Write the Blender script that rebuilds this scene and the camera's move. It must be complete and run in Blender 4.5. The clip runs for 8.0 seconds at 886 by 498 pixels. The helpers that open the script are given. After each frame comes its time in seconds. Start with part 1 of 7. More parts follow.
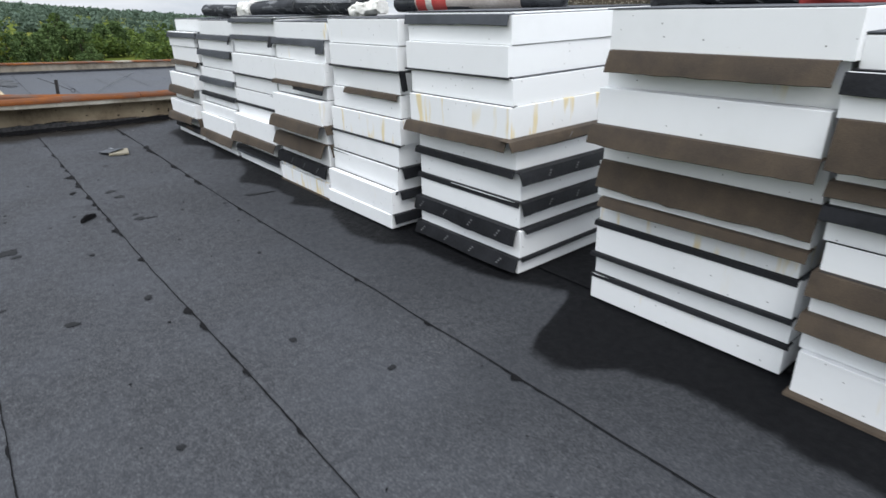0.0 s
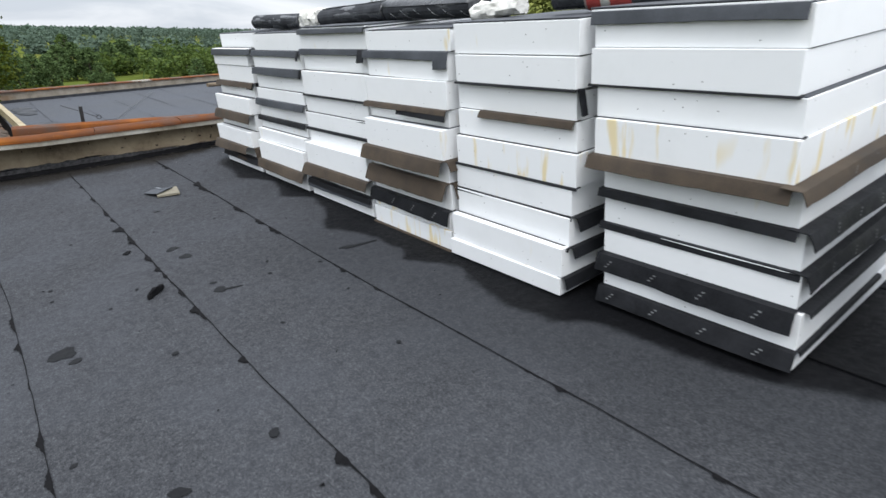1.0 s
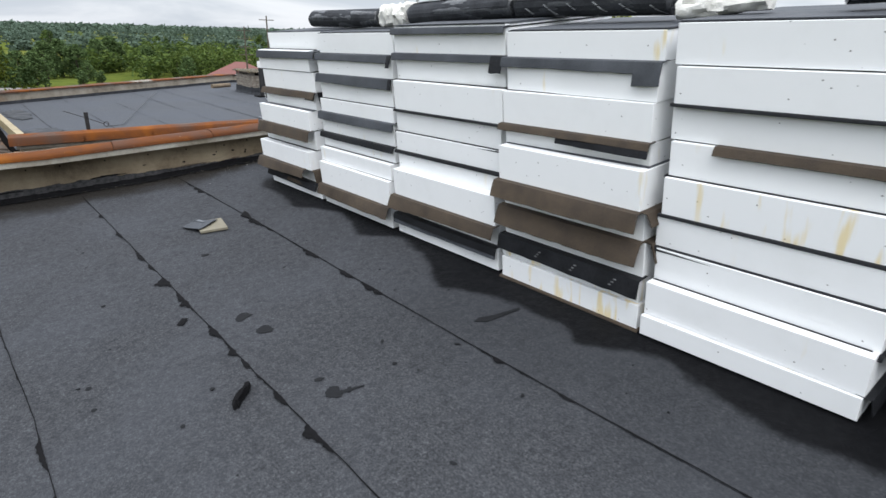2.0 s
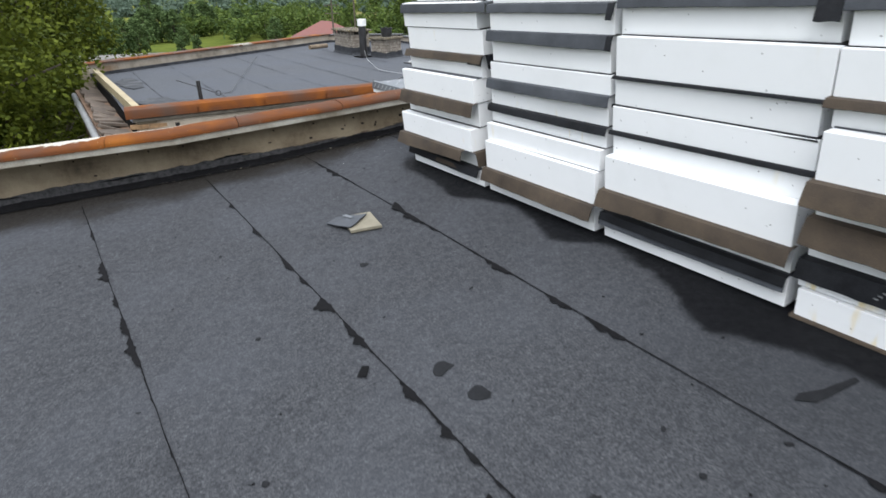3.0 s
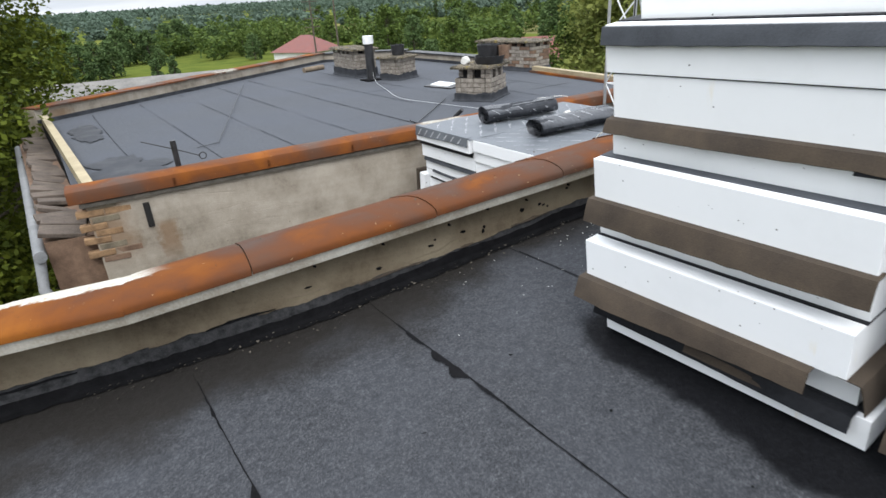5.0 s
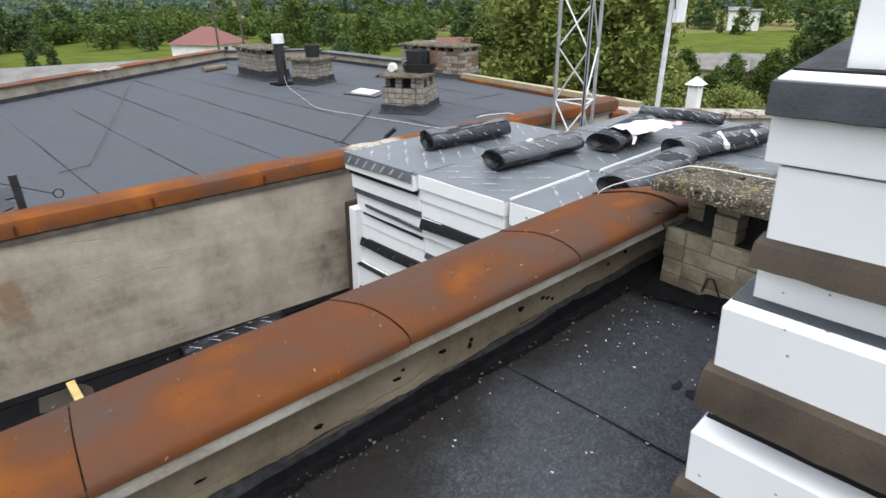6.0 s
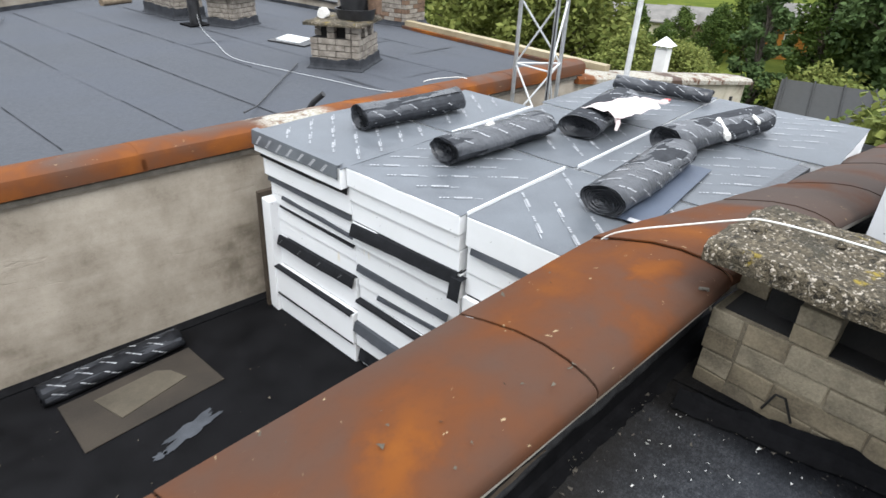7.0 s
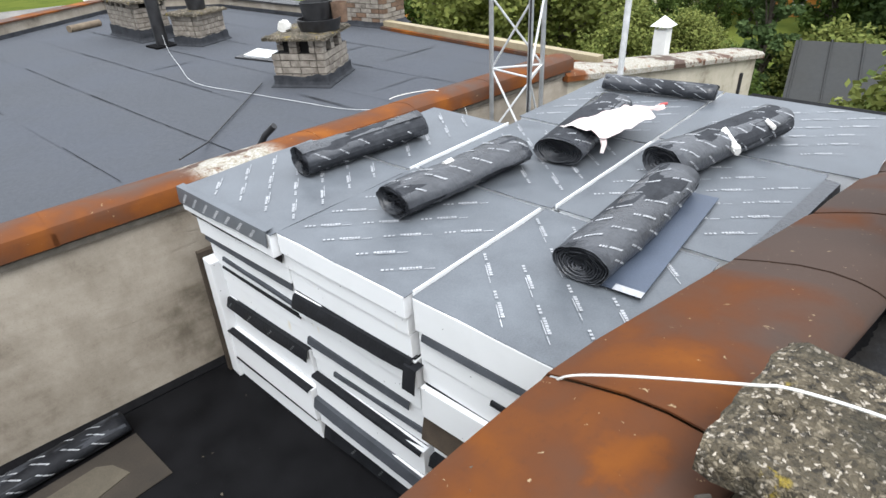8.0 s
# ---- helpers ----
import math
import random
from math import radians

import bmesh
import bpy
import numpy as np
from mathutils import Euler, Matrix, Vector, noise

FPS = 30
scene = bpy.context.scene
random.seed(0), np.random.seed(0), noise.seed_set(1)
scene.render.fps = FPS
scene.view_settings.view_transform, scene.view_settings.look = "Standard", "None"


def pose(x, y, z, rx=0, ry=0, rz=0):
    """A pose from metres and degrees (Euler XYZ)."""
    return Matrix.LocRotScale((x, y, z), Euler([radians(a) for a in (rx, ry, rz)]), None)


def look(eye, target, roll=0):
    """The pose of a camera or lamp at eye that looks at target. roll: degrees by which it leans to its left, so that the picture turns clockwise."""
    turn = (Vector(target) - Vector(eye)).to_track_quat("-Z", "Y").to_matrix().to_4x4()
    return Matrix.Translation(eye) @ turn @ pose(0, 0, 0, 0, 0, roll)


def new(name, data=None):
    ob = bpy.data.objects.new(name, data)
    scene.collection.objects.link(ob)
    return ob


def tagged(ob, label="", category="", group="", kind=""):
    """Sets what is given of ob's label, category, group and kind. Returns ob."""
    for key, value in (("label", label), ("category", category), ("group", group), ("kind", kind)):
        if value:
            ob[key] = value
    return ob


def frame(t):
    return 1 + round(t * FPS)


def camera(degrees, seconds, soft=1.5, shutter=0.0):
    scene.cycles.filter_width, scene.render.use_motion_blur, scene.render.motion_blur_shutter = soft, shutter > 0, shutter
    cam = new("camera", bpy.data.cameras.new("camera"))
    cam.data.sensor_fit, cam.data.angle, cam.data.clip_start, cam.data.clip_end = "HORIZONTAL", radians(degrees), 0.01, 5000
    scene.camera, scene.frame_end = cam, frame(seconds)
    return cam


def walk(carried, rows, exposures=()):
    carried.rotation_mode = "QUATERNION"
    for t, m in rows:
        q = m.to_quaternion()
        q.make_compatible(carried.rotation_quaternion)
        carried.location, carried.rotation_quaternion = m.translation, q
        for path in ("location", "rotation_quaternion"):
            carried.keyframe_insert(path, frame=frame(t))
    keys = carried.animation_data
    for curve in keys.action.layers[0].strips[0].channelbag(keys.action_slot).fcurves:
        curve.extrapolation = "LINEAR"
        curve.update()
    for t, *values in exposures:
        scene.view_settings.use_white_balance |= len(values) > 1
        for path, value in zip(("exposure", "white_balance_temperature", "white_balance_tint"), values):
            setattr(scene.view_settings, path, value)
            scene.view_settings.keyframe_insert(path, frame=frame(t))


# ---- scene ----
cam = camera(75.0, 8.0, soft=1.5, shutter=0.15)
PATH = [
    (0, (-0.086, 0.642, 1.519), (1.132, 2.068, 0.824), 3.78),
    (0.5, (-0.153, 1.375, 1.527), (1.084, 2.829, 0.929), 0.58),
    (1, (-0.127, 2.091, 1.512), (1.062, 3.542, 0.818), 0.84),
    (1.2, (-0.177, 2.424, 1.484), (1.008, 3.891, 0.817), 0.53),
    (2.3, (-0.178, 3.93, 1.503), (1.06, 5.327, 0.787), 1.4),
    (2.5, (-0.238, 4.17, 1.49), (1.0, 5.553, 0.746), 0.8),
    (2.9, (-0.205, 4.69, 1.458), (0.762, 6.217, 0.601), -1.14),
    (3, (-0.193, 4.814, 1.449), (0.778, 6.356, 0.623), -1.06),
    (3.5, (-0.137, 5.572, 1.468), (0.801, 7.183, 0.743), 0.56),
    (4, (0.021, 6.225, 1.455), (0.942, 7.85, 0.742), -0.64),
    (4.2, (0.105, 6.511, 1.508), (1.038, 8.121, 0.775), -2.03),
    (5.3, (0.589, 8.06, 1.454), (1.625, 9.546, 0.606), -2.43),
    (5.5, (0.691, 8.273, 1.445), (1.797, 9.703, 0.589), 0.16),
    (6, (0.986, 8.821, 1.5), (2.224, 10.159, 0.676), -0.86),
    (6.5, (1.372, 9.225, 1.507), (2.53, 10.53, 0.529), -2.71),
    (7, (1.801, 9.623, 1.47), (3.117, 10.763, 0.486), 2.43),
    (7.4, (2.161, 9.701, 1.522), (3.56, 10.728, 0.53), -0.5),
    (7.5, (2.277, 9.731, 1.52), (3.56, 10.91, 0.539), -1.66),
    (8, (2.599, 9.861, 1.549), (3.854, 11.034, 0.525), -3.04),
]
walk(cam, [(t, look(eye, target, roll)) for t, eye, target, roll in PATH],
     exposures=[(0.0, 0.77), (1.0, 0.80), (2.5, 0.74), (3.0, 0.95), (4.0, 1.06), (5.5, 0.90), (6.0, 0.87), (6.5, 0.87), (7.0, 1.12), (7.5, 1.09), (8.0, 1.07)])

# ---- light: overcast sky, brighter overhead, and a wide soft sun ----


def noise_fac(nt, vec, scale, detail=4.0, rough=0.6, dist=0.0):
    n = nt.nodes.new("ShaderNodeTexNoise")
    if vec is not None:
        nt.links.new(vec, n.inputs["Vector"])
    n.inputs["Scale"].default_value = scale
    n.inputs["Detail"].default_value = detail
    n.inputs["Roughness"].default_value = rough
    n.inputs["Distortion"].default_value = dist
    return n.outputs["Fac"]


def put_in(nt, socket, v):
    if isinstance(v, bpy.types.NodeSocket):
        nt.links.new(v, socket)
    elif isinstance(v, (tuple, list)):
        socket.default_value = (*v, 1.0)[:4] if len(v) == 3 and socket.type == "RGBA" else v
    else:
        socket.default_value = v


def calc(nt, op, a, b=0.0, clamp=False):
    n = nt.nodes.new("ShaderNodeMath")
    n.operation = op
    n.use_clamp = clamp
    put_in(nt, n.inputs[0], a)
    put_in(nt, n.inputs[1], b)
    return n.outputs[0]


def remap(nt, v, a, b, c=0.0, d=1.0):
    n = nt.nodes.new("ShaderNodeMapRange")
    n.interpolation_type = "SMOOTHSTEP"
    for i, x in enumerate((v, a, b, c, d)):
        put_in(nt, n.inputs[i], x)
    return n.outputs[0]


def mixc(nt, fac, a, b, kind="MIX"):
    n = nt.nodes.new("ShaderNodeMix")
    n.data_type = "RGBA"
    n.blend_type = kind
    put_in(nt, n.inputs[0], fac)
    put_in(nt, n.inputs[6], a)
    put_in(nt, n.inputs[7], b)
    return n.outputs[2]


def ramp(nt, fac, stops):
    n = nt.nodes.new("ShaderNodeValToRGB")
    e = n.color_ramp.elements
    while len(e) < len(stops):
        e.new(0.5)
    for el, (p, c) in zip(e, stops):
        el.position, el.color = p, (*c, 1.0)
    nt.links.new(fac, n.inputs[0])
    return n.outputs[0]


def bump(nt, height, strength=0.3, dist=0.01, normal=None):
    n = nt.nodes.new("ShaderNodeBump")
    n.inputs["Strength"].default_value = strength
    n.inputs["Distance"].default_value = dist
    nt.links.new(height, n.inputs["Height"])
    if normal is not None:
        nt.links.new(normal, n.inputs["Normal"])
    return n.outputs[0]


def new_mat(name):
    m = bpy.data.materials.new(name)
    m.use_nodes = True
    nt = m.node_tree
    return m, nt, nt.nodes["Principled BSDF"]


def place(nt, shift=False):
    """Object coordinates; shift: moved at random from object to object."""
    vec = nt.nodes.new("ShaderNodeTexCoord").outputs["Object"]
    if not shift:
        return vec
    rnd = nt.nodes.new("ShaderNodeObjectInfo").outputs["Random"]
    add = nt.nodes.new("ShaderNodeVectorMath")
    add.operation = "ADD"
    nt.links.new(vec, add.inputs[0])
    comb = nt.nodes.new("ShaderNodeCombineXYZ")
    big = calc(nt, "MULTIPLY", rnd, 57.0)
    nt.links.new(big, comb.inputs[0])
    nt.links.new(big, comb.inputs[2])
    nt.links.new(comb.outputs[0], add.inputs[1])
    return add.outputs[0]


def split(nt, vec):
    n = nt.nodes.new("ShaderNodeSeparateXYZ")
    nt.links.new(vec, n.inputs[0])
    return n.outputs


world = bpy.data.worlds.new("overcast")
scene.world = world
world.use_nodes = True
wn = world.node_tree
sky = wn.nodes.new("ShaderNodeTexSky")
sky.sky_type = "NISHITA"
sky.sun_disc = False
SUN_EL, SUN_AZ = radians(58), radians(215)
sky.sun_elevation, sky.sun_rotation = SUN_EL, SUN_AZ
wdir = wn.nodes.new("ShaderNodeTexCoord").outputs["Generated"]
wz = split(wn, wdir)[2]
mapn = wn.nodes.new("ShaderNodeMapping")
mapn.inputs["Scale"].default_value = (1.0, 1.0, 7.0)
wn.links.new(wdir, mapn.inputs[0])
cl = noise_fac(wn, mapn.outputs[0], 2.6, 6, 0.55, 0.4)
lift = remap(wn, wz, 0.0, 0.8)
grey = mixc(wn, lift, (0.46, 0.485, 0.525), (1.36, 1.43, 1.52))
dull = mixc(wn, 1.0, grey, (0.80, 0.83, 0.87), "MULTIPLY")
light = mixc(wn, 1.0, grey, (1.20, 1.18, 1.16), "MULTIPLY")
cloud = mixc(wn, remap(wn, cl, 0.38, 0.62), dull, light)
dim = mixc(wn, 1.0, sky.outputs[0], (0.1, 0.1, 0.1), "MULTIPLY")
tot = mixc(wn, 0.93, dim, cloud)
wn.links.new(tot, wn.nodes["Background"].inputs[0])
wn.nodes["Background"].inputs[1].default_value = 1.0

sun = new("sun", bpy.data.lights.new("sun", "SUN"))
sun.data.energy, sun.data.angle, sun.data.color = 1.1, radians(35), (1.0, 0.985, 0.96)
sun.matrix_world = look((0, 0, 0), (-math.sin(SUN_AZ) * math.cos(SUN_EL), -math.cos(SUN_AZ) * math.cos(SUN_EL), -math.sin(SUN_EL)))
sun.location = (-10, -14, 30)

# ---- materials ----


def mat_roof(name, main=True):
    """Mineral bitumen felt: granules, dirt in patches; damp by the parapet; damp and shade painted along the stacks'
    foot.
    """
    m, nt, b = new_mat(name)
    vec = place(nt)
    x, y, z = split(nt, vec)
    grain = calc(nt, "ADD", calc(nt, "MULTIPLY", noise_fac(nt, vec, 240.0, 2, 0.7), 0.45), calc(nt, "MULTIPLY", noise_fac(nt, vec, 85.0, 3, 0.75), 0.55))
    mid = noise_fac(nt, vec, 24.0, 5, 0.7)
    big = noise_fac(nt, vec, 1.3, 5, 0.6)
    col = ramp(nt, grain, [(0.38, (0.021, 0.0218, 0.0242)), (0.49, (0.041, 0.0425, 0.0470)), (0.57, (0.064, 0.067, 0.073)), (0.67, (0.112, 0.116, 0.124))])
    col = mixc(nt, remap(nt, mid, 0.40, 0.7, 0.0, 0.55), col, (0.021, 0.0225, 0.026))
    col = mixc(nt, remap(nt, big, 0.35, 0.72, 0.0, 0.3), col, (0.066, 0.071, 0.082))
    rough = remap(nt, mid, 0.2, 0.8, 0.72, 0.95)
    if not main:
        col = mixc(nt, 0.62, col, (0.090, 0.096, 0.108))
        col = mixc(nt, remap(nt, noise_fac(nt, vec, 0.5, 6, 0.68), 0.42, 0.62, 0.0, 0.6), col, (0.074, 0.080, 0.094))
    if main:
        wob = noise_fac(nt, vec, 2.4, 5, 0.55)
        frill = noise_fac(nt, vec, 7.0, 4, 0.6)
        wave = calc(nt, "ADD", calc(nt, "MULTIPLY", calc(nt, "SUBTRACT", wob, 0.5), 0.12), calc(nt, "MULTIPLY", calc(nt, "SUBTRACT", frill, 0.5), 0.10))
        # reach of the painted damp and shade out from the stacks' foot, along them
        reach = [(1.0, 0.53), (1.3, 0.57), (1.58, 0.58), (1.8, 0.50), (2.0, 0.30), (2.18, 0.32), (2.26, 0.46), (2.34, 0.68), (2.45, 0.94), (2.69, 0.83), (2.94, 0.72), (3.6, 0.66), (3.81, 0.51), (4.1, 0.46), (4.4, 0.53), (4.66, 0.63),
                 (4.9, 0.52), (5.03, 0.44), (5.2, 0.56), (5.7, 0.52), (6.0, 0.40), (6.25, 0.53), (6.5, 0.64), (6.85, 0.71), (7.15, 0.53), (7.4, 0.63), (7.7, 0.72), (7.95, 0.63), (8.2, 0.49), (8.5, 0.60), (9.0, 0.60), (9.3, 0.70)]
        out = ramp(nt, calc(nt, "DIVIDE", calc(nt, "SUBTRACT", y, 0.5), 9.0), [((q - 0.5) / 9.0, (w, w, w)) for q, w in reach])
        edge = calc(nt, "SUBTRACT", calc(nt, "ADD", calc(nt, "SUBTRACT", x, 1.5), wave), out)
        # damp and the stacks' shade, both put into the felt's colour
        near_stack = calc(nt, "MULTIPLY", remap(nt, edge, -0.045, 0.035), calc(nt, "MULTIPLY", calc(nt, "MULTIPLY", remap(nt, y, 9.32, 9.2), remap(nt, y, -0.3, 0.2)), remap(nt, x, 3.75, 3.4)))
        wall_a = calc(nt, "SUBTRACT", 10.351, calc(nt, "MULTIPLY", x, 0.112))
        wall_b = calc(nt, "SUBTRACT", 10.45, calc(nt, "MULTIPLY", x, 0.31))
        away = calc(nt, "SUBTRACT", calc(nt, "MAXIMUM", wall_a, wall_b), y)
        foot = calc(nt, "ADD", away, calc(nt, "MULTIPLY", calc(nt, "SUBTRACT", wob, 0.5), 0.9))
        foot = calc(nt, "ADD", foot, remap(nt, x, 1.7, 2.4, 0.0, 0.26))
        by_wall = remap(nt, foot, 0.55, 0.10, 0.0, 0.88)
        # a band that grows darker towards the near chimney's foot
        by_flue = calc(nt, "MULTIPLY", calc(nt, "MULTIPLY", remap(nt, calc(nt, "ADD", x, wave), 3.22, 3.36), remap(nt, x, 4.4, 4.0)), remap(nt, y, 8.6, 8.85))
        darkening = calc(nt, "MAXIMUM", calc(nt, "MAXIMUM", near_stack, by_wall), by_flue)
        # tone falls off gradually towards the stacks at low y
        toward_stacks = calc(nt, "MULTIPLY", calc(nt, "MULTIPLY", remap(nt, calc(nt, "ADD", edge, calc(nt, "MULTIPLY", wob, 0.5)), -0.75, 0.1), remap(nt, y, 6.6, 5.6)), 0.42)
        col = mixc(nt, toward_stacks, col, (0.020, 0.0215, 0.0245))
        darkened = mixc(nt, darkening, col, (0.125, 0.125, 0.135), "MULTIPLY")
        col = mixc(nt, calc(nt, "MULTIPLY", by_wall, 0.36), darkened, (0.040, 0.034, 0.026))
        rough = calc(nt, "SUBTRACT", rough, calc(nt, "MULTIPLY", darkening, 0.22))
    nt.links.new(col, b.inputs["Base Color"])
    nt.links.new(rough, b.inputs["Roughness"])
    b.inputs["Specular IOR Level"].default_value = 0.08
    hh = calc(nt, "ADD", grain, calc(nt, "MULTIPLY", mid, 1.2))
    nt.links.new(bump(nt, hh, 0.7, 0.006), b.inputs["Normal"])
    return m


def mat_plain(name, dark, light, scale=8.0, rough=(0.5, 0.8), fine=120.0, bmp=0.2, bdist=0.004, metal=0.0, shift=True, spec=0.4):
    """A mottled surface of two tones at two scales."""
    m, nt, b = new_mat(name)
    vec = place(nt, shift)
    a, f = noise_fac(nt, vec, scale, 5, 0.6), noise_fac(nt, vec, fine, 3, 0.6)
    fac = calc(nt, "ADD", calc(nt, "MULTIPLY", a, 0.7), calc(nt, "MULTIPLY", f, 0.3))
    nt.links.new(ramp(nt, fac, [(0.35, dark), (0.65, light)]), b.inputs["Base Color"])
    nt.links.new(remap(nt, a, 0.3, 0.7, rough[0], rough[1]), b.inputs["Roughness"])
    b.inputs["Metallic"].default_value = metal
    b.inputs["Specular IOR Level"].default_value = spec
    nt.links.new(bump(nt, calc(nt, "ADD", f, a), bmp, bdist), b.inputs["Normal"])
    return m


def mat_eps(name="expanded_polystyrene", stained=False):
    m, nt, b = new_mat(name)
    vec = place(nt, True)
    vo = nt.nodes.new("ShaderNodeTexVoronoi")
    vo.inputs["Scale"].default_value = 170.0
    nt.links.new(vec, vo.inputs["Vector"])
    dirt = noise_fac(nt, vec, 3.0, 5, 0.65)
    col = mixc(nt, remap(nt, dirt, 0.45, 0.75, 0.0, 0.35), (0.765, 0.775, 0.785), (0.67, 0.68, 0.68))
    pits = nt.nodes.new("ShaderNodeTexVoronoi")
    pits.inputs["Scale"].default_value = 17.0
    nt.links.new(vec, pits.inputs["Vector"])
    pit = remap(nt, pits.outputs["Distance"], 0.045, 0.07, 1.0, 0.0)
    col = mixc(nt, calc(nt, "MULTIPLY", pit, 0.85), col, (0.09, 0.085, 0.08))
    mp = nt.nodes.new("ShaderNodeMapping")
    mp.inputs["Scale"].default_value = (14.0, 14.0, 2.2)
    nt.links.new(vec, mp.inputs[0])
    run = noise_fac(nt, mp.outputs[0], 1.0, 3, 0.5)
    patch = noise_fac(nt, vec, 1.7, 2, 0.5)
    lo = 0.36 if stained else 0.60
    st = calc(nt, "MULTIPLY", remap(nt, run, 0.54 if stained else 0.60, 0.66 if stained else 0.70), remap(nt, patch, lo, lo + 0.1))
    col = mixc(nt, calc(nt, "MULTIPLY", st, 0.6), col, (0.70, 0.52, 0.14))
    nt.links.new(col, b.inputs["Base Color"])
    b.inputs["Roughness"].default_value = 0.75
    b.inputs["Specular IOR Level"].default_value = 0.25
    hh = calc(nt, "SUBTRACT", vo.outputs["Distance"], calc(nt, "MULTIPLY", pit, 1.5))
    nt.links.new(bump(nt, hh, 0.08, 0.002), b.inputs["Normal"])
    return m


def mat_rust(name, paint=None, gain=1.0, worn=False, blooms=(), flakes=0.70):
    """Rusted sheet steel, bright orange where freshly rusted; paint: a stretch (x0, x1) with old peeling white paint."""
    m, nt, b = new_mat(name)
    vec = place(nt)
    x, y, z = split(nt, vec)
    a, f, g = noise_fac(nt, vec, 1.5, 4, 0.5, 0.35), noise_fac(nt, vec, 45.0, 5, 0.7), noise_fac(nt, vec, 6.0, 5, 0.6)
    fac = calc(nt, "ADD", calc(nt, "MULTIPLY", a, 0.88), calc(nt, "MULTIPLY", g, 0.12))
    fac = calc(nt, "SUBTRACT", calc(nt, "ADD", fac, remap(nt, x, 2.9, 1.2, 0.01, 0.03)), remap(nt, x, 2.5, 3.3, 0.0, 0.125)) if worn else fac
    for cx, cy, r in blooms:
        dx, dy = calc(nt, "SUBTRACT", x, cx), calc(nt, "SUBTRACT", y, cy)
        d = calc(nt, "SQRT", calc(nt, "ADD", calc(nt, "MULTIPLY", dx, dx), calc(nt, "MULTIPLY", dy, dy)))
        fac = calc(nt, "ADD", fac, remap(nt, calc(nt, "ADD", d, calc(nt, "MULTIPLY", calc(nt, "SUBTRACT", g, 0.5), 0.4)), 1.5 * r, 0.0, 0.0, 0.10))
    col = ramp(nt, fac, [(p, tuple(gain * k for k in q)) for p, q in ((0.36, (0.060, 0.039, 0.030)), (0.46, (0.077, 0.035, 0.020)), (0.535, (0.099, 0.035, 0.013)), (0.61, (0.142, 0.046, 0.010)), (0.72, (0.20, 0.068, 0.011)))])
    col = mixc(nt, remap(nt, f, 0.5, 0.8, 0.0, 0.3), col, (0.05 * gain, 0.026 * gain, 0.018 * gain))
    fleck = remap(nt, noise_fac(nt, vec, 28.0, 3, 0.6, 0.8), flakes, flakes + 0.03)
    col = mixc(nt, calc(nt, "MULTIPLY", fleck, 0.6), col, (0.42, 0.33, 0.20))
    rough = remap(nt, fac, 0.38, 0.62, 0.55, 0.8)
    if paint:
        span = calc(nt, "MULTIPLY", remap(nt, x, paint[0] - 0.15, paint[0] + 0.05), remap(nt, x, paint[1] + 0.15, paint[1] - 0.05))
        peel = calc(nt, "MULTIPLY", span, remap(nt, calc(nt, "ADD", calc(nt, "MULTIPLY", g, 0.6), calc(nt, "MULTIPLY", a, 0.4)), 0.43, 0.50))
        if len(paint) > 2:
            back = calc(nt, "ADD", y, calc(nt, "MULTIPLY", x, paint[2]))
            back = calc(nt, "ADD", back, calc(nt, "MULTIPLY", calc(nt, "SUBTRACT", g, 0.5), 0.35))
            back = calc(nt, "SUBTRACT", back, remap(nt, x, -0.08, 0.0, 0.0, 0.14))
            peel = calc(nt, "MULTIPLY", span, remap(nt, back, paint[3] + 0.10, paint[3] + 0.13))
        white, worn_off = ((0.48, 0.47, 0.43), (0.33, 0.29, 0.22)) if len(paint) > 2 else ((0.37, 0.36, 0.325), (0.22, 0.185, 0.13))
        col = mixc(nt, peel, col, mixc(nt, remap(nt, f, 0.4, 0.65), white, worn_off))
    nt.links.new(col, b.inputs["Base Color"])
    nt.links.new(rough, b.inputs["Roughness"])
    b.inputs["Specular IOR Level"].default_value = 0.1
    nt.links.new(bump(nt, calc(nt, "ADD", f, calc(nt, "MULTIPLY", a, 2.0)), 0.15, 0.004), b.inputs["Normal"])
    return m


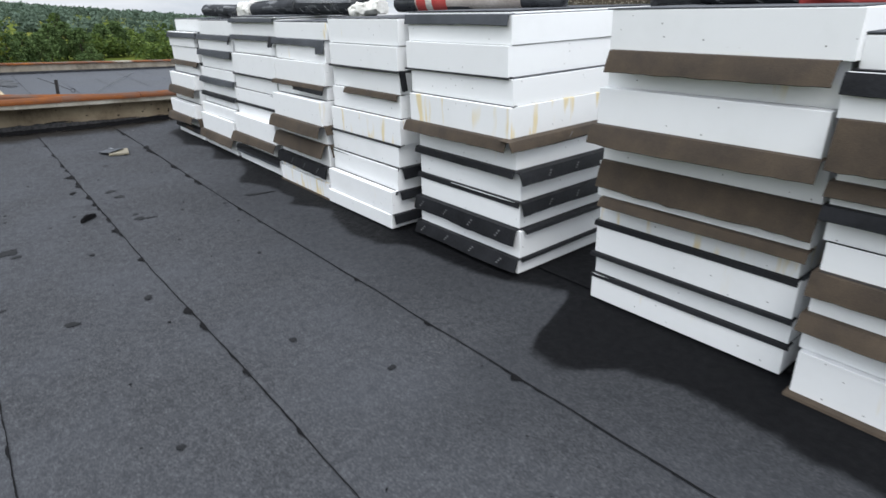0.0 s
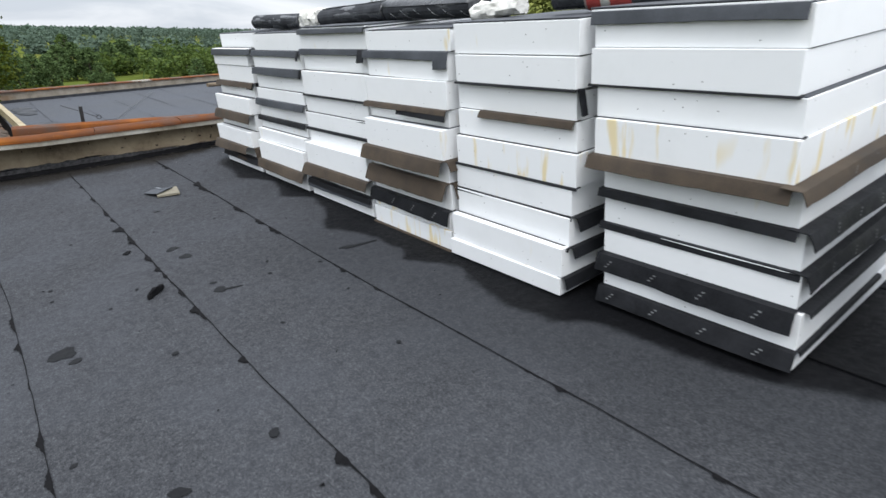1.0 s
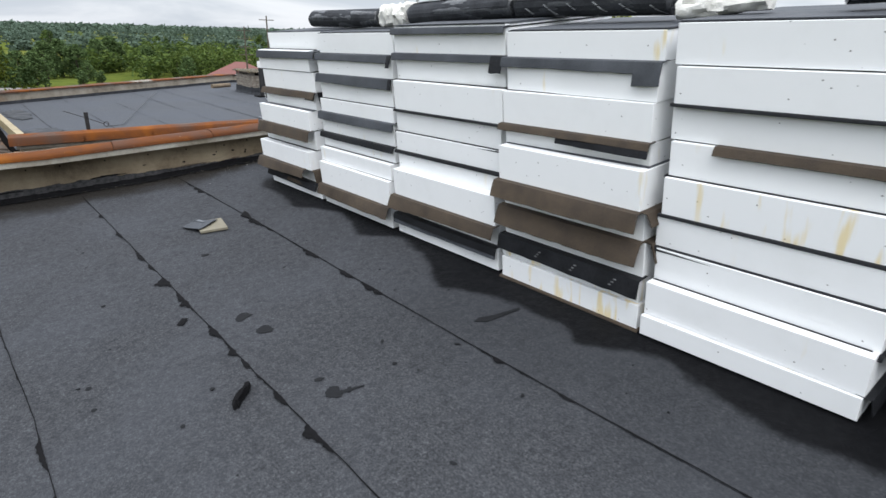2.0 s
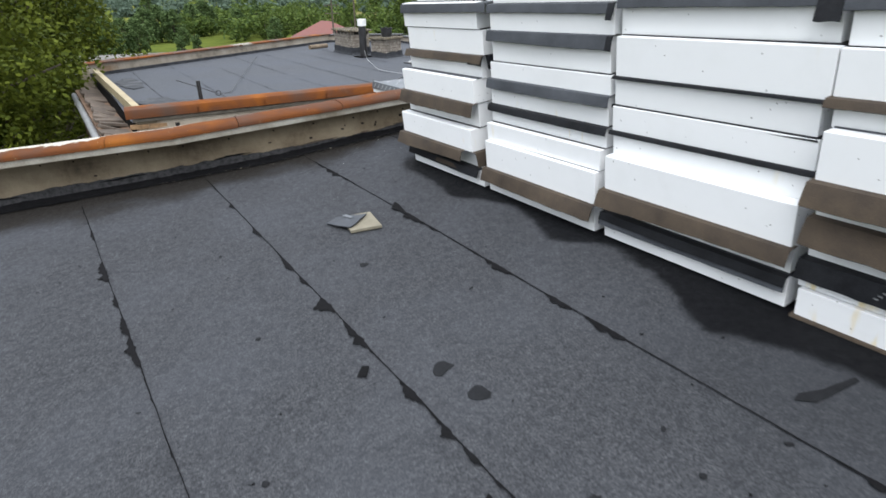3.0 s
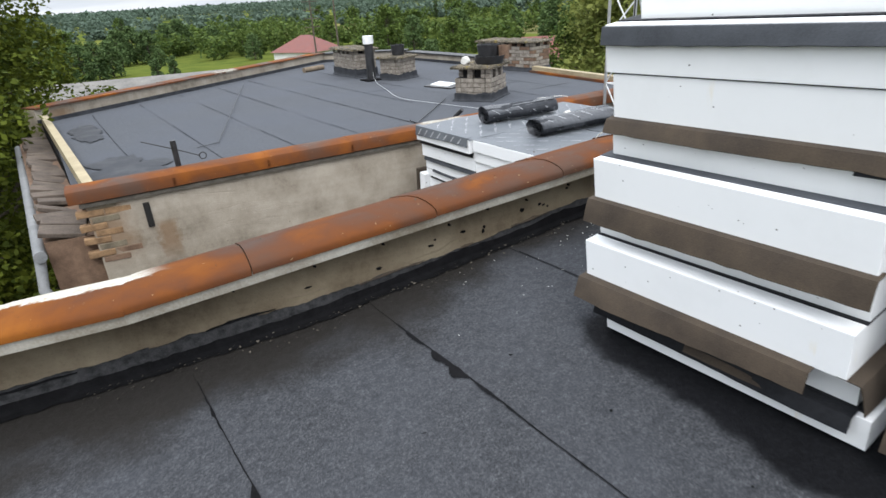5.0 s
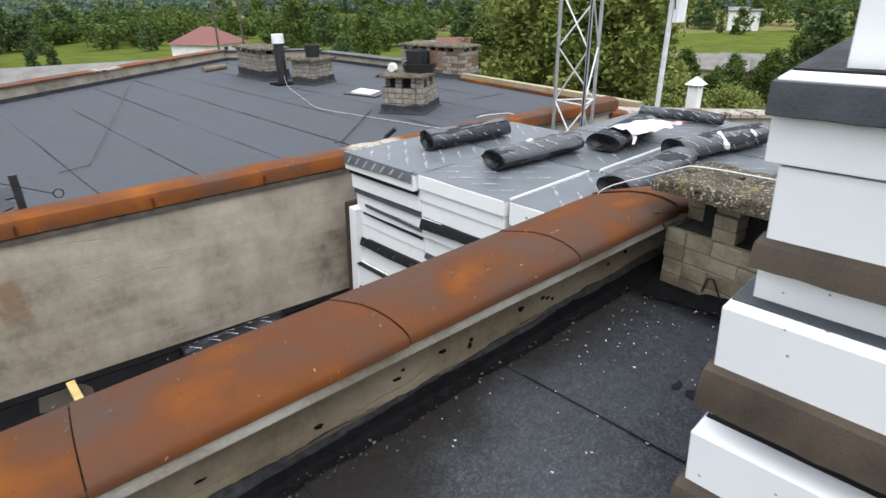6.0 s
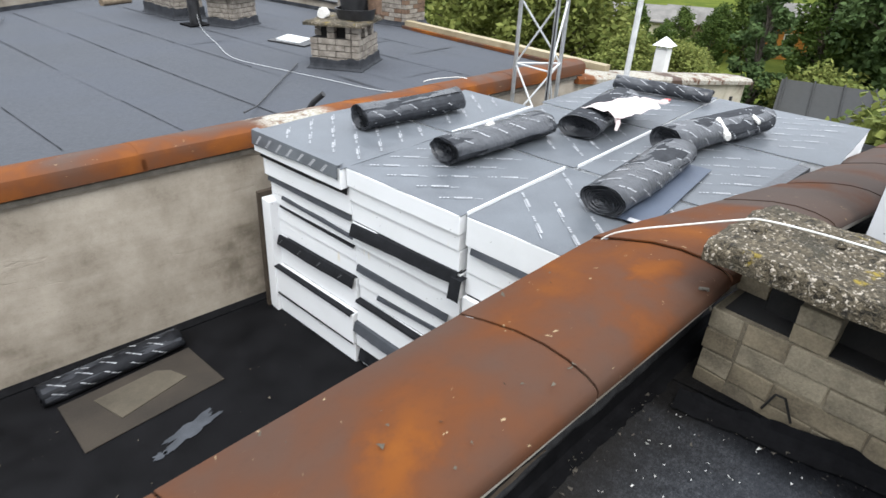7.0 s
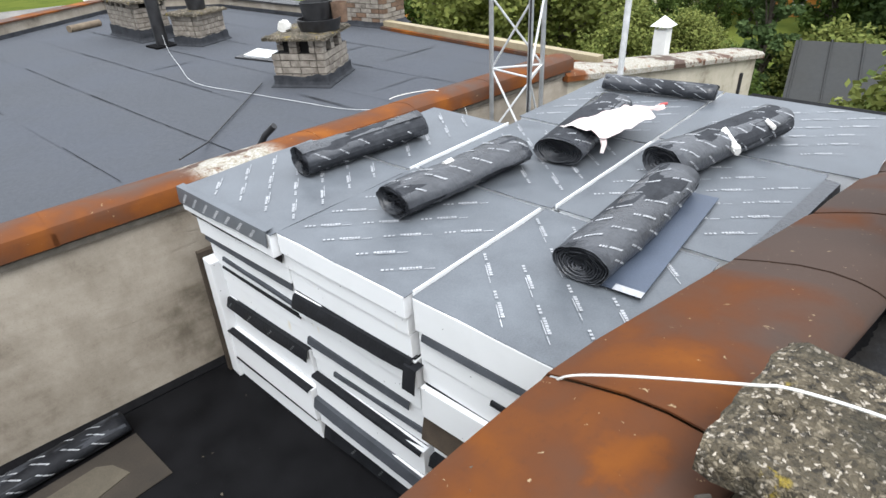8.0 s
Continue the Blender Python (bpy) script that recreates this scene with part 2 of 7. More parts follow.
def mat_plaster(name, light, dark, low, runs=()):
    """Weathered cement render: runs of damp, boarding marks, stains."""
    m, nt, b = new_mat(name)
    vec = place(nt)
    mp = nt.nodes.new("ShaderNodeMapping")
    mp.inputs["Scale"].default_value = (1.3, 1.3, 1.0)
    nt.links.new(vec, mp.inputs[0])
    a = noise_fac(nt, mp.outputs[0], 1.3, 8, 0.66, 0.0)
    g, f = noise_fac(nt, vec, 9.0, 6, 0.7), noise_fac(nt, vec, 90.0, 3, 0.6)
    mp2 = nt.nodes.new("ShaderNodeMapping")
    mp2.inputs["Scale"].default_value = (0.5, 0.5, 5.0)
    nt.links.new(vec, mp2.inputs[0])
    bands = noise_fac(nt, mp2.outputs[0], 1.5, 4, 0.6)
    fac = calc(nt, "ADD", calc(nt, "ADD", calc(nt, "MULTIPLY", a, 0.66), calc(nt, "MULTIPLY", bands, 0.20)), calc(nt, "MULTIPLY", g, 0.14))
    col = ramp(nt, fac, [(0.36, low), (0.465, dark), (0.61, light)])
    split_at = calc(nt, "ABSOLUTE", calc(nt, "SUBTRACT", noise_fac(nt, mp2.outputs[0], 0.55, 4, 0.5, 0.3), 0.5))
    crack = calc(nt, "MULTIPLY", remap(nt, split_at, 0.0, 0.005, 1.0, 0.0), remap(nt, a, 0.46, 0.56))
    col = mixc(nt, calc(nt, "MULTIPLY", crack, 0.12), col, low)
    col = mixc(nt, remap(nt, f, 0.5, 0.8, 0.0, 0.3), col, low)
    x, y, z = split(nt, vec)
    for cx, w, top, end in runs:
        off = calc(nt, "ADD", calc(nt, "ABSOLUTE", calc(nt, "SUBTRACT", x, cx)), calc(nt, "MULTIPLY", calc(nt, "SUBTRACT", a, 0.5), 0.5))
        run = calc(nt, "MULTIPLY", calc(nt, "MULTIPLY", remap(nt, off, w, 0.2 * w), remap(nt, z, end, end + 0.3)), remap(nt, z, top, top - 0.1))
        col = mixc(nt, calc(nt, "MULTIPLY", run, 0.6), col, (0.17, 0.088, 0.035))
    nt.links.new(col, b.inputs["Base Color"])
    b.inputs["Roughness"].default_value = 0.9
    b.inputs["Specular IOR Level"].default_value = 0.2
    nt.links.new(bump(nt, calc(nt, "SUBTRACT", calc(nt, "ADD", f, calc(nt, "MULTIPLY", g, 2.0)), crack), 0.4, 0.006), b.inputs["Normal"])
    return m


def mat_slab(name):
    """Exposed-aggregate concrete with moss and yellow lichen."""
    m, nt, b = new_mat(name)
    vec = place(nt)
    v = nt.nodes.new("ShaderNodeTexVoronoi")
    v.inputs["Scale"].default_value = 105.0
    v.inputs["Randomness"].default_value = 1.0
    bend = nt.nodes.new("ShaderNodeVectorMath")
    bend.operation = "MULTIPLY_ADD"
    warp = nt.nodes.new("ShaderNodeTexNoise")
    warp.inputs["Scale"].default_value = 60.0
    warp.inputs["Detail"].default_value = 3.0
    nt.links.new(vec, warp.inputs["Vector"])
    nt.links.new(warp.outputs["Color"], bend.inputs[0])
    bend.inputs[1].default_value = (0.03, 0.03, 0.03)
    nt.links.new(vec, bend.inputs[2])
    nt.links.new(bend.outputs[0], v.inputs["Vector"])
    a, g = noise_fac(nt, vec, 5.0, 6, 0.65), noise_fac(nt, vec, 30.0, 4, 0.7)
    tone = split(nt, v.outputs["Color"])[0]
    stone = ramp(nt, tone, [(0.0, (0.030, 0.024, 0.015)), (0.35, (0.085, 0.068, 0.042)), (0.70, (0.175, 0.145, 0.098)), (0.83, (0.25, 0.21, 0.15)), (0.90, (0.50, 0.44, 0.36))])
    col = mixc(nt, remap(nt, calc(nt, "ADD", v.outputs["Distance"], calc(nt, "MULTIPLY", g, 0.5)), 0.66, 0.9), stone, (0.080, 0.064, 0.040))
    col = mixc(nt, remap(nt, g, 0.54, 0.72, 0.0, 0.6), col, (0.175, 0.145, 0.098))
    pit = noise_fac(nt, vec, 48.0, 3, 0.65)
    col = mixc(nt, remap(nt, pit, 0.42, 0.34, 0.0, 0.9), col, (0.016, 0.013, 0.008))
    col = mixc(nt, remap(nt, a, 0.5, 0.68, 0.0, 0.85), col, (0.032, 0.028, 0.017))
    lich = calc(nt, "MULTIPLY", remap(nt, noise_fac(nt, vec, 6.5, 3, 0.6), 0.61, 0.66), remap(nt, g, 0.45, 0.55))
    col = mixc(nt, calc(nt, "MULTIPLY", lich, 0.8), col, (0.33, 0.24, 0.02))
    nt.links.new(col, b.inputs["Base Color"])
    b.inputs["Roughness"].default_value = 0.95
    nt.links.new(bump(nt, calc(nt, "ADD", calc(nt, "SUBTRACT", calc(nt, "MULTIPLY", remap(nt, pit, 0.34, 0.46), 1.5), v.outputs["Distance"]), calc(nt, "MULTIPLY", g, 1.5)), 0.8, 0.014), b.inputs["Normal"])
    return m


def mat_leaf(name, dark, light):
    m, nt, b = new_mat(name)
    isl = nt.nodes.new("ShaderNodeNewGeometry").outputs["Random Per Island"]
    rnd = nt.nodes.new("ShaderNodeObjectInfo").outputs["Random"]
    vec = place(nt)
    a = noise_fac(nt, vec, 0.5, 3, 0.6)
    fac = calc(nt, "ADD", calc(nt, "MULTIPLY", isl, 0.5), calc(nt, "ADD", calc(nt, "MULTIPLY", a, 0.35), calc(nt, "MULTIPLY", rnd, 0.15)))
    nt.links.new(ramp(nt, fac, [(0.2, dark), (0.8, light)]), b.inputs["Base Color"])
    b.inputs["Roughness"].default_value = 0.7
    b.inputs["Specular IOR Level"].default_value = 0.08
    tr = nt.nodes.new("ShaderNodeBsdfTranslucent")
    tr.inputs[0].default_value = (*[c * 0.9 for c in light], 1)
    mx = nt.nodes.new("ShaderNodeMixShader")
    mx.inputs[0].default_value = 0.22
    nt.links.new(b.outputs[0], mx.inputs[1])
    nt.links.new(tr.outputs[0], mx.inputs[2])
    nt.links.new(mx.outputs[0], nt.nodes["Material Output"].inputs[0])
    return m


def mat_land(name):
    """Fields and meadows: broad parcels of different greens and stubble."""
    m, nt, b = new_mat(name)
    vec = place(nt)
    v = nt.nodes.new("ShaderNodeTexVoronoi")
    v.inputs["Scale"].default_value = 0.011
    nt.links.new(vec, v.inputs["Vector"])
    h = split(nt, v.outputs["Color"])[0]
    col = ramp(nt, h, [(0.15, (0.045, 0.056, 0.016)), (0.45, (0.10, 0.12, 0.026)), (0.7, (0.125, 0.14, 0.034)), (0.93, (0.16, 0.145, 0.065))])
    a = noise_fac(nt, vec, 0.25, 6, 0.7)
    col = mixc(nt, remap(nt, a, 0.4, 0.7, 0.0, 0.6), col, (0.035, 0.06, 0.016))
    nt.links.new(col, b.inputs["Base Color"])
    b.inputs["Roughness"].default_value = 0.95
    b.inputs["Specular IOR Level"].default_value = 0.0
    nt.links.new(bump(nt, a, 0.5, 0.3), b.inputs["Normal"])
    return m


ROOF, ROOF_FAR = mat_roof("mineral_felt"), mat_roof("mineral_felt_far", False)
YARD = mat_plain("tarred_felt", (0.003, 0.003, 0.0035), (0.009, 0.009, 0.010), 3.0, (0.6, 0.85), 150, spec=0.08)
BITUMEN = mat_plain("bitumen", (0.004, 0.004, 0.0045), (0.010, 0.010, 0.011), 20, (0.7, 0.9), 90, spec=0.05)
EPS, EPS_STAINED = mat_eps(), mat_eps("stained_polystyrene", True)
FELT_DAMP = mat_plain("damp_felt", (0.018, 0.0195, 0.023), (0.042, 0.045, 0.052), 2.5, (0.45, 0.8), 90, 0.3, spec=0.2)
TAR_THIN = mat_plain("thin_tar_stain", (0.007, 0.0074, 0.0085), (0.017, 0.018, 0.020), 14, (0.6, 0.9), 90, spec=0.1)
FELT_OLD = mat_plain("old_grey_felt", (0.022, 0.0235, 0.027), (0.055, 0.058, 0.065), 7, (0.75, 0.95), 90, 0.4, 0.008, spec=0.1)
FELT_BLACK = mat_plain("black_felt_film", (0.008, 0.0085, 0.010), (0.018, 0.019, 0.022), 9, (0.42, 0.62), 60, 0.35, 0.006, spec=0.12)
FELT_ROLL = mat_plain("rolled_felt_film", (0.028, 0.030, 0.035), (0.060, 0.064, 0.073), 3, (0.24, 0.40), 22, 0.6, 0.014, spec=0.5)
FELT_GREY = mat_plain("slate_grey_felt", (0.040, 0.044, 0.051), (0.072, 0.078, 0.089), 7, (0.55, 0.75), 160, 0.3, spec=0.2)
FELT_TOP = mat_plain("blue_grey_felt", (0.072, 0.080, 0.091), (0.130, 0.143, 0.158), 3, (0.36, 0.55), 140, 0.25, shift=False)
FELT_BLUE = mat_plain("blue_felt_strip", (0.045, 0.058, 0.085), (0.080, 0.10, 0.14), 4, (0.4, 0.6), 140, 0.25)
BAG = mat_plain("pink_stained_film", (0.55, 0.36, 0.34), (0.70, 0.67, 0.65), 5, (0.35, 0.55), 60, 0.4, 0.006)
FELT_BROWN = mat_plain("brown_felt_backing", (0.026, 0.018, 0.012), (0.072, 0.054, 0.038), 6, (0.75, 0.95), 220, 0.4)
UPSTAND = mat_plain("old_felt_upstand", (0.012, 0.0122, 0.013), (0.052, 0.052, 0.054), 26, (0.75, 0.95), 130, 0.6, 0.006, spec=0.15)
PRINT = mat_plain("white_print", (0.30, 0.31, 0.33), (0.48, 0.49, 0.51), 60, (0.5, 0.6), 300, 0.0)
PRINT_TOP = mat_plain("rubbed_white_print", (0.24, 0.25, 0.265), (0.48, 0.49, 0.51), 9, (0.5, 0.6), 60, 0.0)
PRINT_DIM = mat_plain("worn_white_print", (0.07, 0.072, 0.076), (0.17, 0.175, 0.18), 60, (0.5, 0.6), 300, 0.0)
RUST, RUST_PAINT = mat_rust("rusted_sheet", None, 1.0, True, [(2.51, 10.28, 0.13), (2.36, 10.22, 0.10), (2.07, 10.36, 0.16), (1.35, 10.36, 0.12), (3.26, 10.06, 0.13), (3.14, 9.99, 0.11), (3.42, 10.12, 0.07)]), mat_rust("rusted_sheet_white_paint", (-6.0, 0.62, 0.31, 10.45), 0.95, False, [(0.62, 10.42, 0.40), (0.92, 10.36, 0.26), (0.1, 10.48, 0.40), (-0.6, 10.70, 0.45), (-1.5, 10.95, 0.5), (-2.5, 11.3, 0.5)])
RUST_FAR, RUST_WING = mat_rust("rusted_sheet_far", (4.25, 4.75), 1.25), mat_rust("rusted_sheet_wing", (8.6, 14.5), 1.3)
PARAPET = mat_plaster("parapet_render", (0.222, 0.184, 0.128), (0.150, 0.119, 0.080), (0.054, 0.041, 0.028))
RENDER_GREY = mat_plaster("cement_render", (0.400, 0.354, 0.292), (0.285, 0.247, 0.198), (0.150, 0.126, 0.096), [(0.72, 0.26, 0.0, -0.9), (1.20, 0.10, -0.45, -1.0)])
CREAM = mat_plaster("cream_render", (0.55, 0.50, 0.40), (0.44, 0.40, 0.31), (0.22, 0.19, 0.14))
STRIP = mat_plain("painted_flashing", (0.23, 0.195, 0.145), (0.52, 0.49, 0.43), 3, (0.5, 0.7), 80)
BRICK = mat_plain("silicate_brick", (0.12, 0.10, 0.082), (0.33, 0.295, 0.25), 9, (0.8, 0.95), 130, 0.5, 0.006)
BRICK_NEAR = mat_plain("beige_silicate_brick", (0.105, 0.084, 0.056), (0.295, 0.243, 0.163), 4.5, (0.8, 0.95), 130, 0.35, 0.006)
BRICK_PALE = mat_plain("pale_silicate_brick", (0.12, 0.10, 0.07), (0.34, 0.29, 0.205), 6, (0.8, 0.95), 130, 0.45, 0.006)
MORTAR_PALE = mat_plain("beige_mortar", (0.075, 0.062, 0.043), (0.24, 0.20, 0.14), 6, (0.9, 1.0), 150, 0.5)
BRICK_RED = mat_plain("old_red_brick", (0.085, 0.050, 0.032), (0.21, 0.135, 0.09), 7, (0.8, 0.95), 130, 0.5, 0.006)
BRICK_TAN = mat_plain("tan_orange_brick", (0.13, 0.075, 0.038), (0.33, 0.205, 0.11), 12, (0.8, 0.95), 110, 0.5, 0.008)
MORTAR = mat_plain("mortar", (0.05, 0.043, 0.034), (0.13, 0.115, 0.095), 12, (0.9, 1.0), 150, 0.5)
NEAR_BLACK = mat_plain("near_black", (0.008, 0.008, 0.008), (0.02, 0.018, 0.016), 9, (0.9, 1.0))
SLAB = mat_slab("mossy_concrete")
STEEL = mat_plain("galvanised_steel", (0.48, 0.49, 0.49), (0.66, 0.67, 0.67), 12, (0.4, 0.6), 90, 0.1, 0.002, metal=0.1)
SLEEVE = mat_plain("printed_paper_sleeve", (0.34, 0.29, 0.27), (0.58, 0.53, 0.50), 5, (0.5, 0.7), 60, 0.3)
WOOD_YELLOW = mat_plain("fresh_batten", (0.50, 0.36, 0.13), (0.66, 0.51, 0.22), 10, (0.6, 0.8), 120)
WOOD_PALE = mat_plain("dirty_cream_timber", (0.22, 0.175, 0.10), (0.38, 0.32, 0.21), 3, (0.6, 0.8), 60)
WOOD_OLD = mat_plain("weathered_wood", (0.10, 0.075, 0.05), (0.22, 0.17, 0.12), 6, (0.8, 0.95), 80)
CARD = mat_plain("brown_underlay", (0.020, 0.016, 0.012), (0.045, 0.036, 0.027), 3, (0.8, 0.95), 120)
CARD_PALE = mat_plain("pale_underlay", (0.055, 0.046, 0.033), (0.105, 0.09, 0.066), 3, (0.8, 0.95), 120)
FOAM = mat_plain("tan_foam", (0.15, 0.135, 0.10), (0.22, 0.20, 0.15), 9, (0.8, 0.95), 120)
WHITE = mat_plain("white_plastic", (0.62, 0.63, 0.63), (0.82, 0.82, 0.81), 6, (0.35, 0.55), 60, 0.3)
PAPER = mat_plain("white_wrap", (0.55, 0.54, 0.50), (0.78, 0.77, 0.74), 8, (0.5, 0.7), 40, 0.6, 0.012)
RED = mat_plain("red_print", (0.42, 0.05, 0.05), (0.55, 0.10, 0.09), 12, (0.4, 0.6))
CABLE = mat_plain("white_cable", (0.62, 0.62, 0.58), (0.78, 0.78, 0.74), 20, (0.5, 0.6))
BLACK = mat_plain("black_plastic", (0.012, 0.012, 0.013), (0.03, 0.03, 0.032), 12, (0.35, 0.6))
ROOF_RED = mat_plain("red_roof_sheet", (0.125, 0.042, 0.036), (0.19, 0.072, 0.060), 0.6, (0.6, 0.8), 6, shift=False)
ROOF_ASB = mat_plain("grey_asbestos_roof", (0.10, 0.095, 0.088), (0.19, 0.18, 0.165), 0.9, (0.85, 0.95), 9, shift=False)
ROOF_DARK = mat_plain("dark_sheet_roof", (0.009, 0.010, 0.010), (0.026, 0.026, 0.024), 0.8, (0.6, 0.8), 7, shift=False)
ORANGE = mat_plain("orange_timber", (0.50, 0.19, 0.03), (0.66, 0.29, 0.06), 2, (0.6, 0.8), 20)
HOUSE_WHITE = mat_plain("white_house_render", (0.58, 0.58, 0.56), (0.75, 0.75, 0.73), 1, (0.8, 0.9), 12)
ZINC = mat_plain("dull_zinc", (0.12, 0.125, 0.13), (0.24, 0.245, 0.25), 6, (0.5, 0.7), 60)
TILE_OLD = mat_plain("old_roof_tile", (0.05, 0.038, 0.030), (0.14, 0.11, 0.088), 5, (0.85, 0.95), 60, 0.5)
BARK = mat_plain("bark", (0.045, 0.037, 0.028), (0.12, 0.10, 0.08), 6, (0.9, 1.0), 40, 0.8, 0.02)
LEAF_A = mat_leaf("maple_leaf", (0.010, 0.022, 0.004), (0.125, 0.150, 0.020))
LEAF_B = mat_leaf("birch_leaf", (0.06, 0.088, 0.020), (0.24, 0.26, 0.075))
LEAF_C = mat_leaf("dark_leaf", (0.035, 0.065, 0.024), (0.11, 0.16, 0.06))
LEAF_D = mat_leaf("far_leaf", (0.030, 0.058, 0.014), (0.105, 0.145, 0.035))
# distance haze put into the leaf colour: paler, bluer, little contrast
HAZED_WOODS = mat_leaf("hazed_wood_leaf", (0.070, 0.104, 0.078), (0.100, 0.140, 0.104))
LAND = mat_land("fields")
GLASS = mat_plain("dark_window", (0.02, 0.022, 0.025), (0.05, 0.055, 0.06), 3, (0.1, 0.2))

# ---- building helpers ----
ROOF_ROT = Matrix(((0.995, 0.0, -0.0995), (0.0019, 0.9998, 0.0188), (0.0995, -0.0189, 0.9949))).to_4x4()


def roof_z(x, y):
    """The roof rises to a ridge at x = 3.75 and falls beyond it."""
    return 0.1 * min(x, 3.75) - 0.1 * max(0.0, x - 3.75) - 0.0189 * y


def on_roof(u, v, w=0.0):
    """A place of the sloping roof's own plane, in the world."""
    p = ROOF_ROT @ Vector((u, v, w))
    p.z -= 0.2 * max(0.0, p.x - 3.75)
    return p


def mesh_of(bm, name, smooth=False):
    me = bpy.data.meshes.new(name)
    bm.normal_update()
    bm.edges.index_update()
    crisp = [e.index for e in bm.edges if smooth and e.calc_face_angle(3.0) > 0.75]
    bm.to_mesh(me)
    bm.free()
    if smooth:
        for p in me.polygons:
            p.use_smooth = True
        for i in crisp:
            me.edges[i].use_edge_sharp = True
    return me


def raw_mesh(name, verts, faces, smooth=False):
    me = bpy.data.meshes.new(name)
    me.from_pydata([tuple(v) for v in verts], [], [tuple(f) for f in faces])
    me.update()
    if smooth:
        for p in me.polygons:
            p.use_smooth = True
    return me


def part(name, bm, material, parent=None, label="", m=None, smooth=False):
    me = bm if isinstance(bm, bpy.types.Mesh) else mesh_of(bm, name, smooth)
    if not me.materials:
        me.materials.append(material)
    ob = new(name, me)
    if parent is not None:
        ob.parent = parent
    if m is not None:
        ob.matrix_basis = m
    if label:
        ob["label"] = label
    return ob


def thing(name, label, category, group="", m=None, kind=""):
    ob = new(name)
    ob.empty_display_size = 0.2
    if m is not None:
        ob.matrix_basis = m
    return tagged(ob, label, category, group, kind)


def setting(name, bm, material, label, category, smooth=False):
    return tagged(part(name, bm, material, smooth=smooth), label, category, "", "structure")


def box(x0, x1, y0, y1, z0, z1, bev=0.0, bm=None):
    bm = bm or bmesh.new()
    r = bmesh.ops.create_cube(bm, size=1.0, matrix=Matrix.LocRotScale(((x0 + x1) / 2, (y0 + y1) / 2, (z0 + z1) / 2), None, (x1 - x0, y1 - y0, z1 - z0)))
    if bev:
        es = list({e for v in r["verts"] for e in v.link_edges})
        bmesh.ops.bevel(bm, geom=es, offset=bev, segments=2, affect="EDGES", profile=0.6)
    return bm


def prism(poly, z0, z1, bm=None):
    """A flat-topped solid on a polygon; z0, z1: numbers, or functions of x and y."""
    bm = bm or bmesh.new()
    f0 = z0 if callable(z0) else (lambda x, y: z0)
    f1 = z1 if callable(z1) else (lambda x, y: z1)
    lo = [bm.verts.new((x, y, f0(x, y))) for x, y in poly]
    hi = [bm.verts.new((x, y, f1(x, y))) for x, y in poly]
    bm.faces.new(hi)
    bm.faces.new(lo[::-1])
    for i in range(len(poly)):
        j = (i + 1) % len(poly)
        bm.faces.new((lo[i], lo[j], hi[j], hi[i]))
    bmesh.ops.recalc_face_normals(bm, faces=bm.faces)
    return bm


def tube(path, r, seg=8, bm=None, r1=None):
    """A round bar along points, tapering from r to r1."""
    bm = bm or bmesh.new()
    pts = [Vector(p) for p in path]
    rings = []
    for i, p in enumerate(pts):
        d = (pts[min(i + 1, len(pts) - 1)] - pts[max(i - 1, 0)]).normalized()
        a = d.orthogonal().normalized() if not rings else (axis - d * axis.dot(d)).normalized()
        axis = a
        b = d.cross(a)
        rr = r if r1 is None else r + (r1 - r) * i / (len(pts) - 1)
        rings.append([bm.verts.new(p + (a * math.cos(t) + b * math.sin(t)) * rr) for t in (2 * math.pi * k / seg for k in range(seg))])
    for q, s in zip(rings, rings[1:]):
        for k in range(seg):
            bm.faces.new((q[k], q[(k + 1) % seg], s[(k + 1) % seg], s[k]))
    bm.faces.new(rings[0][::-1])
    bm.faces.new(rings[-1])
    return bm


def sweep(profile, stations, bm=None, thick=True):
    """A profile (across, up) carried along stations (place, across direction). Closed ends."""
    bm = bm or bmesh.new()
    rows = []
    for at, across in stations:
        at, across = Vector(at), Vector(across)
        rows.append([bm.verts.new(at + across * a + Vector((0, 0, u))) for a, u in profile])
    n = len(profile)
    for q, s in zip(rows, rows[1:]):
        for k in range(n):
            bm.faces.new((q[k], q[(k + 1) % n], s[(k + 1) % n], s[k]))
    bm.faces.new(rows[0][::-1])
    bm.faces.new(rows[-1])
    bmesh.ops.recalc_face_normals(bm, faces=bm.faces)
    return bm


def noise1(x, seed=0.0):
    return noise.noise(Vector((x, seed * 7.31, seed * 3.7)))

# ---- the roof that the camera walks on ----


def lip_y(x):
    """The parapet cap's front edge: it bends at x = 0.5."""
    return 10.295 - 0.112 * (x - 0.5) if x > 0.5 else 10.295 - 0.31 * (x - 0.5)


def lip_z(x):
    top = 0.345 + 0.068 * (min(x, 3.6) - 1.04)
    return top - 0.15 * min(max(0.0, x - 3.6), 2.0) - 0.10 * max(0.0, x - 5.6)


roof_deck = setting("roof_deck", prism([(-5.2, -4.0), (12.0, -4.0), (12.0, lip_y(12.0) + 0.26), (0.5, lip_y(0.5) + 0.26), (-5.2, lip_y(-5.2) + 0.26)],
                    lambda x, y: roof_z(x, y) - 0.35, lambda x, y: roof_z(x, y) - 0.012), BITUMEN, "bitumen underlay of a gently sloping flat roof", "roof")

SEAMS = [-4.9, -3.98, -3.06, -2.14, -1.2, -0.22, 0.71, 1.62, 2.54, 3.46, 4.38, 5.3, 6.22, 7.14, 8.06, 8.98, 9.9, 10.82]


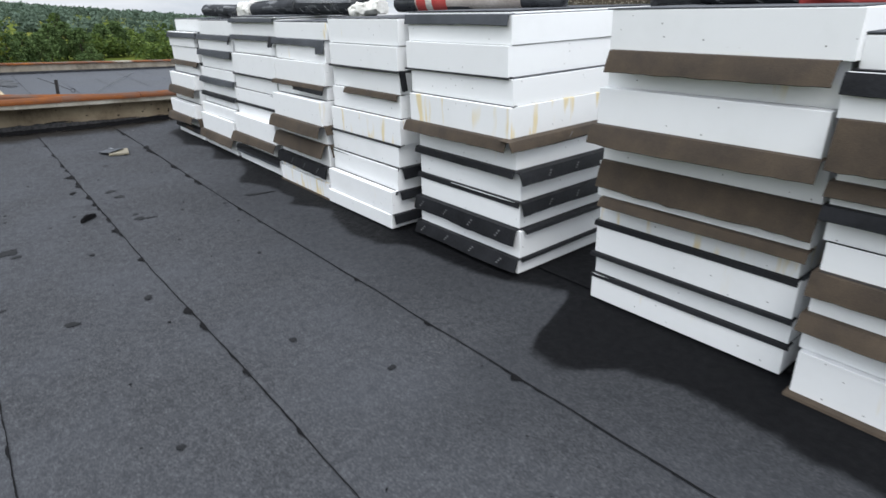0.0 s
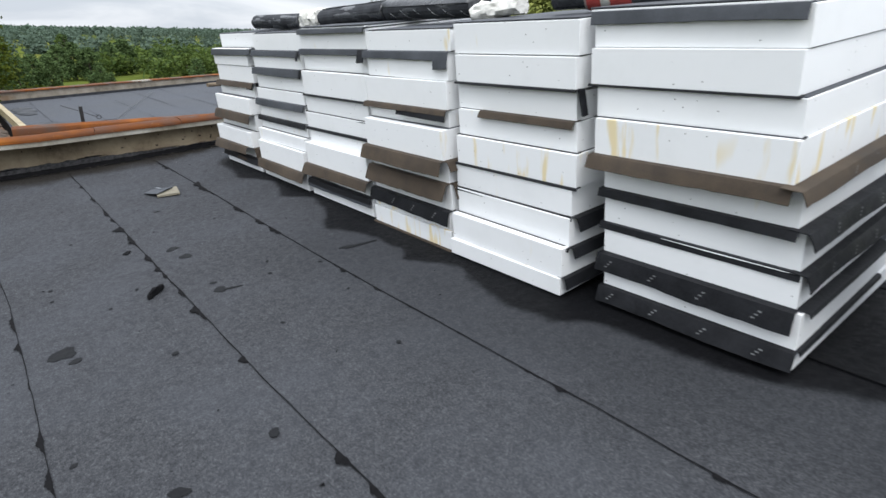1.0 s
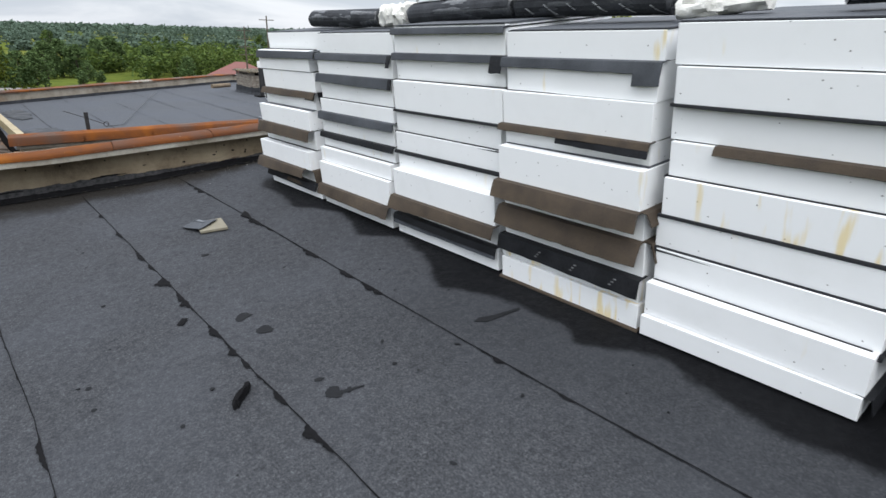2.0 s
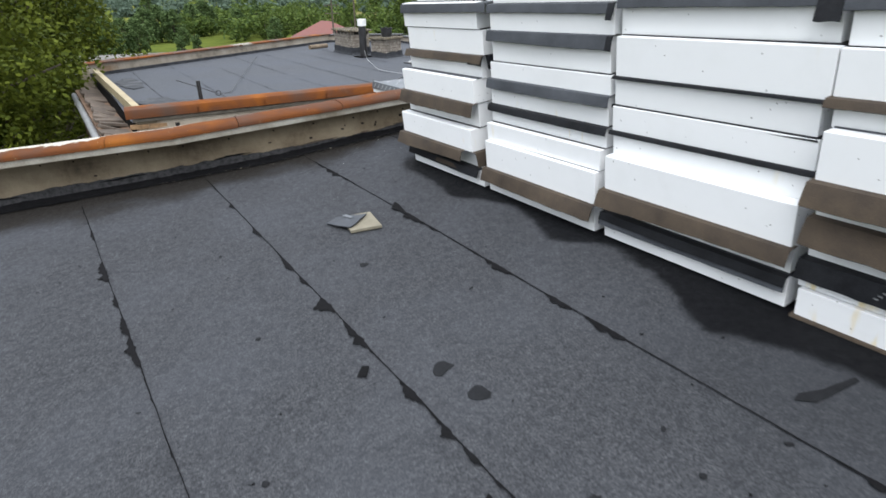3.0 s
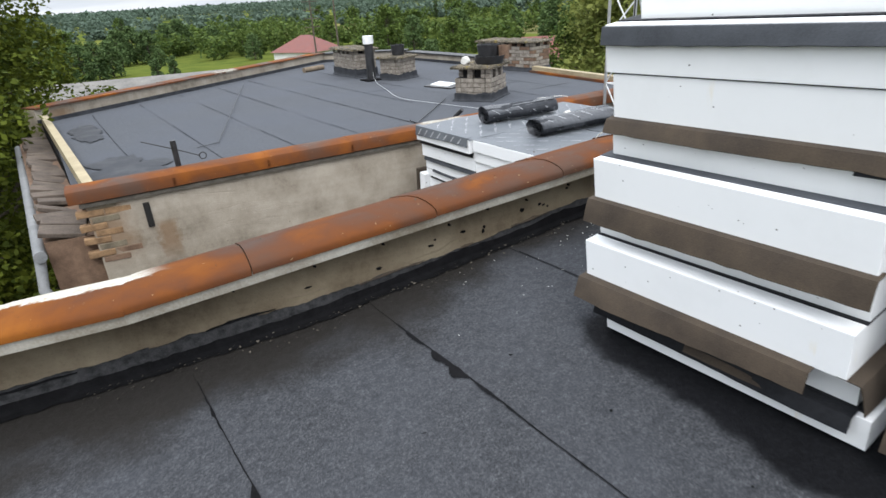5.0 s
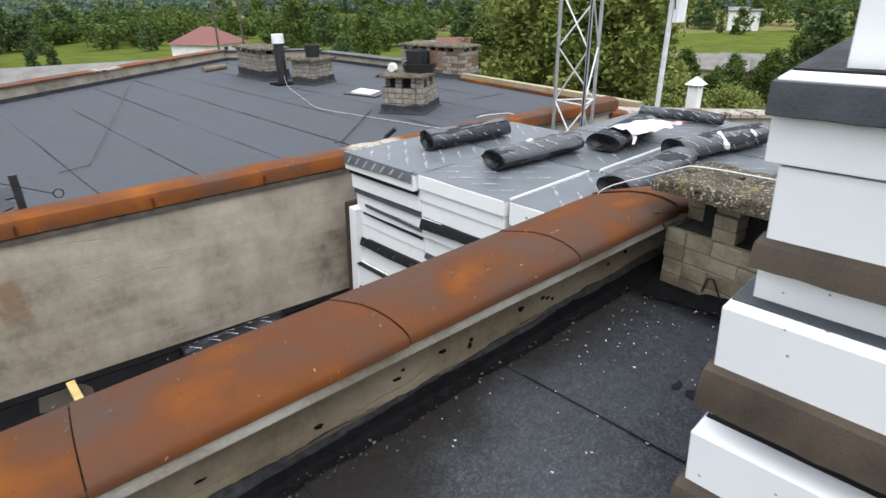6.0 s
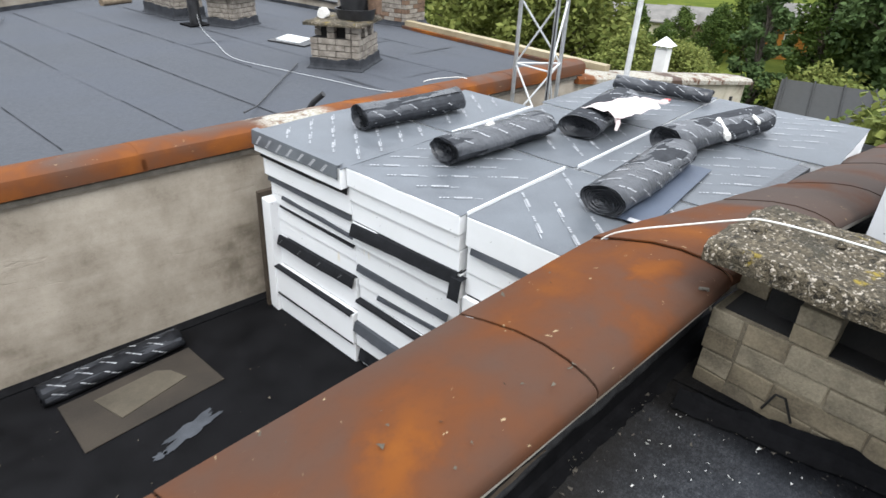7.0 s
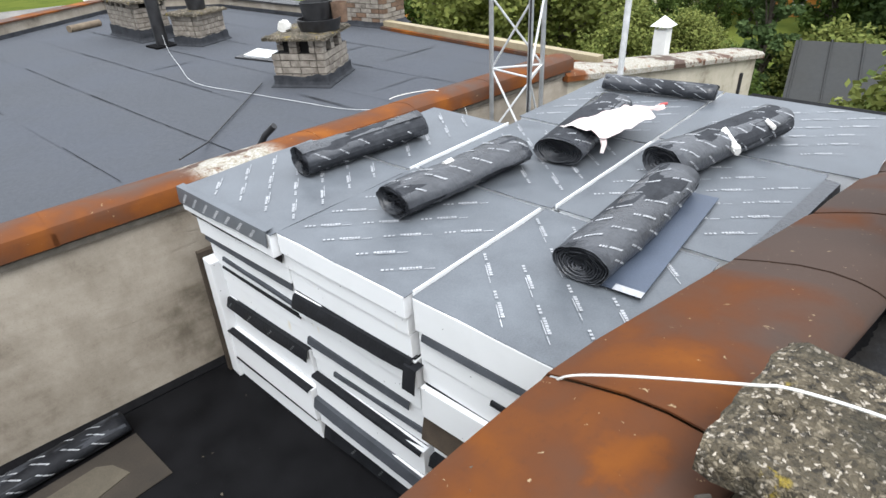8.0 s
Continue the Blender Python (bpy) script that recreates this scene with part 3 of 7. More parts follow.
def seam_drift(i, v):
    """How far a lap wanders from its line: the strips were not laid dead straight."""
    if i == 5:
        return min(0.06, max(-0.09, 0.06 - 0.036 * (v - 6.3)))
    if i == 6:
        return 0.03 * min(1.0, max(0.0, (4.4 - v) / 1.4)) - 0.004
    if i == 7:
        return -0.032 * math.exp(-((v - 5.4) / 2.0) ** 2) + 0.006
    return 0.02 * noise1(v * 0.35, i + 60)


def lap_edge(i, v):
    return seam_drift(i, v) + 0.005 * noise1(v * 2.0, i) + 0.003 * noise1(v * 9.0, i + 40)


for i, s in enumerate(SEAMS):
    s1 = SEAMS[i + 1] + 0.08 if i + 1 < len(SEAMS) else s + 1.0
    bm = bmesh.new()
    n, cols = 90, 3
    rows = []
    for j in range(n + 1):
        row = []
        for k in range(cols + 1):
            u = s + (s1 - s) * k / cols
            v = -3.9 + (lip_y(u) + 0.27 + 3.9) * j / n
            if k == 0:
                u += lap_edge(i, v)
            elif k == cols:
                u += seam_drift(i + 1, v)
            lift = 0.006 * (1 - k / cols) + 0.002 * noise1(v * 1.1 + u * 3, i)
            p = on_roof(u, v, lift)
            row.append((bm.verts.new(p), bm.verts.new(p - Vector((0, 0, 0.005)))))
        rows.append(row)
    for a, b in zip(rows, rows[1:]):
        for k in range(cols):
            bm.faces.new((a[k][0], a[k + 1][0], b[k + 1][0], b[k][0]))
        bm.faces.new((a[0][0], b[0][0], b[0][1], a[0][1]))
        bm.faces.new((a[cols][0], a[cols][1], b[cols][1], b[cols][0]))
    bmesh.ops.recalc_face_normals(bm, faces=bm.faces)
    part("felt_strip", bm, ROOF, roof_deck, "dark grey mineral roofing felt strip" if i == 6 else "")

# bitumen squeezed out of the laps, uneven, with wider blots
BLOTS = {5: [(8.85, 0.035, 0.16), (8.7, 0.05, 0.06), (8.3, 0.02, 0.1), (7.95, 0.035, 0.13), (7.6, 0.03, 0.12), (7.73, 0.025, 0.1), (6.02, 0.02, 0.12), (5.68, 0.02, 0.06), (4.66, 0.018, 0.1), (4.36, 0.02, 0.09), (3.94, 0.03, 0.1), (9.6, 0.02, 0.15)],
         6: [(9.34, 0.03, 0.08), (8.66, 0.03, 0.12), (7.97, 0.02, 0.08), (7.73, 0.025, 0.08), (7.38, 0.062, 0.10), (7.05, 0.03, 0.14), (6.94, 0.025, 0.06), (6.5, 0.03, 0.09), (6.21, 0.045, 0.05), (6.06, 0.022, 0.06), (5.68, 0.03, 0.08), (5.39, 0.05, 0.05), (5.3, 0.02, 0.1), (4.64, 0.03, 0.04), (3.69, 0.045, 0.05), (3.45, 0.02, 0.07), (2.9, 0.02, 0.05)],
         7: [(9.40, 0.045, 0.09), (9.53, 0.03, 0.07), (9.75, 0.012, 0.10), (9.20, 0.014, 0.10), (8.1, 0.05, 0.06), (7.98, 0.03, 0.12), (7.8, 0.02, 0.08), (7.08, 0.035, 0.13), (6.62, 0.03, 0.08), (6.54, 0.02, 0.05), (6.22, 0.035, 0.05), (6.32, 0.028, 0.1), (5.2, 0.025, 0.04), (4.8, 0.012, 0.05), (2.7, 0.03, 0.03), (2.07, 0.03, 0.03), (3.4, 0.015, 0.04)]}
for i, s in enumerate(SEAMS[:12]):
    rng = random.Random(50 + i)
    blots = BLOTS.get(i, [(rng.uniform(-3, 9.5), rng.uniform(0.015, 0.04), rng.uniform(0.05, 0.15)) for _ in range(10)])
    bm = bmesh.new()
    v, last = -3.8, None
    top = lip_y(s) - (0.26 if i == 7 else 0.05)
    while v < top:
        fray = max(0.0, 0.7 + 0.9 * noise1(v * 24, i + 5) + 0.55 * noise1(v * 71, i + 6))
        w = 0.0015 + 0.010 * max(0.0, noise1(v * 2.6, i + 3)) * fray + 0.018 * max(0.0, noise1(v * 8.0, i + 9) - 0.12) * fray
        for c, bw, bl in blots:
            w += bw * max(0.0, 1 - abs((v - c) / bl) ** 1.6) * (0.35 + 0.75 * fray)
        e = lap_edge(i, v)
        right = 0.0015 + 0.22 * max(0.0, w - 0.006) * max(0.0, 0.6 + noise1(v * 33, i + 15))
        pair = [bm.verts.new(on_roof(s + e - w, v, 0.0085)), bm.verts.new(on_roof(s + e + right, v, 0.0105))]
        if last:
            bm.faces.new((last[0], last[1], pair[1], pair[0]))
        last = pair
        v += 0.010
    bmesh.ops.recalc_face_normals(bm, faces=bm.faces)
    part("bitumen_bleed", bm, BITUMEN, roof_deck, "black bitumen squeezed from a felt lap" if i == 6 else "")

# ---- the parapet between the roof and the yard ----


def line_across(x):
    """The horizontal direction square to the parapet, pointing over it."""
    s = -0.112 if x > 0.5 else -0.31
    return Vector((-s, 1.0, 0.0)).normalized()


def setback(x):
    """How much further the wall's face stands back under the cap than the flashing strip."""
    return 0.065 + 0.10 * min(1.0, max(0.0, (1.3 - x) / 0.8))


def parapet_stations(xs, dz=0.0):
    return [((x, lip_y(x), lip_z(x) + dz), line_across(x) if abs(x - 0.5) > 1e-3 else Vector((0.21, 1, 0)).normalized()) for x in xs]


bm = bmesh.new()
rows = []
for x in (-5.2, 0.5, 0.9, 1.3, 3.6, 5.6, 12.0):
    a = line_across(x) if x != 0.5 else Vector((0.21, 1, 0)).normalized()
    f = Vector((x, lip_y(x), 0)) + a * (0.055 + setback(x))
    g = Vector((x, lip_y(x), 0)) + a * 0.46
    rows.append([bm.verts.new(p) for p in ((f.x, f.y, roof_z(x, f.y) - 0.3), (f.x, f.y, lip_z(x) - 0.035), (g.x, g.y, lip_z(x) - 0.05), (g.x, g.y, -1.9))])
for q, s in zip(rows, rows[1:]):
    for k in range(4):
        bm.faces.new((q[k], q[(k + 1) % 4], s[(k + 1) % 4], s[k]))
bm.faces.new(rows[0][::-1])
bm.faces.new(rows[-1])
bmesh.ops.recalc_face_normals(bm, faces=bm.faces)
parapet = setting("wall_parapet", bm, PARAPET, "weathered beige rendered parapet wall of the roof", "parapet wall")

CAP = [(0.0, -0.030), (0.0, -0.004), (0.012, 0.010), (0.04, 0.022), (0.10, 0.034), (0.18, 0.036), (0.28, 0.022), (0.40, -0.012), (0.50, -0.045), (0.515, -0.075),
       (0.509, -0.077), (0.496, -0.050), (0.40, -0.018), (0.28, 0.016), (0.18, 0.030), (0.10, 0.028), (0.04, 0.016), (0.016, 0.004), (0.006, -0.008), (0.006, -0.030)]
JOINTS = [-4.7, -3.75, -2.8, -1.85, -0.93, -0.03, 0.5, 1.05, 2.03, 2.88, 3.58, 4.7, 5.65, 6.6, 7.55, 8.5, 9.45, 10.4, 11.35]


def joint_skew(x):
    """The sheets' laps run a little askew over the wall."""
    return 0.30 * noise1(x * 5.3, 2) - 0.06 - (0.16 if x == 2.03 else 0.0)


for i, (a, b) in enumerate(zip(JOINTS, JOINTS[1:])):
    xs = [a + 0.005 + (b - a - 0.005) * k / 6 for k in range(7)]
    if b == 0.5:
        xs[-1] = 0.5
    st = []
    for k, (at, ac) in enumerate(parapet_stations(xs)):
        st.append((Vector(at) + Vector((0, 0.004 * noise1(xs[k] * 3), 0.004 * (1 - k / 6) + 0.004 * noise1(xs[k] * 2.3, 4) + (0.004 * max(0.0, 1 - 0.6 * k) if a == 3.58 else 0.0))), ac))
    if abs(a - 0.5) > 0.01:
        st[0] = (st[0][0], st[0][1] + Vector((joint_skew(a), 0, 0)))
    if abs(b - 0.5) > 0.01:
        st[-1] = (st[-1][0], st[-1][1] + Vector((joint_skew(b), 0, 0)))
    if a == 0.5:
        st[0] = ((0.5, lip_y(0.5), lip_z(0.5) + 0.004), Vector((0.21, 1, 0)).normalized())
    part("cap_sheet", sweep(CAP, st), RUST_PAINT if b < 1.1 else RUST, parapet, "rust-brown sheet steel parapet cap" if i == 8 else "", smooth=True)
for a, b in ((-5.0, 0.5), (0.5, 11.5)):
    ac = line_across((a + b) / 2)
    prof = [(0.022, -0.084), (0.012, -0.030), (0.045, -0.030), (0.045, -0.084)]
    part("flashing_strip", sweep(prof, [((x, lip_y(x), lip_z(x)), ac) for x in ((a, b) if b < 1 else (a, 3.6, 5.6, b))]), STRIP, parapet, "off-white painted flashing strip under the cap")
    rag = bmesh.new()
    rows = []
    N = int((b - a) / 0.02)
    for k in range(N + 1):
        x = a + (b - a) * k / N
        hgt = 0.132 - 0.045 * min(1.0, max(0.0, (x - 0.9) / 1.0)) + 0.020 * noise1(x * 1.7, 2) + 0.012 * noise1(x * 11, 5) + 0.006 * noise1(x * 37, 6)
        base = Vector((x, lip_y(x), 0))
        pts = []
        for off, hh in ((0.012 + 0.012 * noise1(x * 5, 8), 0.0098), (0.030, 0.020), (0.040 + 0.003 * noise1(x * 9, 4), hgt * 0.6), (0.045 + 0.005 * noise1(x * 6, 14), hgt), (0.056, hgt - 0.004)):
            q = base + ac * (off + setback(x))
            pts.append(rag.verts.new((q.x, q.y, roof_z(q.x, q.y) + hh)))
        rows.append(pts)
    for q, s in zip(rows, rows[1:]):
        for k in range(4):
            rag.faces.new((q[k], s[k], s[k + 1], q[k + 1]))
    bmesh.ops.recalc_face_normals(rag, faces=rag.faces)
    part("felt_upstand", rag, UPSTAND, parapet, "weathered dark felt upstand at the wall foot")
    # the tar poured along the upstand's foot, ragged on both sides
    tar = bmesh.new()
    rows = []
    N = int((b - a) / 0.012)
    for k in range(N + 1):
        x = a + (b - a) * k / N
        base = Vector((x, lip_y(x), 0))
        lo = 0.036 + 0.026 * noise1(x * 2.3, 31) + 0.014 * noise1(x * 13, 32) + 0.010 * noise1(x * 41, 33)
        hi = 0.034 + 0.026 * max(0.0, noise1(x * 3.1, 34)) + 0.014 * max(0.0, noise1(x * 17, 35)) + 0.06 * max(0.0, noise1(x * 1.3, 36) - 0.25)
        pts = []
        for off, hh in ((-max(0.004, lo), 0.0122), (0.008, 0.0135), (0.0255, 0.021), (0.034, 0.024 + hi)):
            q = base + ac * (off + setback(x))
            pts.append(tar.verts.new((q.x, q.y, roof_z(q.x, q.y) + hh)))
        rows.append(pts)
    for q, s in zip(rows, rows[1:]):
        for k in range(3):
            tar.faces.new((q[k], s[k], s[k + 1], q[k + 1]))
    bmesh.ops.recalc_face_normals(tar, faces=tar.faces)
    part("tar_band", tar, BITUMEN, parapet, "black tar band along the wall foot")
    # scraps of the older felt sticking out above it
    rng = random.Random(int(a * 10) + 90)
    x = a + 0.3
    while x < min(b, 6.0) - 0.5:
        L, z0 = rng.uniform(0.10, 0.42), rng.uniform(0.115, 0.145) - 0.035 * min(1.0, max(0.0, x - 0.9))
        bm = bmesh.new()
        n = 12
        ring = []
        for k in range(n + 1):
            q = x + L * k / n
            f = Vector((q, lip_y(q), 0)) + ac * (0.042 + setback(q))
            g = Vector((q, lip_y(q), 0)) + ac * (0.036 + setback(q) - 0.006 * noise1(q * 14, 7))
            up = (0.010 + 0.010 * noise1(q * 23, 8)) * math.sin(math.pi * (k + 0.4) / (n + 0.8))
            zz = roof_z(q, f.y) + z0 + 0.008 * noise1(q * 7, 9)
            ring.append([bm.verts.new((f.x, f.y, zz + up)), bm.verts.new((g.x, g.y, zz)), bm.verts.new((f.x, f.y, zz - 0.4 * up - 0.002))])
        for p, q in zip(ring, ring[1:]):
            for k in range(2):
                bm.faces.new((p[k], q[k], q[k + 1], p[k + 1]))
        bmesh.ops.recalc_face_normals(bm, faces=bm.faces)
        part("felt_scrap", bm, FELT_BROWN if rng.random() < 0.5 else BITUMEN, parapet)
        x += L + rng.uniform(0.15, 0.7)
# tar splashed on the wall foot, thicker towards the corner
rng = random.Random(29)
for k in range(15):
    x = 3.45 - abs(rng.gauss(0, 1.6))
    if x < -2.5:
        continue
    bm = bmesh.new()
    w, h = rng.uniform(0.004, 0.020), rng.uniform(0.003, 0.010)
    z0 = roof_z(x, lip_y(x)) + 0.15 + rng.uniform(-0.02, 0.035) * (1.6 if x > 2.9 else 1.0)
    pts = []
    for j in range(11):
        t = 2 * math.pi * j / 11
        q = 1 + 0.6 * noise1(j * 0.9, k + 3)
        dx = w * q * math.cos(t)
        f = Vector((x + dx, lip_y(x + dx), 0)) + line_across(x) * (0.051 + setback(x))
        pts.append(bm.verts.new((f.x, f.y, z0 + h * q * math.sin(t) * (1.7 if math.sin(t) < 0 else 1.0))))
    bm.faces.new(pts)
    r = bmesh.ops.extrude_face_region(bm, geom=list(bm.faces))
    for e in r["geom"]:
        if isinstance(e, bmesh.types.BMVert):
            e.co.y += 0.005
    bmesh.ops.recalc_face_normals(bm, faces=bm.faces)
    part("tar_splash", bm, BITUMEN, parapet)
# dark dowel heads along the flashing
bmp = bmesh.new()
bmesh.ops.create_cone(bmp, cap_ends=True, segments=8, radius1=0.008, radius2=0.006, depth=0.02, matrix=Matrix.Rotation(radians(90), 4, "X"))
peg = mesh_of(bmp, "anchor")
peg.materials.append(BITUMEN)
rng = random.Random(3)
x = -3.9
while x < 8:
    f = Vector((x, lip_y(x), lip_z(x) - 0.125 - rng.uniform(0, 0.03))) + line_across(x) * (0.05 + setback(x))
    part("anchor", peg, BITUMEN, parapet, m=Matrix.Translation(f))
    x += rng.uniform(0.24, 0.42)

# ---- the yard: a low tarred roof between the two buildings ----
WALL_SL = -0.112


def far_y(x):
    """The face of the far building's wall towards the yard."""
    return 13.63 + WALL_SL * (x - 4.1)


setting("yard_roof", prism([(0.3, 10.55), (13.6, 9.1), (13.6, far_y(13.6)), (0.3, far_y(0.3))], -1.9, -1.52), YARD, "black tarred felt of the low roof between two buildings", "roof")
far_wall = setting("wall_far", prism([(0.55, far_y(0.55)), (8.3, far_y(8.3)), (8.3, far_y(8.3) + 0.4), (0.55, far_y(0.55) + 0.4)], -6.5, -0.12), RENDER_GREY,
                   "stained grey cement-rendered wall of the neighbouring building", "wall")
part("wall_fillet", prism([(0.6, far_y(0.6) - 0.06), (8.2, far_y(8.2) - 0.06), (8.2, far_y(8.2) + 0.01), (0.6, far_y(0.6) + 0.01)], -1.53,
     lambda x, y: -1.508 if y < far_y(x) - 0.03 else -1.475), BITUMEN, far_wall, "black felt fillet at the wall foot")
FAR_CAP = [(-0.045, -0.12), (-0.045, -0.035), (-0.03, 0.0), (0.02, 0.022), (0.10, 0.03), (0.20, 0.02), (0.34, -0.02), (0.40, -0.06),
           (0.395, -0.066), (0.335, -0.026), (0.20, 0.013), (0.10, 0.023), (0.02, 0.015), (-0.022, -0.006), (-0.037, -0.04), (-0.037, -0.12)]
ACROSS = Vector((-WALL_SL, 1, 0)).normalized()
FJ = [0.42, 1.35, 2.3, 3.25, 4.2, 5.15, 6.1, 7.05, 8.3]
for i, (a, b) in enumerate(zip(FJ, FJ[1:])):
    st = [((x, far_y(x), 0.0 + 0.012 * (x - 4) + 0.003 * (1 - k / 4)), ACROSS) for k, x in enumerate([a + (b + 0.03 - a) * k / 4 for k in range(5)])]
    part("cap_sheet", sweep(FAR_CAP, st), RUST_FAR, far_wall, "rusted sheet steel wall cap with flaking white paint" if i == 4 else "", smooth=True)
# dark bar low under the cap, standing in for its shadow line
part("drip_moulding", sweep([(-0.03, -0.17), (-0.03, -0.13), (0.02, -0.13), (0.02, -0.17)], [((x, far_y(x), 0.012 * (x - 4)), ACROSS) for x in (0.5, 8.3)]), MORTAR, far_wall)
part("wall_slot", box(-0.03, 0.03, -0.012, 0.02, -0.13, 0.13, 0.005), NEAR_BLACK, far_wall, "dark rusty slot in the wall", Matrix.Translation((1.06, far_y(1.06), -0.40)))

# bare bricks where the render has fallen at the corner
mbr = mesh_of(box(-0.12, 0.12, -0.045, 0.045, -0.03, 0.03, 0.006), "brick")
mbr.materials.append(BRICK_RED)
rng = random.Random(8)
mbg = mesh_of(box(-0.12, 0.12, -0.045, 0.045, -0.03, 0.03, 0.006), "brick")
mbg.materials.append(MORTAR_PALE)
mbt = mesh_of(box(-0.12, 0.12, -0.045, 0.045, -0.033, 0.033, 0.010), "brick")
mbt.materials.append(BRICK_TAN)
for r in range(9):
    x = 0.69 - (0.12 if r % 2 else 0.0)
    end = 0.86 - 0.022 * r + 0.10 * rng.random() + 0.12 * noise1(r * 0.5, 4)
    while x < end:
        me = rng.choice((mbt, mbt, mbr, mbg))
        part("brick", me, BRICK_TAN, far_wall, m=Matrix.Translation((x, far_y(x) + 0.0405 + rng.uniform(-0.005, 0.004), -0.215 - r * 0.070)) @ pose(0, 0, 0, rng.uniform(-1.2, 1.2), rng.uniform(-2, 2), -6.4 + rng.uniform(-1.2, 1.2)))
        x += 0.246

# ---- the far building's roof ----
FR = -0.26
far_poly = [(0.55, far_y(0.55) + 0.3), (9.3, far_y(9.3) + 0.3), (9.85, 17.6), (9.9, 23.6), (8.1, 25.3), (0.4, 20.5)]
far_roof = setting("roof_far", prism(far_poly, -6.5, FR - 0.012), BITUMEN, "neighbouring building with a wide flat felt roof", "roof")
for i in range(11):
    x0 = 0.3 + i * 0.93
    x1 = x0 + 1.0
    bm = bmesh.new()
    n = 12

    def back_y(x):
        if x < 8.1:
            return 20.5 + (x - 0.4) * 4.8 / 7.7
        return 25.3 - (x - 8.1) * 0.95

    rows = []
    for j in range(n + 1):
        row = []
        for k in range(3):
            x = min(max(x0 + (x1 - x0) * k / 2, 0.5), 9.86)
            y0, y1 = far_y(x) + 0.25, back_y(x)
            if x > 9.3:
                y0 = far_y(9.3) + 0.25 + (x - 9.3) / 0.56 * 4.2
            y = y0 + (y1 - y0) * j / n
            row.append(bm.verts.new((x + 0.006 * noise1(y, i), y, FR + 0.003 * (1 - k / 2) + 0.004 * noise1(y * 0.7, i))))
        rows.append(row)
    for a, b in zip(rows, rows[1:]):
        for k in range(2):
            bm.faces.new((a[k], a[k + 1], b[k + 1], b[k]))
    bmesh.ops.recalc_face_normals(bm, faces=bm.faces)
    part("felt_strip", bm, ROOF_FAR, far_roof, "grey mineral felt strip" if i == 3 else "")
    rng = random.Random(90 + i)
    bm = bmesh.new()
    v, last = far_y(x0) + 0.5, None
    while v < back_y(x0) - 0.4 and 0.6 < x0 < 9.2:
        w = 0.0015 + 0.009 * max(0, noise1(v * 1.7, i)) + 0.016 * max(0, noise1(v * 7, i + 2)) * (0.5 + max(0, noise1(v * 19, i + 4)))
        pr = [bm.verts.new((x0 - w + 0.02 * noise1(v * 0.5, i + 7), v, FR + 0.010)), bm.verts.new((x0 + 0.003 + 0.02 * noise1(v * 0.5, i + 7), v, FR + 0.011))]
        if last and noise1(v * 0.55, i + 20) > -0.12:
            bm.faces.new((last[0], last[1], pr[1], pr[0]))
        last = pr
        v += 0.03
    if last:
        bmesh.ops.recalc_face_normals(bm, faces=bm.faces)
        part("bitumen_bleed", bm, BITUMEN, far_roof)
    else:
        bm.free()


def blot(name, cx, cy, z, rx, ry, material, parent, seed, turn=0.0, zfun=None):
    """A flat irregular patch lying on a surface."""
    bm = bmesh.new()
    n = 64
    vs = []
    for k in range(n):
        t = 2 * math.pi * k / n
        r = 1 + 0.55 * noise1(math.cos(t) * 1.4 + 3, seed + 0.3 * math.sin(t)) + 0.28 * noise1(math.cos(t) * 4 + 9, seed + math.sin(t)) + 0.12 * noise1(k * 0.9, seed)
        a, b = r * rx * math.cos(t), r * ry * math.sin(t)
        x, y = cx + a * math.cos(turn) - b * math.sin(turn), cy + a * math.sin(turn) + b * math.cos(turn)
        vs.append(bm.verts.new((x, y, (zfun(x, y) if zfun else 0.0) + z)))
    bm.faces.new(vs)
    bmesh.ops.recalc_face_normals(bm, faces=bm.faces)
    return part(name, bm, material, parent)


blot("damp_patch", 1.15, 15.6, FR + 0.016, 0.4, 0.75, FELT_DAMP, far_roof, 1)
blot("damp_patch", 0.95, 18.7, FR + 0.016, 0.22, 0.7, FELT_DAMP, far_roof, 2)
for k, (x, y, rx, ry) in enumerate([(8.2, 16.9, 0.5, 0.016), (8.6, 15.9, 0.6, 0.014), (7.4, 14.9, 0.4, 0.012), (6.4, 15.1, 0.012, 0.5), (6.3, 18.4, 0.35, 0.015)]):
    blot("tar_smear", x, y, FR + 0.017, rx, ry, FELT_DAMP, far_roof, 5 + k)

# low parapets round the far roof
def low_parapet(name, a, b, top, thick, label, cap=RUST_FAR, body=RENDER_GREY):
    a, b = Vector(a), Vector(b)
    d = (b - a).normalized()
    q = Vector((-d.y, d.x))
    p = lambda u, w: (a.x + d.x * u + q.x * w, a.y + d.y * u + q.y * w)
    L = (b - a).length
    ob = setting(name, prism([p(0, 0), p(L, 0), p(L, thick), p(0, thick)], -6.5, top - 0.03), body, label, "parapet wall")
    part("felt_upstand", prism([p(0, -0.05), p(L, -0.05), p(L, -0.002), p(0, -0.002)], FR, lambda x, y: FR + 0.07 + 0.03 * noise1(x * 1.3 + y)), FELT_OLD, ob)
    n = max(2, int(L / 1.0))
    for k in range(n):
        part("cap_sheet", prism([p(L * k / n, -0.05), p(L * (k + 1) / n + 0.03, -0.05), p(L * (k + 1) / n + 0.03, thick + 0.05), p(L * k / n, thick + 0.05)], top - 0.03 + 0.003 * (k % 2), top + 0.003 * (k % 2)), cap, ob)
    return ob


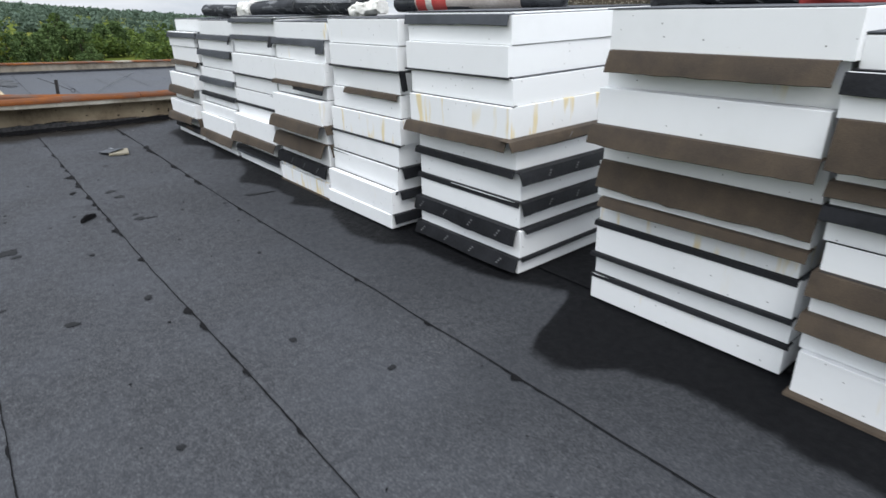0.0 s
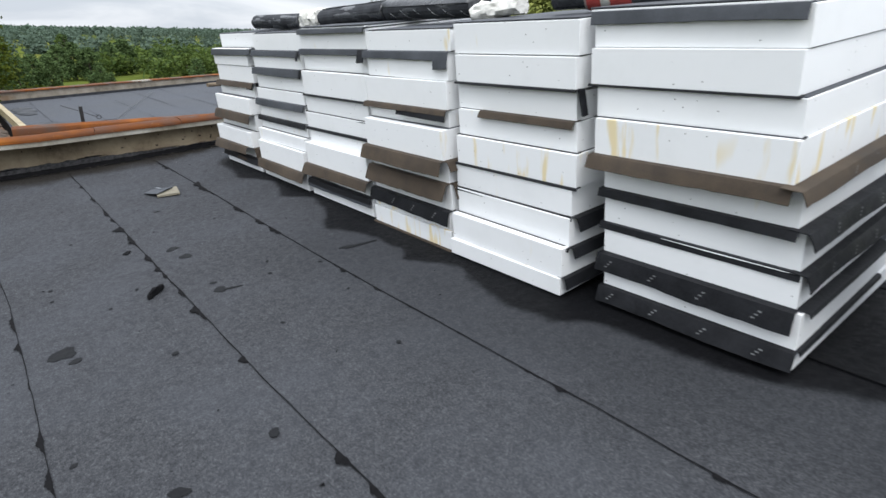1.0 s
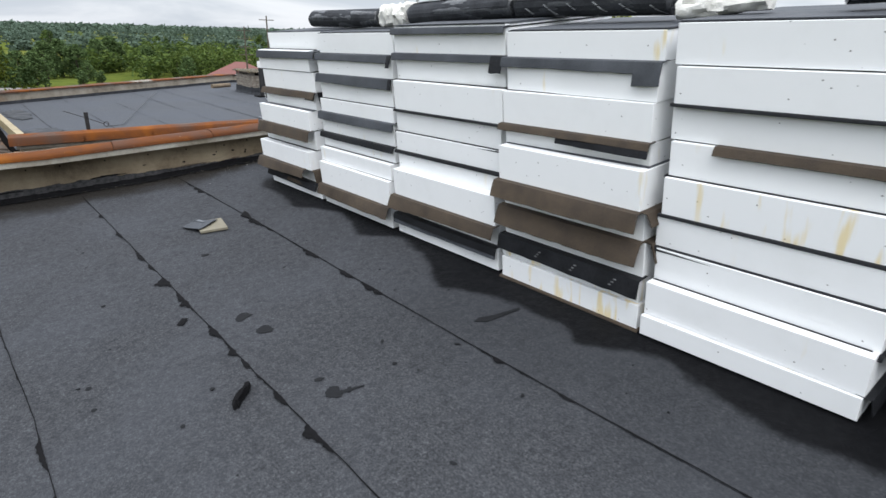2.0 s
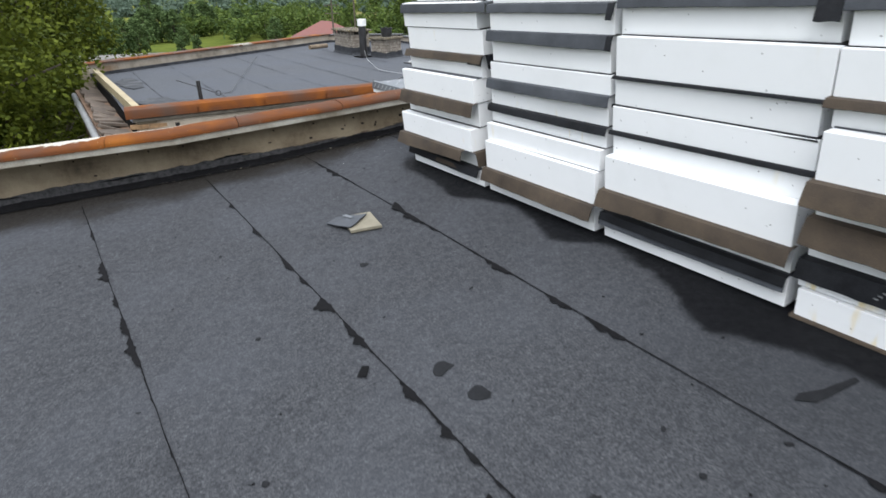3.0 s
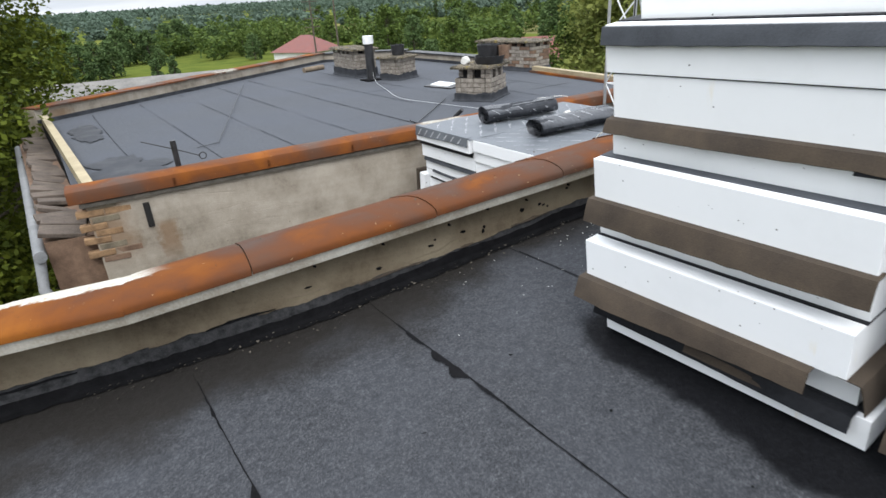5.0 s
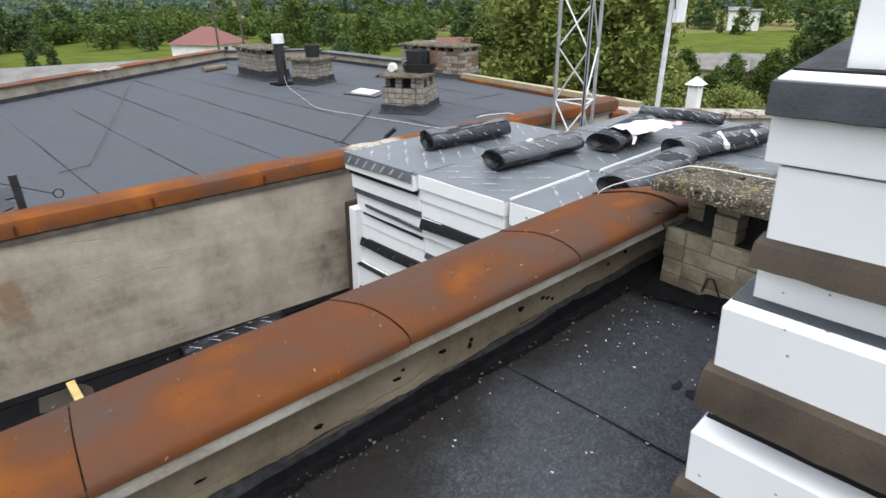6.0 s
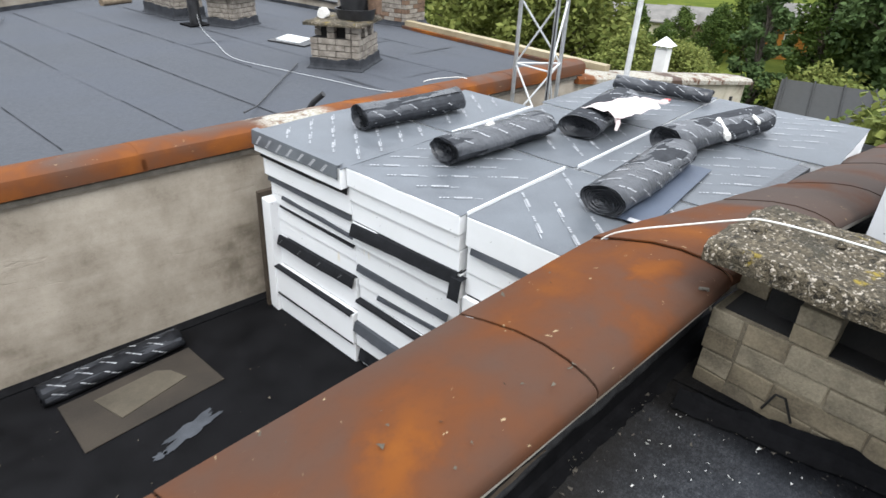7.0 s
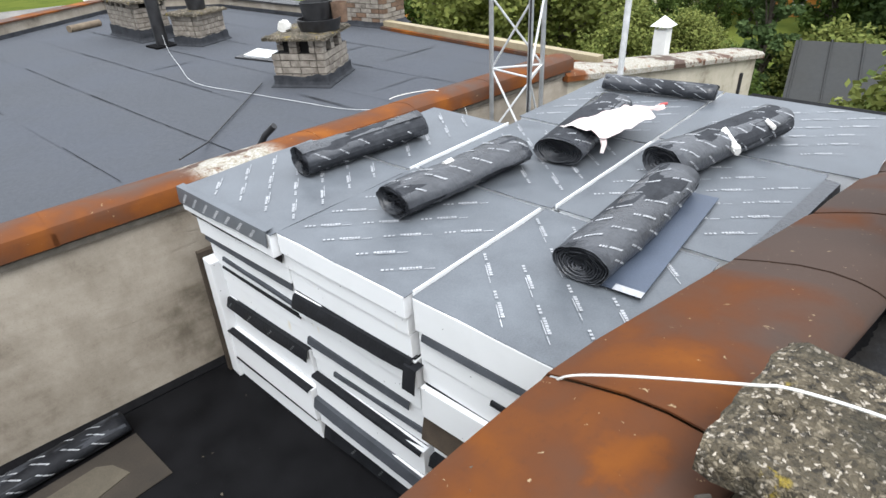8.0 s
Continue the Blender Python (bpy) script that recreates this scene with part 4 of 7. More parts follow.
low_parapet("wall_back_a", (0.35, 20.5), (8.1, 25.3), 0.02, 0.3, "low rendered parapet with a rusted cap along the far roof")
low_parapet("wall_back_b", (8.1, 25.3), (9.95, 23.4), 0.0, 0.3, "low rendered parapet with a dark cap", BLACK)
low_parapet("wall_back_c", (9.95, 23.4), (9.95, 19.4), -0.04, 0.3, "low beige parapet along the far roof", BLACK)
yellow = setting("roof_edge", prism([(9.78, 17.7), (9.22, 13.3), (9.36, 13.3), (9.92, 17.7)], FR, -0.13), WOOD_PALE, "dirty cream-yellow timber edge of the far roof", "roof edge")
part("edge_flashing", prism([(9.70, 17.7), (9.14, 13.3), (9.21, 13.3), (9.77, 17.7)], FR + 0.004, FR + 0.05), RUST_FAR, yellow)
batten = tagged(part("timber_edge", prism([(0.60, 14.35), (0.70, 14.35), (0.52, 20.4), (0.42, 20.4)], FR - 0.1, -0.10), WOOD_PALE), "dirty cream-yellow timber board along the roof edge", "timber board", "", "structure")
# crumbling brick ledge and gutter on the far building's open side
ledge = setting("brick_ledge", prism([(0.12, 14.2), (0.58, 14.1), (0.44, 20.5), (-0.02, 20.5)], -6.5, -0.52), BRICK_RED, "crumbling brick ledge with old tiles under the eaves", "ledge")
mti = mesh_of(box(-0.2, 0.2, -0.14, 0.14, -0.02, 0.025, 0.008), "tile")
mti.materials.append(TILE_OLD)
rng = random.Random(21)
for k in range(20):
    y = 14.3 + k * 0.31
    part("tile", mti, BRICK_RED, ledge, m=pose(0.32 - 0.02 * (y - 14.3) / 2 + rng.uniform(-0.03, 0.03), y, -0.48 + rng.uniform(-0.02, 0.02), rng.uniform(-6, 6), 14 + rng.uniform(-8, 8), rng.uniform(-9, 9)))
part("gutter", tube([(0.06, 14.1, -0.62), (-0.06, 20.4, -0.62)], 0.06, 10), ZINC, ledge, "dull metal eaves gutter", smooth=True)
part("downpipe", tube([(0.05, 14.2, -0.64), (0.0, 14.1, -0.95), (0.15, 13.9, -1.3), (0.15, 13.9, -6.0)], 0.05, 10), ZINC, ledge, "dented grey downpipe", smooth=True)

# the wing's sloping gable wall on the right
def wing_z(x):
    return -0.10 - 0.135 * (x - 8.0)


wing = setting("wall_wing", prism([(8.3, far_y(8.3)), (13.4, far_y(13.4)), (13.4, far_y(13.4) + 0.4), (8.3, far_y(8.3) + 0.4)], -6.5, lambda x, y: wing_z(x)), CREAM, "cream rendered gable wall with a sloping cap", "wall")
for k in range(5):
    a, b = 8.2 + k * 1.06, 8.2 + (k + 1) * 1.06 + 0.04
    part("cap_sheet", sweep([(-0.07, -0.06), (-0.07, 0.0), (-0.03, 0.035), (0.2, 0.055), (0.47, 0.035), (0.5, -0.03)], [((x, far_y(x), wing_z(x) + 0.01), ACROSS) for x in (a, b)]), RUST_WING, wing, "white-painted rusty cap" if k == 2 else "", smooth=True)
part("iron_bracket", box(-0.03, 0.03, -0.05, 0.0, -0.28, 0.12, 0.01), BLACK, wing, "rusty black iron bracket", Matrix.Translation((12.9, far_y(12.9) + 0.01, -1.15)))

# ---- stacks of felt-faced polystyrene boards ----
BOARDS = {}


def board_mesh(h, w, mat, d=1.0):
    key = (round(h, 2), round(w, 2), mat.name, d)
    if key not in BOARDS:
        me = mesh_of(box(0.0, d, -w / 2, w / 2, 0.0, h, 0.0028), "insulation_board")
        me.materials.append(mat)
        BOARDS[key] = me
    return BOARDS[key]


def flap_point(s, y, out, drop, seed, kick=0.012):
    """A point of a felt flap: it leaves the joint, bends over the edge and hangs, standing off by kick at its hem; s from 0 to 1 along it."""
    wav = 0.35 * noise1(y * 2.1, seed) + 0.12 * noise1(y * 8.0, seed + 5)
    o, d = out + 0.003 * wav, drop * (1 + 0.18 * noise1(y * 1.3, seed + 2) + 0.06 * noise1(y * 19, seed) + 0.03 * noise1(y * 53, seed))
    if s < 0.25:
        return Vector((0.03 - (0.03 + o) * s / 0.25, y, 0.002 - 0.004 * s / 0.25))
    t = (s - 0.25) / 0.75
    k = max(0.0, kick * (1 + 0.7 * noise1(y * 1.9, seed + 8)))
    return Vector((-o - k * t ** 0.85 - 0.10 * d * math.sin(3.1 * t) * abs(wav), y, -0.002 - d * t))


def flap_mesh(y0, y1, out, drop, seed, thick=0.005, kick=0.012):
    bm = bmesh.new()
    ny = max(4, int((y1 - y0) / 0.05))
    S = (0.0, 0.25, 0.3, 0.55, 0.78, 1.0)
    lay = []
    for side in (0, 1):
        lay.append([[bm.verts.new(flap_point(s, y0 + (y1 - y0) * k / ny, out, drop, seed, kick) + Vector((-0.8, 0, 0.6)) * thick * side) for s in S] for k in range(ny + 1)])
    for side in (0, 1):
        for a, b in zip(lay[side], lay[side][1:]):
            for k in range(len(S) - 1):
                bm.faces.new((a[k], a[k + 1], b[k + 1], b[k]))
    e = len(S) - 1
    for k in range(ny):
        bm.faces.new((lay[0][k][e], lay[0][k + 1][e], lay[1][k + 1][e], lay[1][k][e]))
    for k in (0, ny):
        for j in range(e):
            bm.faces.new((lay[0][k][j], lay[0][k][j + 1], lay[1][k][j + 1], lay[1][k][j]))
    bmesh.ops.recalc_face_normals(bm, faces=bm.faces)
    return bm


def print_marks(bm, origin, right, upward, normal, length, dots=True, h=0.008):
    """One printed mark as bars: three dots and a broken line."""
    def quad(a, b, c, d):
        bm.faces.new([bm.verts.new(origin + right * u + upward * v + normal * 0.0022) for u, v in ((a, c), (b, c), (b, d), (a, d))])
    if dots:
        for k in range(3):
            quad(0.022 * k, 0.022 * k + 0.013, -h * 0.7, h * 0.7)
    x = 0.085
    unit = (length - 0.085) / 8.6
    for k, frac in enumerate((0.62, 0.7, 0.55, 0.7, 0.4, 0.66, 0.6)):
        quad(x, x + unit * frac, -h * 0.3, h * (1.25 if k != 4 else 1.0))
        x += unit * (frac + 0.2)
    quad(0.10, length - 0.06, -h * 1.2, -h * 0.75)
    quad(length - 0.05, length, -h * 1.2, -h * 0.75)


def add_flap(board, mat, y0, y1, out, drop, seed, label="", printed=False, m=None):
    kick = {"brown_felt_backing": 0.032, "black_felt_film": 0.024, "slate_grey_felt": 0.016}.get(mat.name, 0.012) * min(1.0, drop / 0.07)
    f = part("felt_flap", flap_mesh(y0, y1, out, drop, seed, kick=kick), mat, board, label, m, smooth=True)
    if printed:
        bm = bmesh.new()
        y = y0 + 0.12
        while y < y1 - 0.1:
            for j in range(3):
                yy, s = y + 0.012 * j, 0.45 + 0.13 * j
                p = flap_point(s, yy, out, drop, seed, kick) + Vector((-0.0105, 0, 0.004))
                q = flap_point(s + 0.06, yy, out, drop, seed, kick) + Vector((-0.0105, 0, 0.004))
                bm.faces.new([bm.verts.new(v) for v in (p, p + Vector((0, 0.016, 0)), q + Vector((0, 0.016, 0)), q)])
            y += 0.25
        tagged(part("print", bm, PRINT_DIM, f, "small worn white printed marks"), kind="stuff")
    return f


G_, B_, K_, KP = FELT_GREY, FELT_BROWN, FELT_BLACK, "print"


def stack(y0, y1, x, layers, label, top=FELT_GREY, seed=1, sides=(), lean=(0.0, 0.0), depth=1.0):
    """layers, from the roof up: top height, shift of the front, shift along, flaps at the lower edge (material, out, drop, from, to)."""
    rng = random.Random(seed)
    yc, w = (y0 + y1) / 2, y1 - y0
    zb = roof_z(x, yc)
    base = thing("insulation_stack", label, "insulation stack", "stacks along the roof", Matrix.Translation((x, yc, zb)))
    z, before, side_before = 0.012, 0.0, None
    for i, (zt, dx, dy, flaps, *more) in enumerate(layers):
        h = zt - zb - z
        dx = dx * 0.6 if 1 < seed < 7 else dx
        dx, dy = dx + lean[0] * z / 1.45, dy + lean[1] * z / 1.45
        ww = w - 0.025 - rng.uniform(0, 0.03)
        mat = EPS_STAINED if more and more[0] == "stain" else EPS
        dy += rng.uniform(-0.012, 0.012)
        bd = part("insulation_board", board_mesh(h - 0.004, ww, mat, depth), mat, base, "white polystyrene board with felt facing" if i == 0 else "",
                  Matrix.Translation((dx, dy, z)) @ ROOF_ROT @ pose(0, 0, 0, 0, 0, rng.uniform(-0.6, 0.6)))
        ledge = max(0.0, 0.6 * (layers[i + 1][1] - layers[i][1]) + lean[0] * 0.1) if i + 1 < len(layers) else 0.0
        part("felt_facing", box(ledge + rng.choice((0.03, 0.02, 0.008, 0.003)), depth - 0.01, -ww / 2 + rng.choice((0.02, 0.006, -0.003)), ww / 2 - 0.004, h - 0.0045, h + 0.001), rng.choice((FELT_GREY, FELT_BLACK)), bd)
        side_y = dy - ww / 2
        inset = 0.0 if side_before is None else max(0.0, side_y - side_before)
        side_before = side_y
        for k, (mt, out, drop, a, b) in enumerate(flaps):
            printed = mt == KP
            drop *= (0.66 if mt == FELT_GREY else 0.70) if drop > 0.04 and not printed and seed < 7 else 1.0
            out = 0.35 * out + (max(0.0, dx - before) + 0.006 if drop > 0.03 else 0.0)
            add_flap(bd, FELT_BLACK if printed else mt, -ww / 2 + a * ww - 0.012, -ww / 2 + b * ww + 0.012, out, drop, seed * 3.1 + i + k * 0.5, printed=printed,
                     label={"brown_felt_backing": "brown felt backing flap", "slate_grey_felt": "slate grey felt flap", "black_felt_film": "black felt flap"}[(FELT_BLACK if printed else mt).name])
        for (li, mt, sx0, sx1, out, drop) in sides:
            if li == i:
                printed = mt == KP
                add_flap(bd, FELT_BLACK if printed else mt, -(sx1 - sx0) / 2, (sx1 - sx0) / 2, 0.35 * out + inset + 0.006, drop, seed + 20 + i, printed=printed,
                         label="felt flap on the side", m=Matrix.Translation(((sx0 + sx1) / 2, -ww / 2, 0)) @ pose(0, 0, 0, 0, 0, 90))
        z, before = zt - zb, dx
    if top:
        zz = z
        part("top_felt", box(0.0, depth, -w / 2 + 0.02, w / 2 - 0.02, 0.0, 0.006), top, base, "grey felt on the top board", Matrix.Translation((layers[-1][1] + lean[0], lean[1], zz)) @ ROOF_ROT)
    return base


stack(8.10, 9.15, 2.27, [
    (0.20, 0.0, 0.0, []), (0.33, 0.03, 0.06, [(K_, 0.055, 0.075, 0, 1.0), (B_, 0.05, 0.05, 0.0, 0.55)]), (0.50, -0.06, 0.08, [(B_, 0.075, 0.11, 0.1, 1.0)]),
    (0.68, 0.01, 0.08, []), (0.85, -0.045, 0.08, [(B_, 0.05, 0.13, 0, 1)]), (1.005, 0.02, 0.06, []), (1.175, 0.01, 0.05, [(B_, 0.055, 0.07, 0, 1), (K_, 0.03, 0.085, 0, 0.14)]),
    (1.35, -0.015, 0.09, []), (1.505, 0.06, 0.0, [(G_, 0.05, 0.085, 0, 1.08)])],
    "white polystyrene board stack with brown felt flaps", seed=1, sides=[(6, K_, 0.0, 0.3, 0.03, 0.09), (2, B_, 0, .6, .04, .1)])
stack(6.98, 8.08, 2.27, [
    (0.27, 0.0, 0, []), (0.47, -0.05, 0, [(B_, 0.06, 0.12, 0, 1)]), (0.595, -0.03, 0.01, []), (0.72, 0.03, 0, []), (0.89, 0.02, 0, [(K_, 0.045, 0.055, 0, 1)]),
    (1.0, 0.0, 0, [(G_, 0.055, 0.085, 0, 1)]), (1.195, 0.03, 0, [(K_, 0.03, 0.02, 0, 1)]), (1.356, 0.0, 0, [(G_, 0.045, 0.095, 0.03, 1), (K_, 0.05, 0.10, 0.0, 0.015)]),
    (1.51, 0.03, 0, [(G_, 0.045, 0.075, 0, 1), (K_, 0.05, 0.10, 0.0, 0.015)])],
    "white polystyrene board stack with slate grey flaps", seed=2, lean=(0.0, 0.03))
stack(5.87, 6.96, 2.27, [
    (0.27, 0.0, 0, []), (0.41, 0.03, 0, [(G_, 0.06, 0.10, 0, 1), (K_, 0.065, 0.06, 0, 1)]), (0.60, -0.06, 0, [(B_, 0.06, 0.11, 0, 1)]), (0.735, 0.02, 0, []),
    (0.87, 0.0, 0.01, [(K_, 0.02, 0.02, 0, 1)]), (1.02, 0.01, 0, [(K_, 0.02, 0.015, 0, 1)]), (1.22, -0.03, 0, [(K_, 0.02, 0.012, 0, 1)]), (1.395, 0.03, 0, []),
    (1.55, 0.0, 0, [(G_, 0.05, 0.06, 0, 1), (K_, 0.055, 0.13, 0.0, 0.07)]), (1.565, -0.02, 0, [(G_, 0.05, 0.055, 0, 1)])],
    "white polystyrene board stack with grey and brown flaps", seed=3, lean=(0.0, 0.05))
stack(4.89, 5.86, 2.25, [
    (0.27, 0.0, 0, [(B_, 0.02, 0.012, 0, 1)], "stain"), (0.405, 0.01, 0, [], "stain"), (0.59, 0.03, 0, [(KP, 0.065, 0.085, 0, 1)]), (0.74, 0.0, 0, [(B_, 0.085, 0.15, 0, 1)]),
    (0.94, -0.07, 0, [(B_, 0.07, 0.12, 0, 1)]), (1.055, 0.03, 0, []), (1.236, 0.0, 0, [(B_, 0.05, 0.045, 0, 1), (K_, 0.045, 0.085, 0.0, 0.55)]),
    (1.41, 0.015, 0, []), (1.545, 0.03, 0, [(G_, 0.05, 0.075, 0, 1), (G_, 0.06, 0.15, 0, 0.12)])],
    "white polystyrene board stack with drooping brown flaps", seed=4, lean=(0.0, 0.08), sides=[(3, B_, 0, .5, .05, .1), (4, B_, 0, .5, .04, .06)])
stack(3.90, 4.87, 2.25, [
    (0.262, -0.04, 0.01, []), (0.432, -0.03, 0, []), (0.60, 0.04, 0, [(K_, 0.03, 0.02, 0, 1)]), (0.76, 0.05, 0, [(K_, 0.03, 0.018, 0, 1)]), (0.94, 0.035, 0, [(K_, 0.02, 0.01, 0, 1)], "stain"),
    (1.10, 0.06, 0, [(K_, 0.02, 0.01, 0, 1)]), (1.257, 0.07, 0, [(B_, 0.05, 0.05, 0.0, 0.75)]), (1.42, 0.01, 0, [(K_, 0.02, 0.01, 0, 1)]), (1.59, 0.01, 0, [])],
    "white polystyrene board stack with yellowed boards", seed=5, lean=(0.0, 0.07), sides=[(1, K_, 0.0, 0.5, 0.05, 0.06), (2, K_, 0, .5, .05, .06), (3, K_, 0, .5, .05, .07), (7, K_, 0, .05, .02, .14)])
stack(2.76, 3.74, 2.36, [
    (0.285, 0.0, 0, []), (0.46, 0.0, 0, [(KP, 0.055, 0.082, 0, 1)]), (0.62, 0.03, 0, [(KP, 0.06, 0.09, 0, 1)]), (0.80, 0.05, 0, [(K_, 0.04, 0.03, 0, 1)]), (0.975, 0.03, 0, [(K_, 0.045, 0.04, 0, 1)]),
    (1.155, -0.04, 0, [(B_, 0.06, 0.09, 0, 1)], "stain"), (1.307, 0.0, 0, [(K_, 0.004, 0.004, 0, 1)]), (1.478, -0.03, 0, [(K_, 0.01, 0.006, 0, 1)]), (1.634, 0.0, -0.02, []), (1.648, 0.0, -0.02, [(G_, 0.03, 0.085, 0.0, 0.97)])],
    "white polystyrene board stack with black printed flaps", seed=6, lean=(-0.07, 0.24), depth=1.42,
    sides=[(1, K_, 0, 1, 0.02, 0.02), (2, K_, 0, 1, .02, .02), (3, KP, -0.03, 1.35, 0.03, 0.075), (4, KP, -0.03, 1.35, 0.03, 0.075), (5, KP, 0.15, 1.35, 0.02, 0.055), (5, B_, -0.06, 1.3, .03, .05), (9, G_, 1.05, 1.4, 0.02, 0.10)])
stack(1.33, 2.36, 2.46, [
    (0.37, 0.0, 0, []), (0.49, 0.02, 0, [(K_, 0.04, 0.020, 0, 1)]), (0.665, 0.01, 0, [(K_, 0.04, 0.018, 0, 1)]), (0.805, 0.03, 0, [(K_, 0.04, 0.024, 0, 1)], "stain"), (0.99, 0.0, 0, [(B_, 0.06, 0.04, 0.0, 0.95)]),
    (1.17, 0.02, 0, [(B_, 0.045, 0.13, 0, 0.98)]), (1.34, -0.05, 0, [(B_, 0.05, 0.085, 0, 1)]), (1.51, 0.02, 0, []), (1.68, -0.03, -0.02, [(B_, 0.04, 0.085, 0.05, 0.97)])],
    "white polystyrene board stack with wide brown flaps", seed=7, lean=(-0.15, 0.03))
stack(0.28, 1.27, 2.38, [
    (0.43, 0.0, 0, [(B_, 0.08, 0.012, 0, 1)]), (0.60, 0.02, 0, []), (0.77, 0.0, 0, [(B_, 0.06, 0.07, 0, 1)]), (0.89, 0.02, 0, [(B_, 0.05, 0.085, 0, 1)]), (1.03, 0.02, 0, []),
    (1.12, 0.0, 0, [(K_, 0.05, 0.05, 0, 1)]), (1.34, 0.0, 0, [(B_, 0.06, 0.05, 0, 1)]), (1.50, -0.03, 0, [(B_, 0.04, 0.17, 0, 0.97)]), (1.62, 0.03, 0.0, [(K_, 0.05, 0.07, 0, 1)])],
    "white polystyrene board stack with brown flaps and a black top sheet", seed=8, lean=(-0.08, 0.12))
# a stack behind the brick chimney
stack(8.72, 9.74, 5.0, [
    (0.55, 0.0, 0, []), (0.72, 0.02, 0, []), (0.88, 0.0, 0, [(K_, 0.05, 0.08, 0, 1)]), (1.05, 0.02, 0, []), (1.22, 0.0, 0, []), (1.4, 0.02, 0, [(G_, 0.05, 0.08, 0, 1)]), (1.56, 0.0, 0, [])],
    "white polystyrene board stack beside the brick chimney", seed=9)


def felt_roll(name, a, b, r, label, mat=FELT_ROLL, squash=0.82, turns=10, seed=1, marks=True, group="felt rolls", lump=0.012, rows=7):
    """A roll of roofing felt lying from a to b: one spiral sheet, sagging a little, with printed bars."""
    a, b = Vector(a), Vector(b)
    L = (b - a).length
    ob = thing(name, label, "felt roll", group)
    d = (b - a) / L
    up = Vector((0, 0, 1))
    side = up.cross(d).normalized()
    up = d.cross(side)
    seg, nl = 30, 14
    total = turns * seg

    def surf(i, u, extra=0.0):
        """Point at step i of the spiral, u metres along the roll."""
        f = i / total
        th = 2 * math.pi * i / seg + seed
        rr = 0.018 + (r - 0.018) * f + extra
        wob = lump * f * (noise.noise(Vector((math.cos(th) * 1.5, math.sin(th) * 1.5, u * 3.0 + seed * 9))) + 0.5 * noise.noise(Vector((th * 2, u * 14, seed))))
        rr += wob
        x, y = rr * math.cos(th), rr * math.sin(th) * squash
        y = max(y, -r * squash * 0.86)
        return a + d * u + side * x + up * (y + r * squash * 0.86)

    verts, faces = [], []
    for k in range(nl + 1):
        for i in range(total + 1):
            j = 0.013 * noise1(i * 0.21, seed) + 0.005 * noise1(i * 0.9, seed)
            u = L * k / nl + (j if k == 0 else -j if k == nl else 0.0)
            verts.append(surf(i, u))
    W = total + 1
    for k in range(nl):
        for i in range(total):
            if 0 < k < nl - 1 and i < total - seg - 2:
                continue
            faces.append((k * W + i, k * W + i + 1, (k + 1) * W + i + 1, (k + 1) * W + i))
    # the cut edge of the sheet at both ends
    for k in (0, nl):
        base = len(verts)
        for i in range(total + 1):
            verts.append(verts[k * W + i] - (surf(i, 0) - surf(i, 0, -0.0052)) + d * (0.002 if k == 0 else -0.002))
        for i in range(total):
            faces.append((k * W + i, k * W + i + 1, base + i + 1, base + i))
    part("rolled_sheet", raw_mesh("rolled_sheet", verts, faces, True), mat, ob)
    # a lining that closes the core
    bm = bmesh.new()
    ends = []
    for u in (0.017, L - 0.017):
        ends.append([bm.verts.new(a + d * u + side * (0.95 * r * math.cos(t)) + up * (max(0.95 * r * squash * math.sin(t), -r * squash * 0.84) + r * squash * 0.86)) for t in (2 * math.pi * k / 20 for k in range(20))])
    for k in range(20):
        bm.faces.new((ends[0][k], ends[0][(k + 1) % 20], ends[1][(k + 1) % 20], ends[1][k]))
    bm.faces.new(ends[0][::-1])
    bm.faces.new(ends[1])
    bmesh.ops.recalc_face_normals(bm, faces=bm.faces)
    part("core", bm, FELT_OLD, ob, "dark inner layers")
    if marks:
        bm = bmesh.new()
        rng = random.Random(seed + 11)
        u = 0.06
        while u < L - 0.08:
            for q in range(rows):
                i0 = total - seg + 1 + q * (seg / 7) + rng.uniform(0, 1.5)
                if i0 + 3.4 > total:
                    continue
                for s, e in ((0.0, 0.22), (0.36, 0.58), (0.72, 0.94), (1.3, 1.55), (1.63, 1.9), (1.98, 2.2), (2.28, 2.55), (2.63, 2.8), (2.88, 3.3)):
                    p = [surf(i0 + s, u + 0.025 * s, 0.004), surf(i0 + e, u + 0.025 * e, 0.004), surf(i0 + e, u + 0.025 * e + 0.016, 0.004), surf(i0 + s, u + 0.025 * s + 0.016, 0.004)]
                    bm.faces.new([bm.verts.new(v) for v in p])
            u += 0.17 + rng.uniform(-0.01, 0.01)
        tagged(part("print", bm, PRINT_TOP, ob, "rows of small white print"), kind="stuff")
    return ob


# rolls along the tops of the stacks
def top_z(x, zt, x0=2.27):
    return zt + 0.1 * (x - x0) + 0.008


felt_roll("felt_roll", (2.62, 8.72, top_z(2.62, 1.51)), (2.66, 7.68, top_z(2.66, 1.51)), 0.095, "black felt roll on top of the stacks", seed=1, marks=False)
felt_roll("felt_roll", (2.68, 7.28, top_z(2.68, 1.52)), (2.70, 6.25, top_z(2.70, 1.565)), 0.105, "black felt roll on top of the stacks", seed=2, marks=False)
felt_roll("felt_roll", (2.70, 6.22, top_z(2.70, 1.57)), (2.72, 5.2, top_z(2.72, 1.575)), 0.11, "black felt roll on top of the stacks", seed=3)


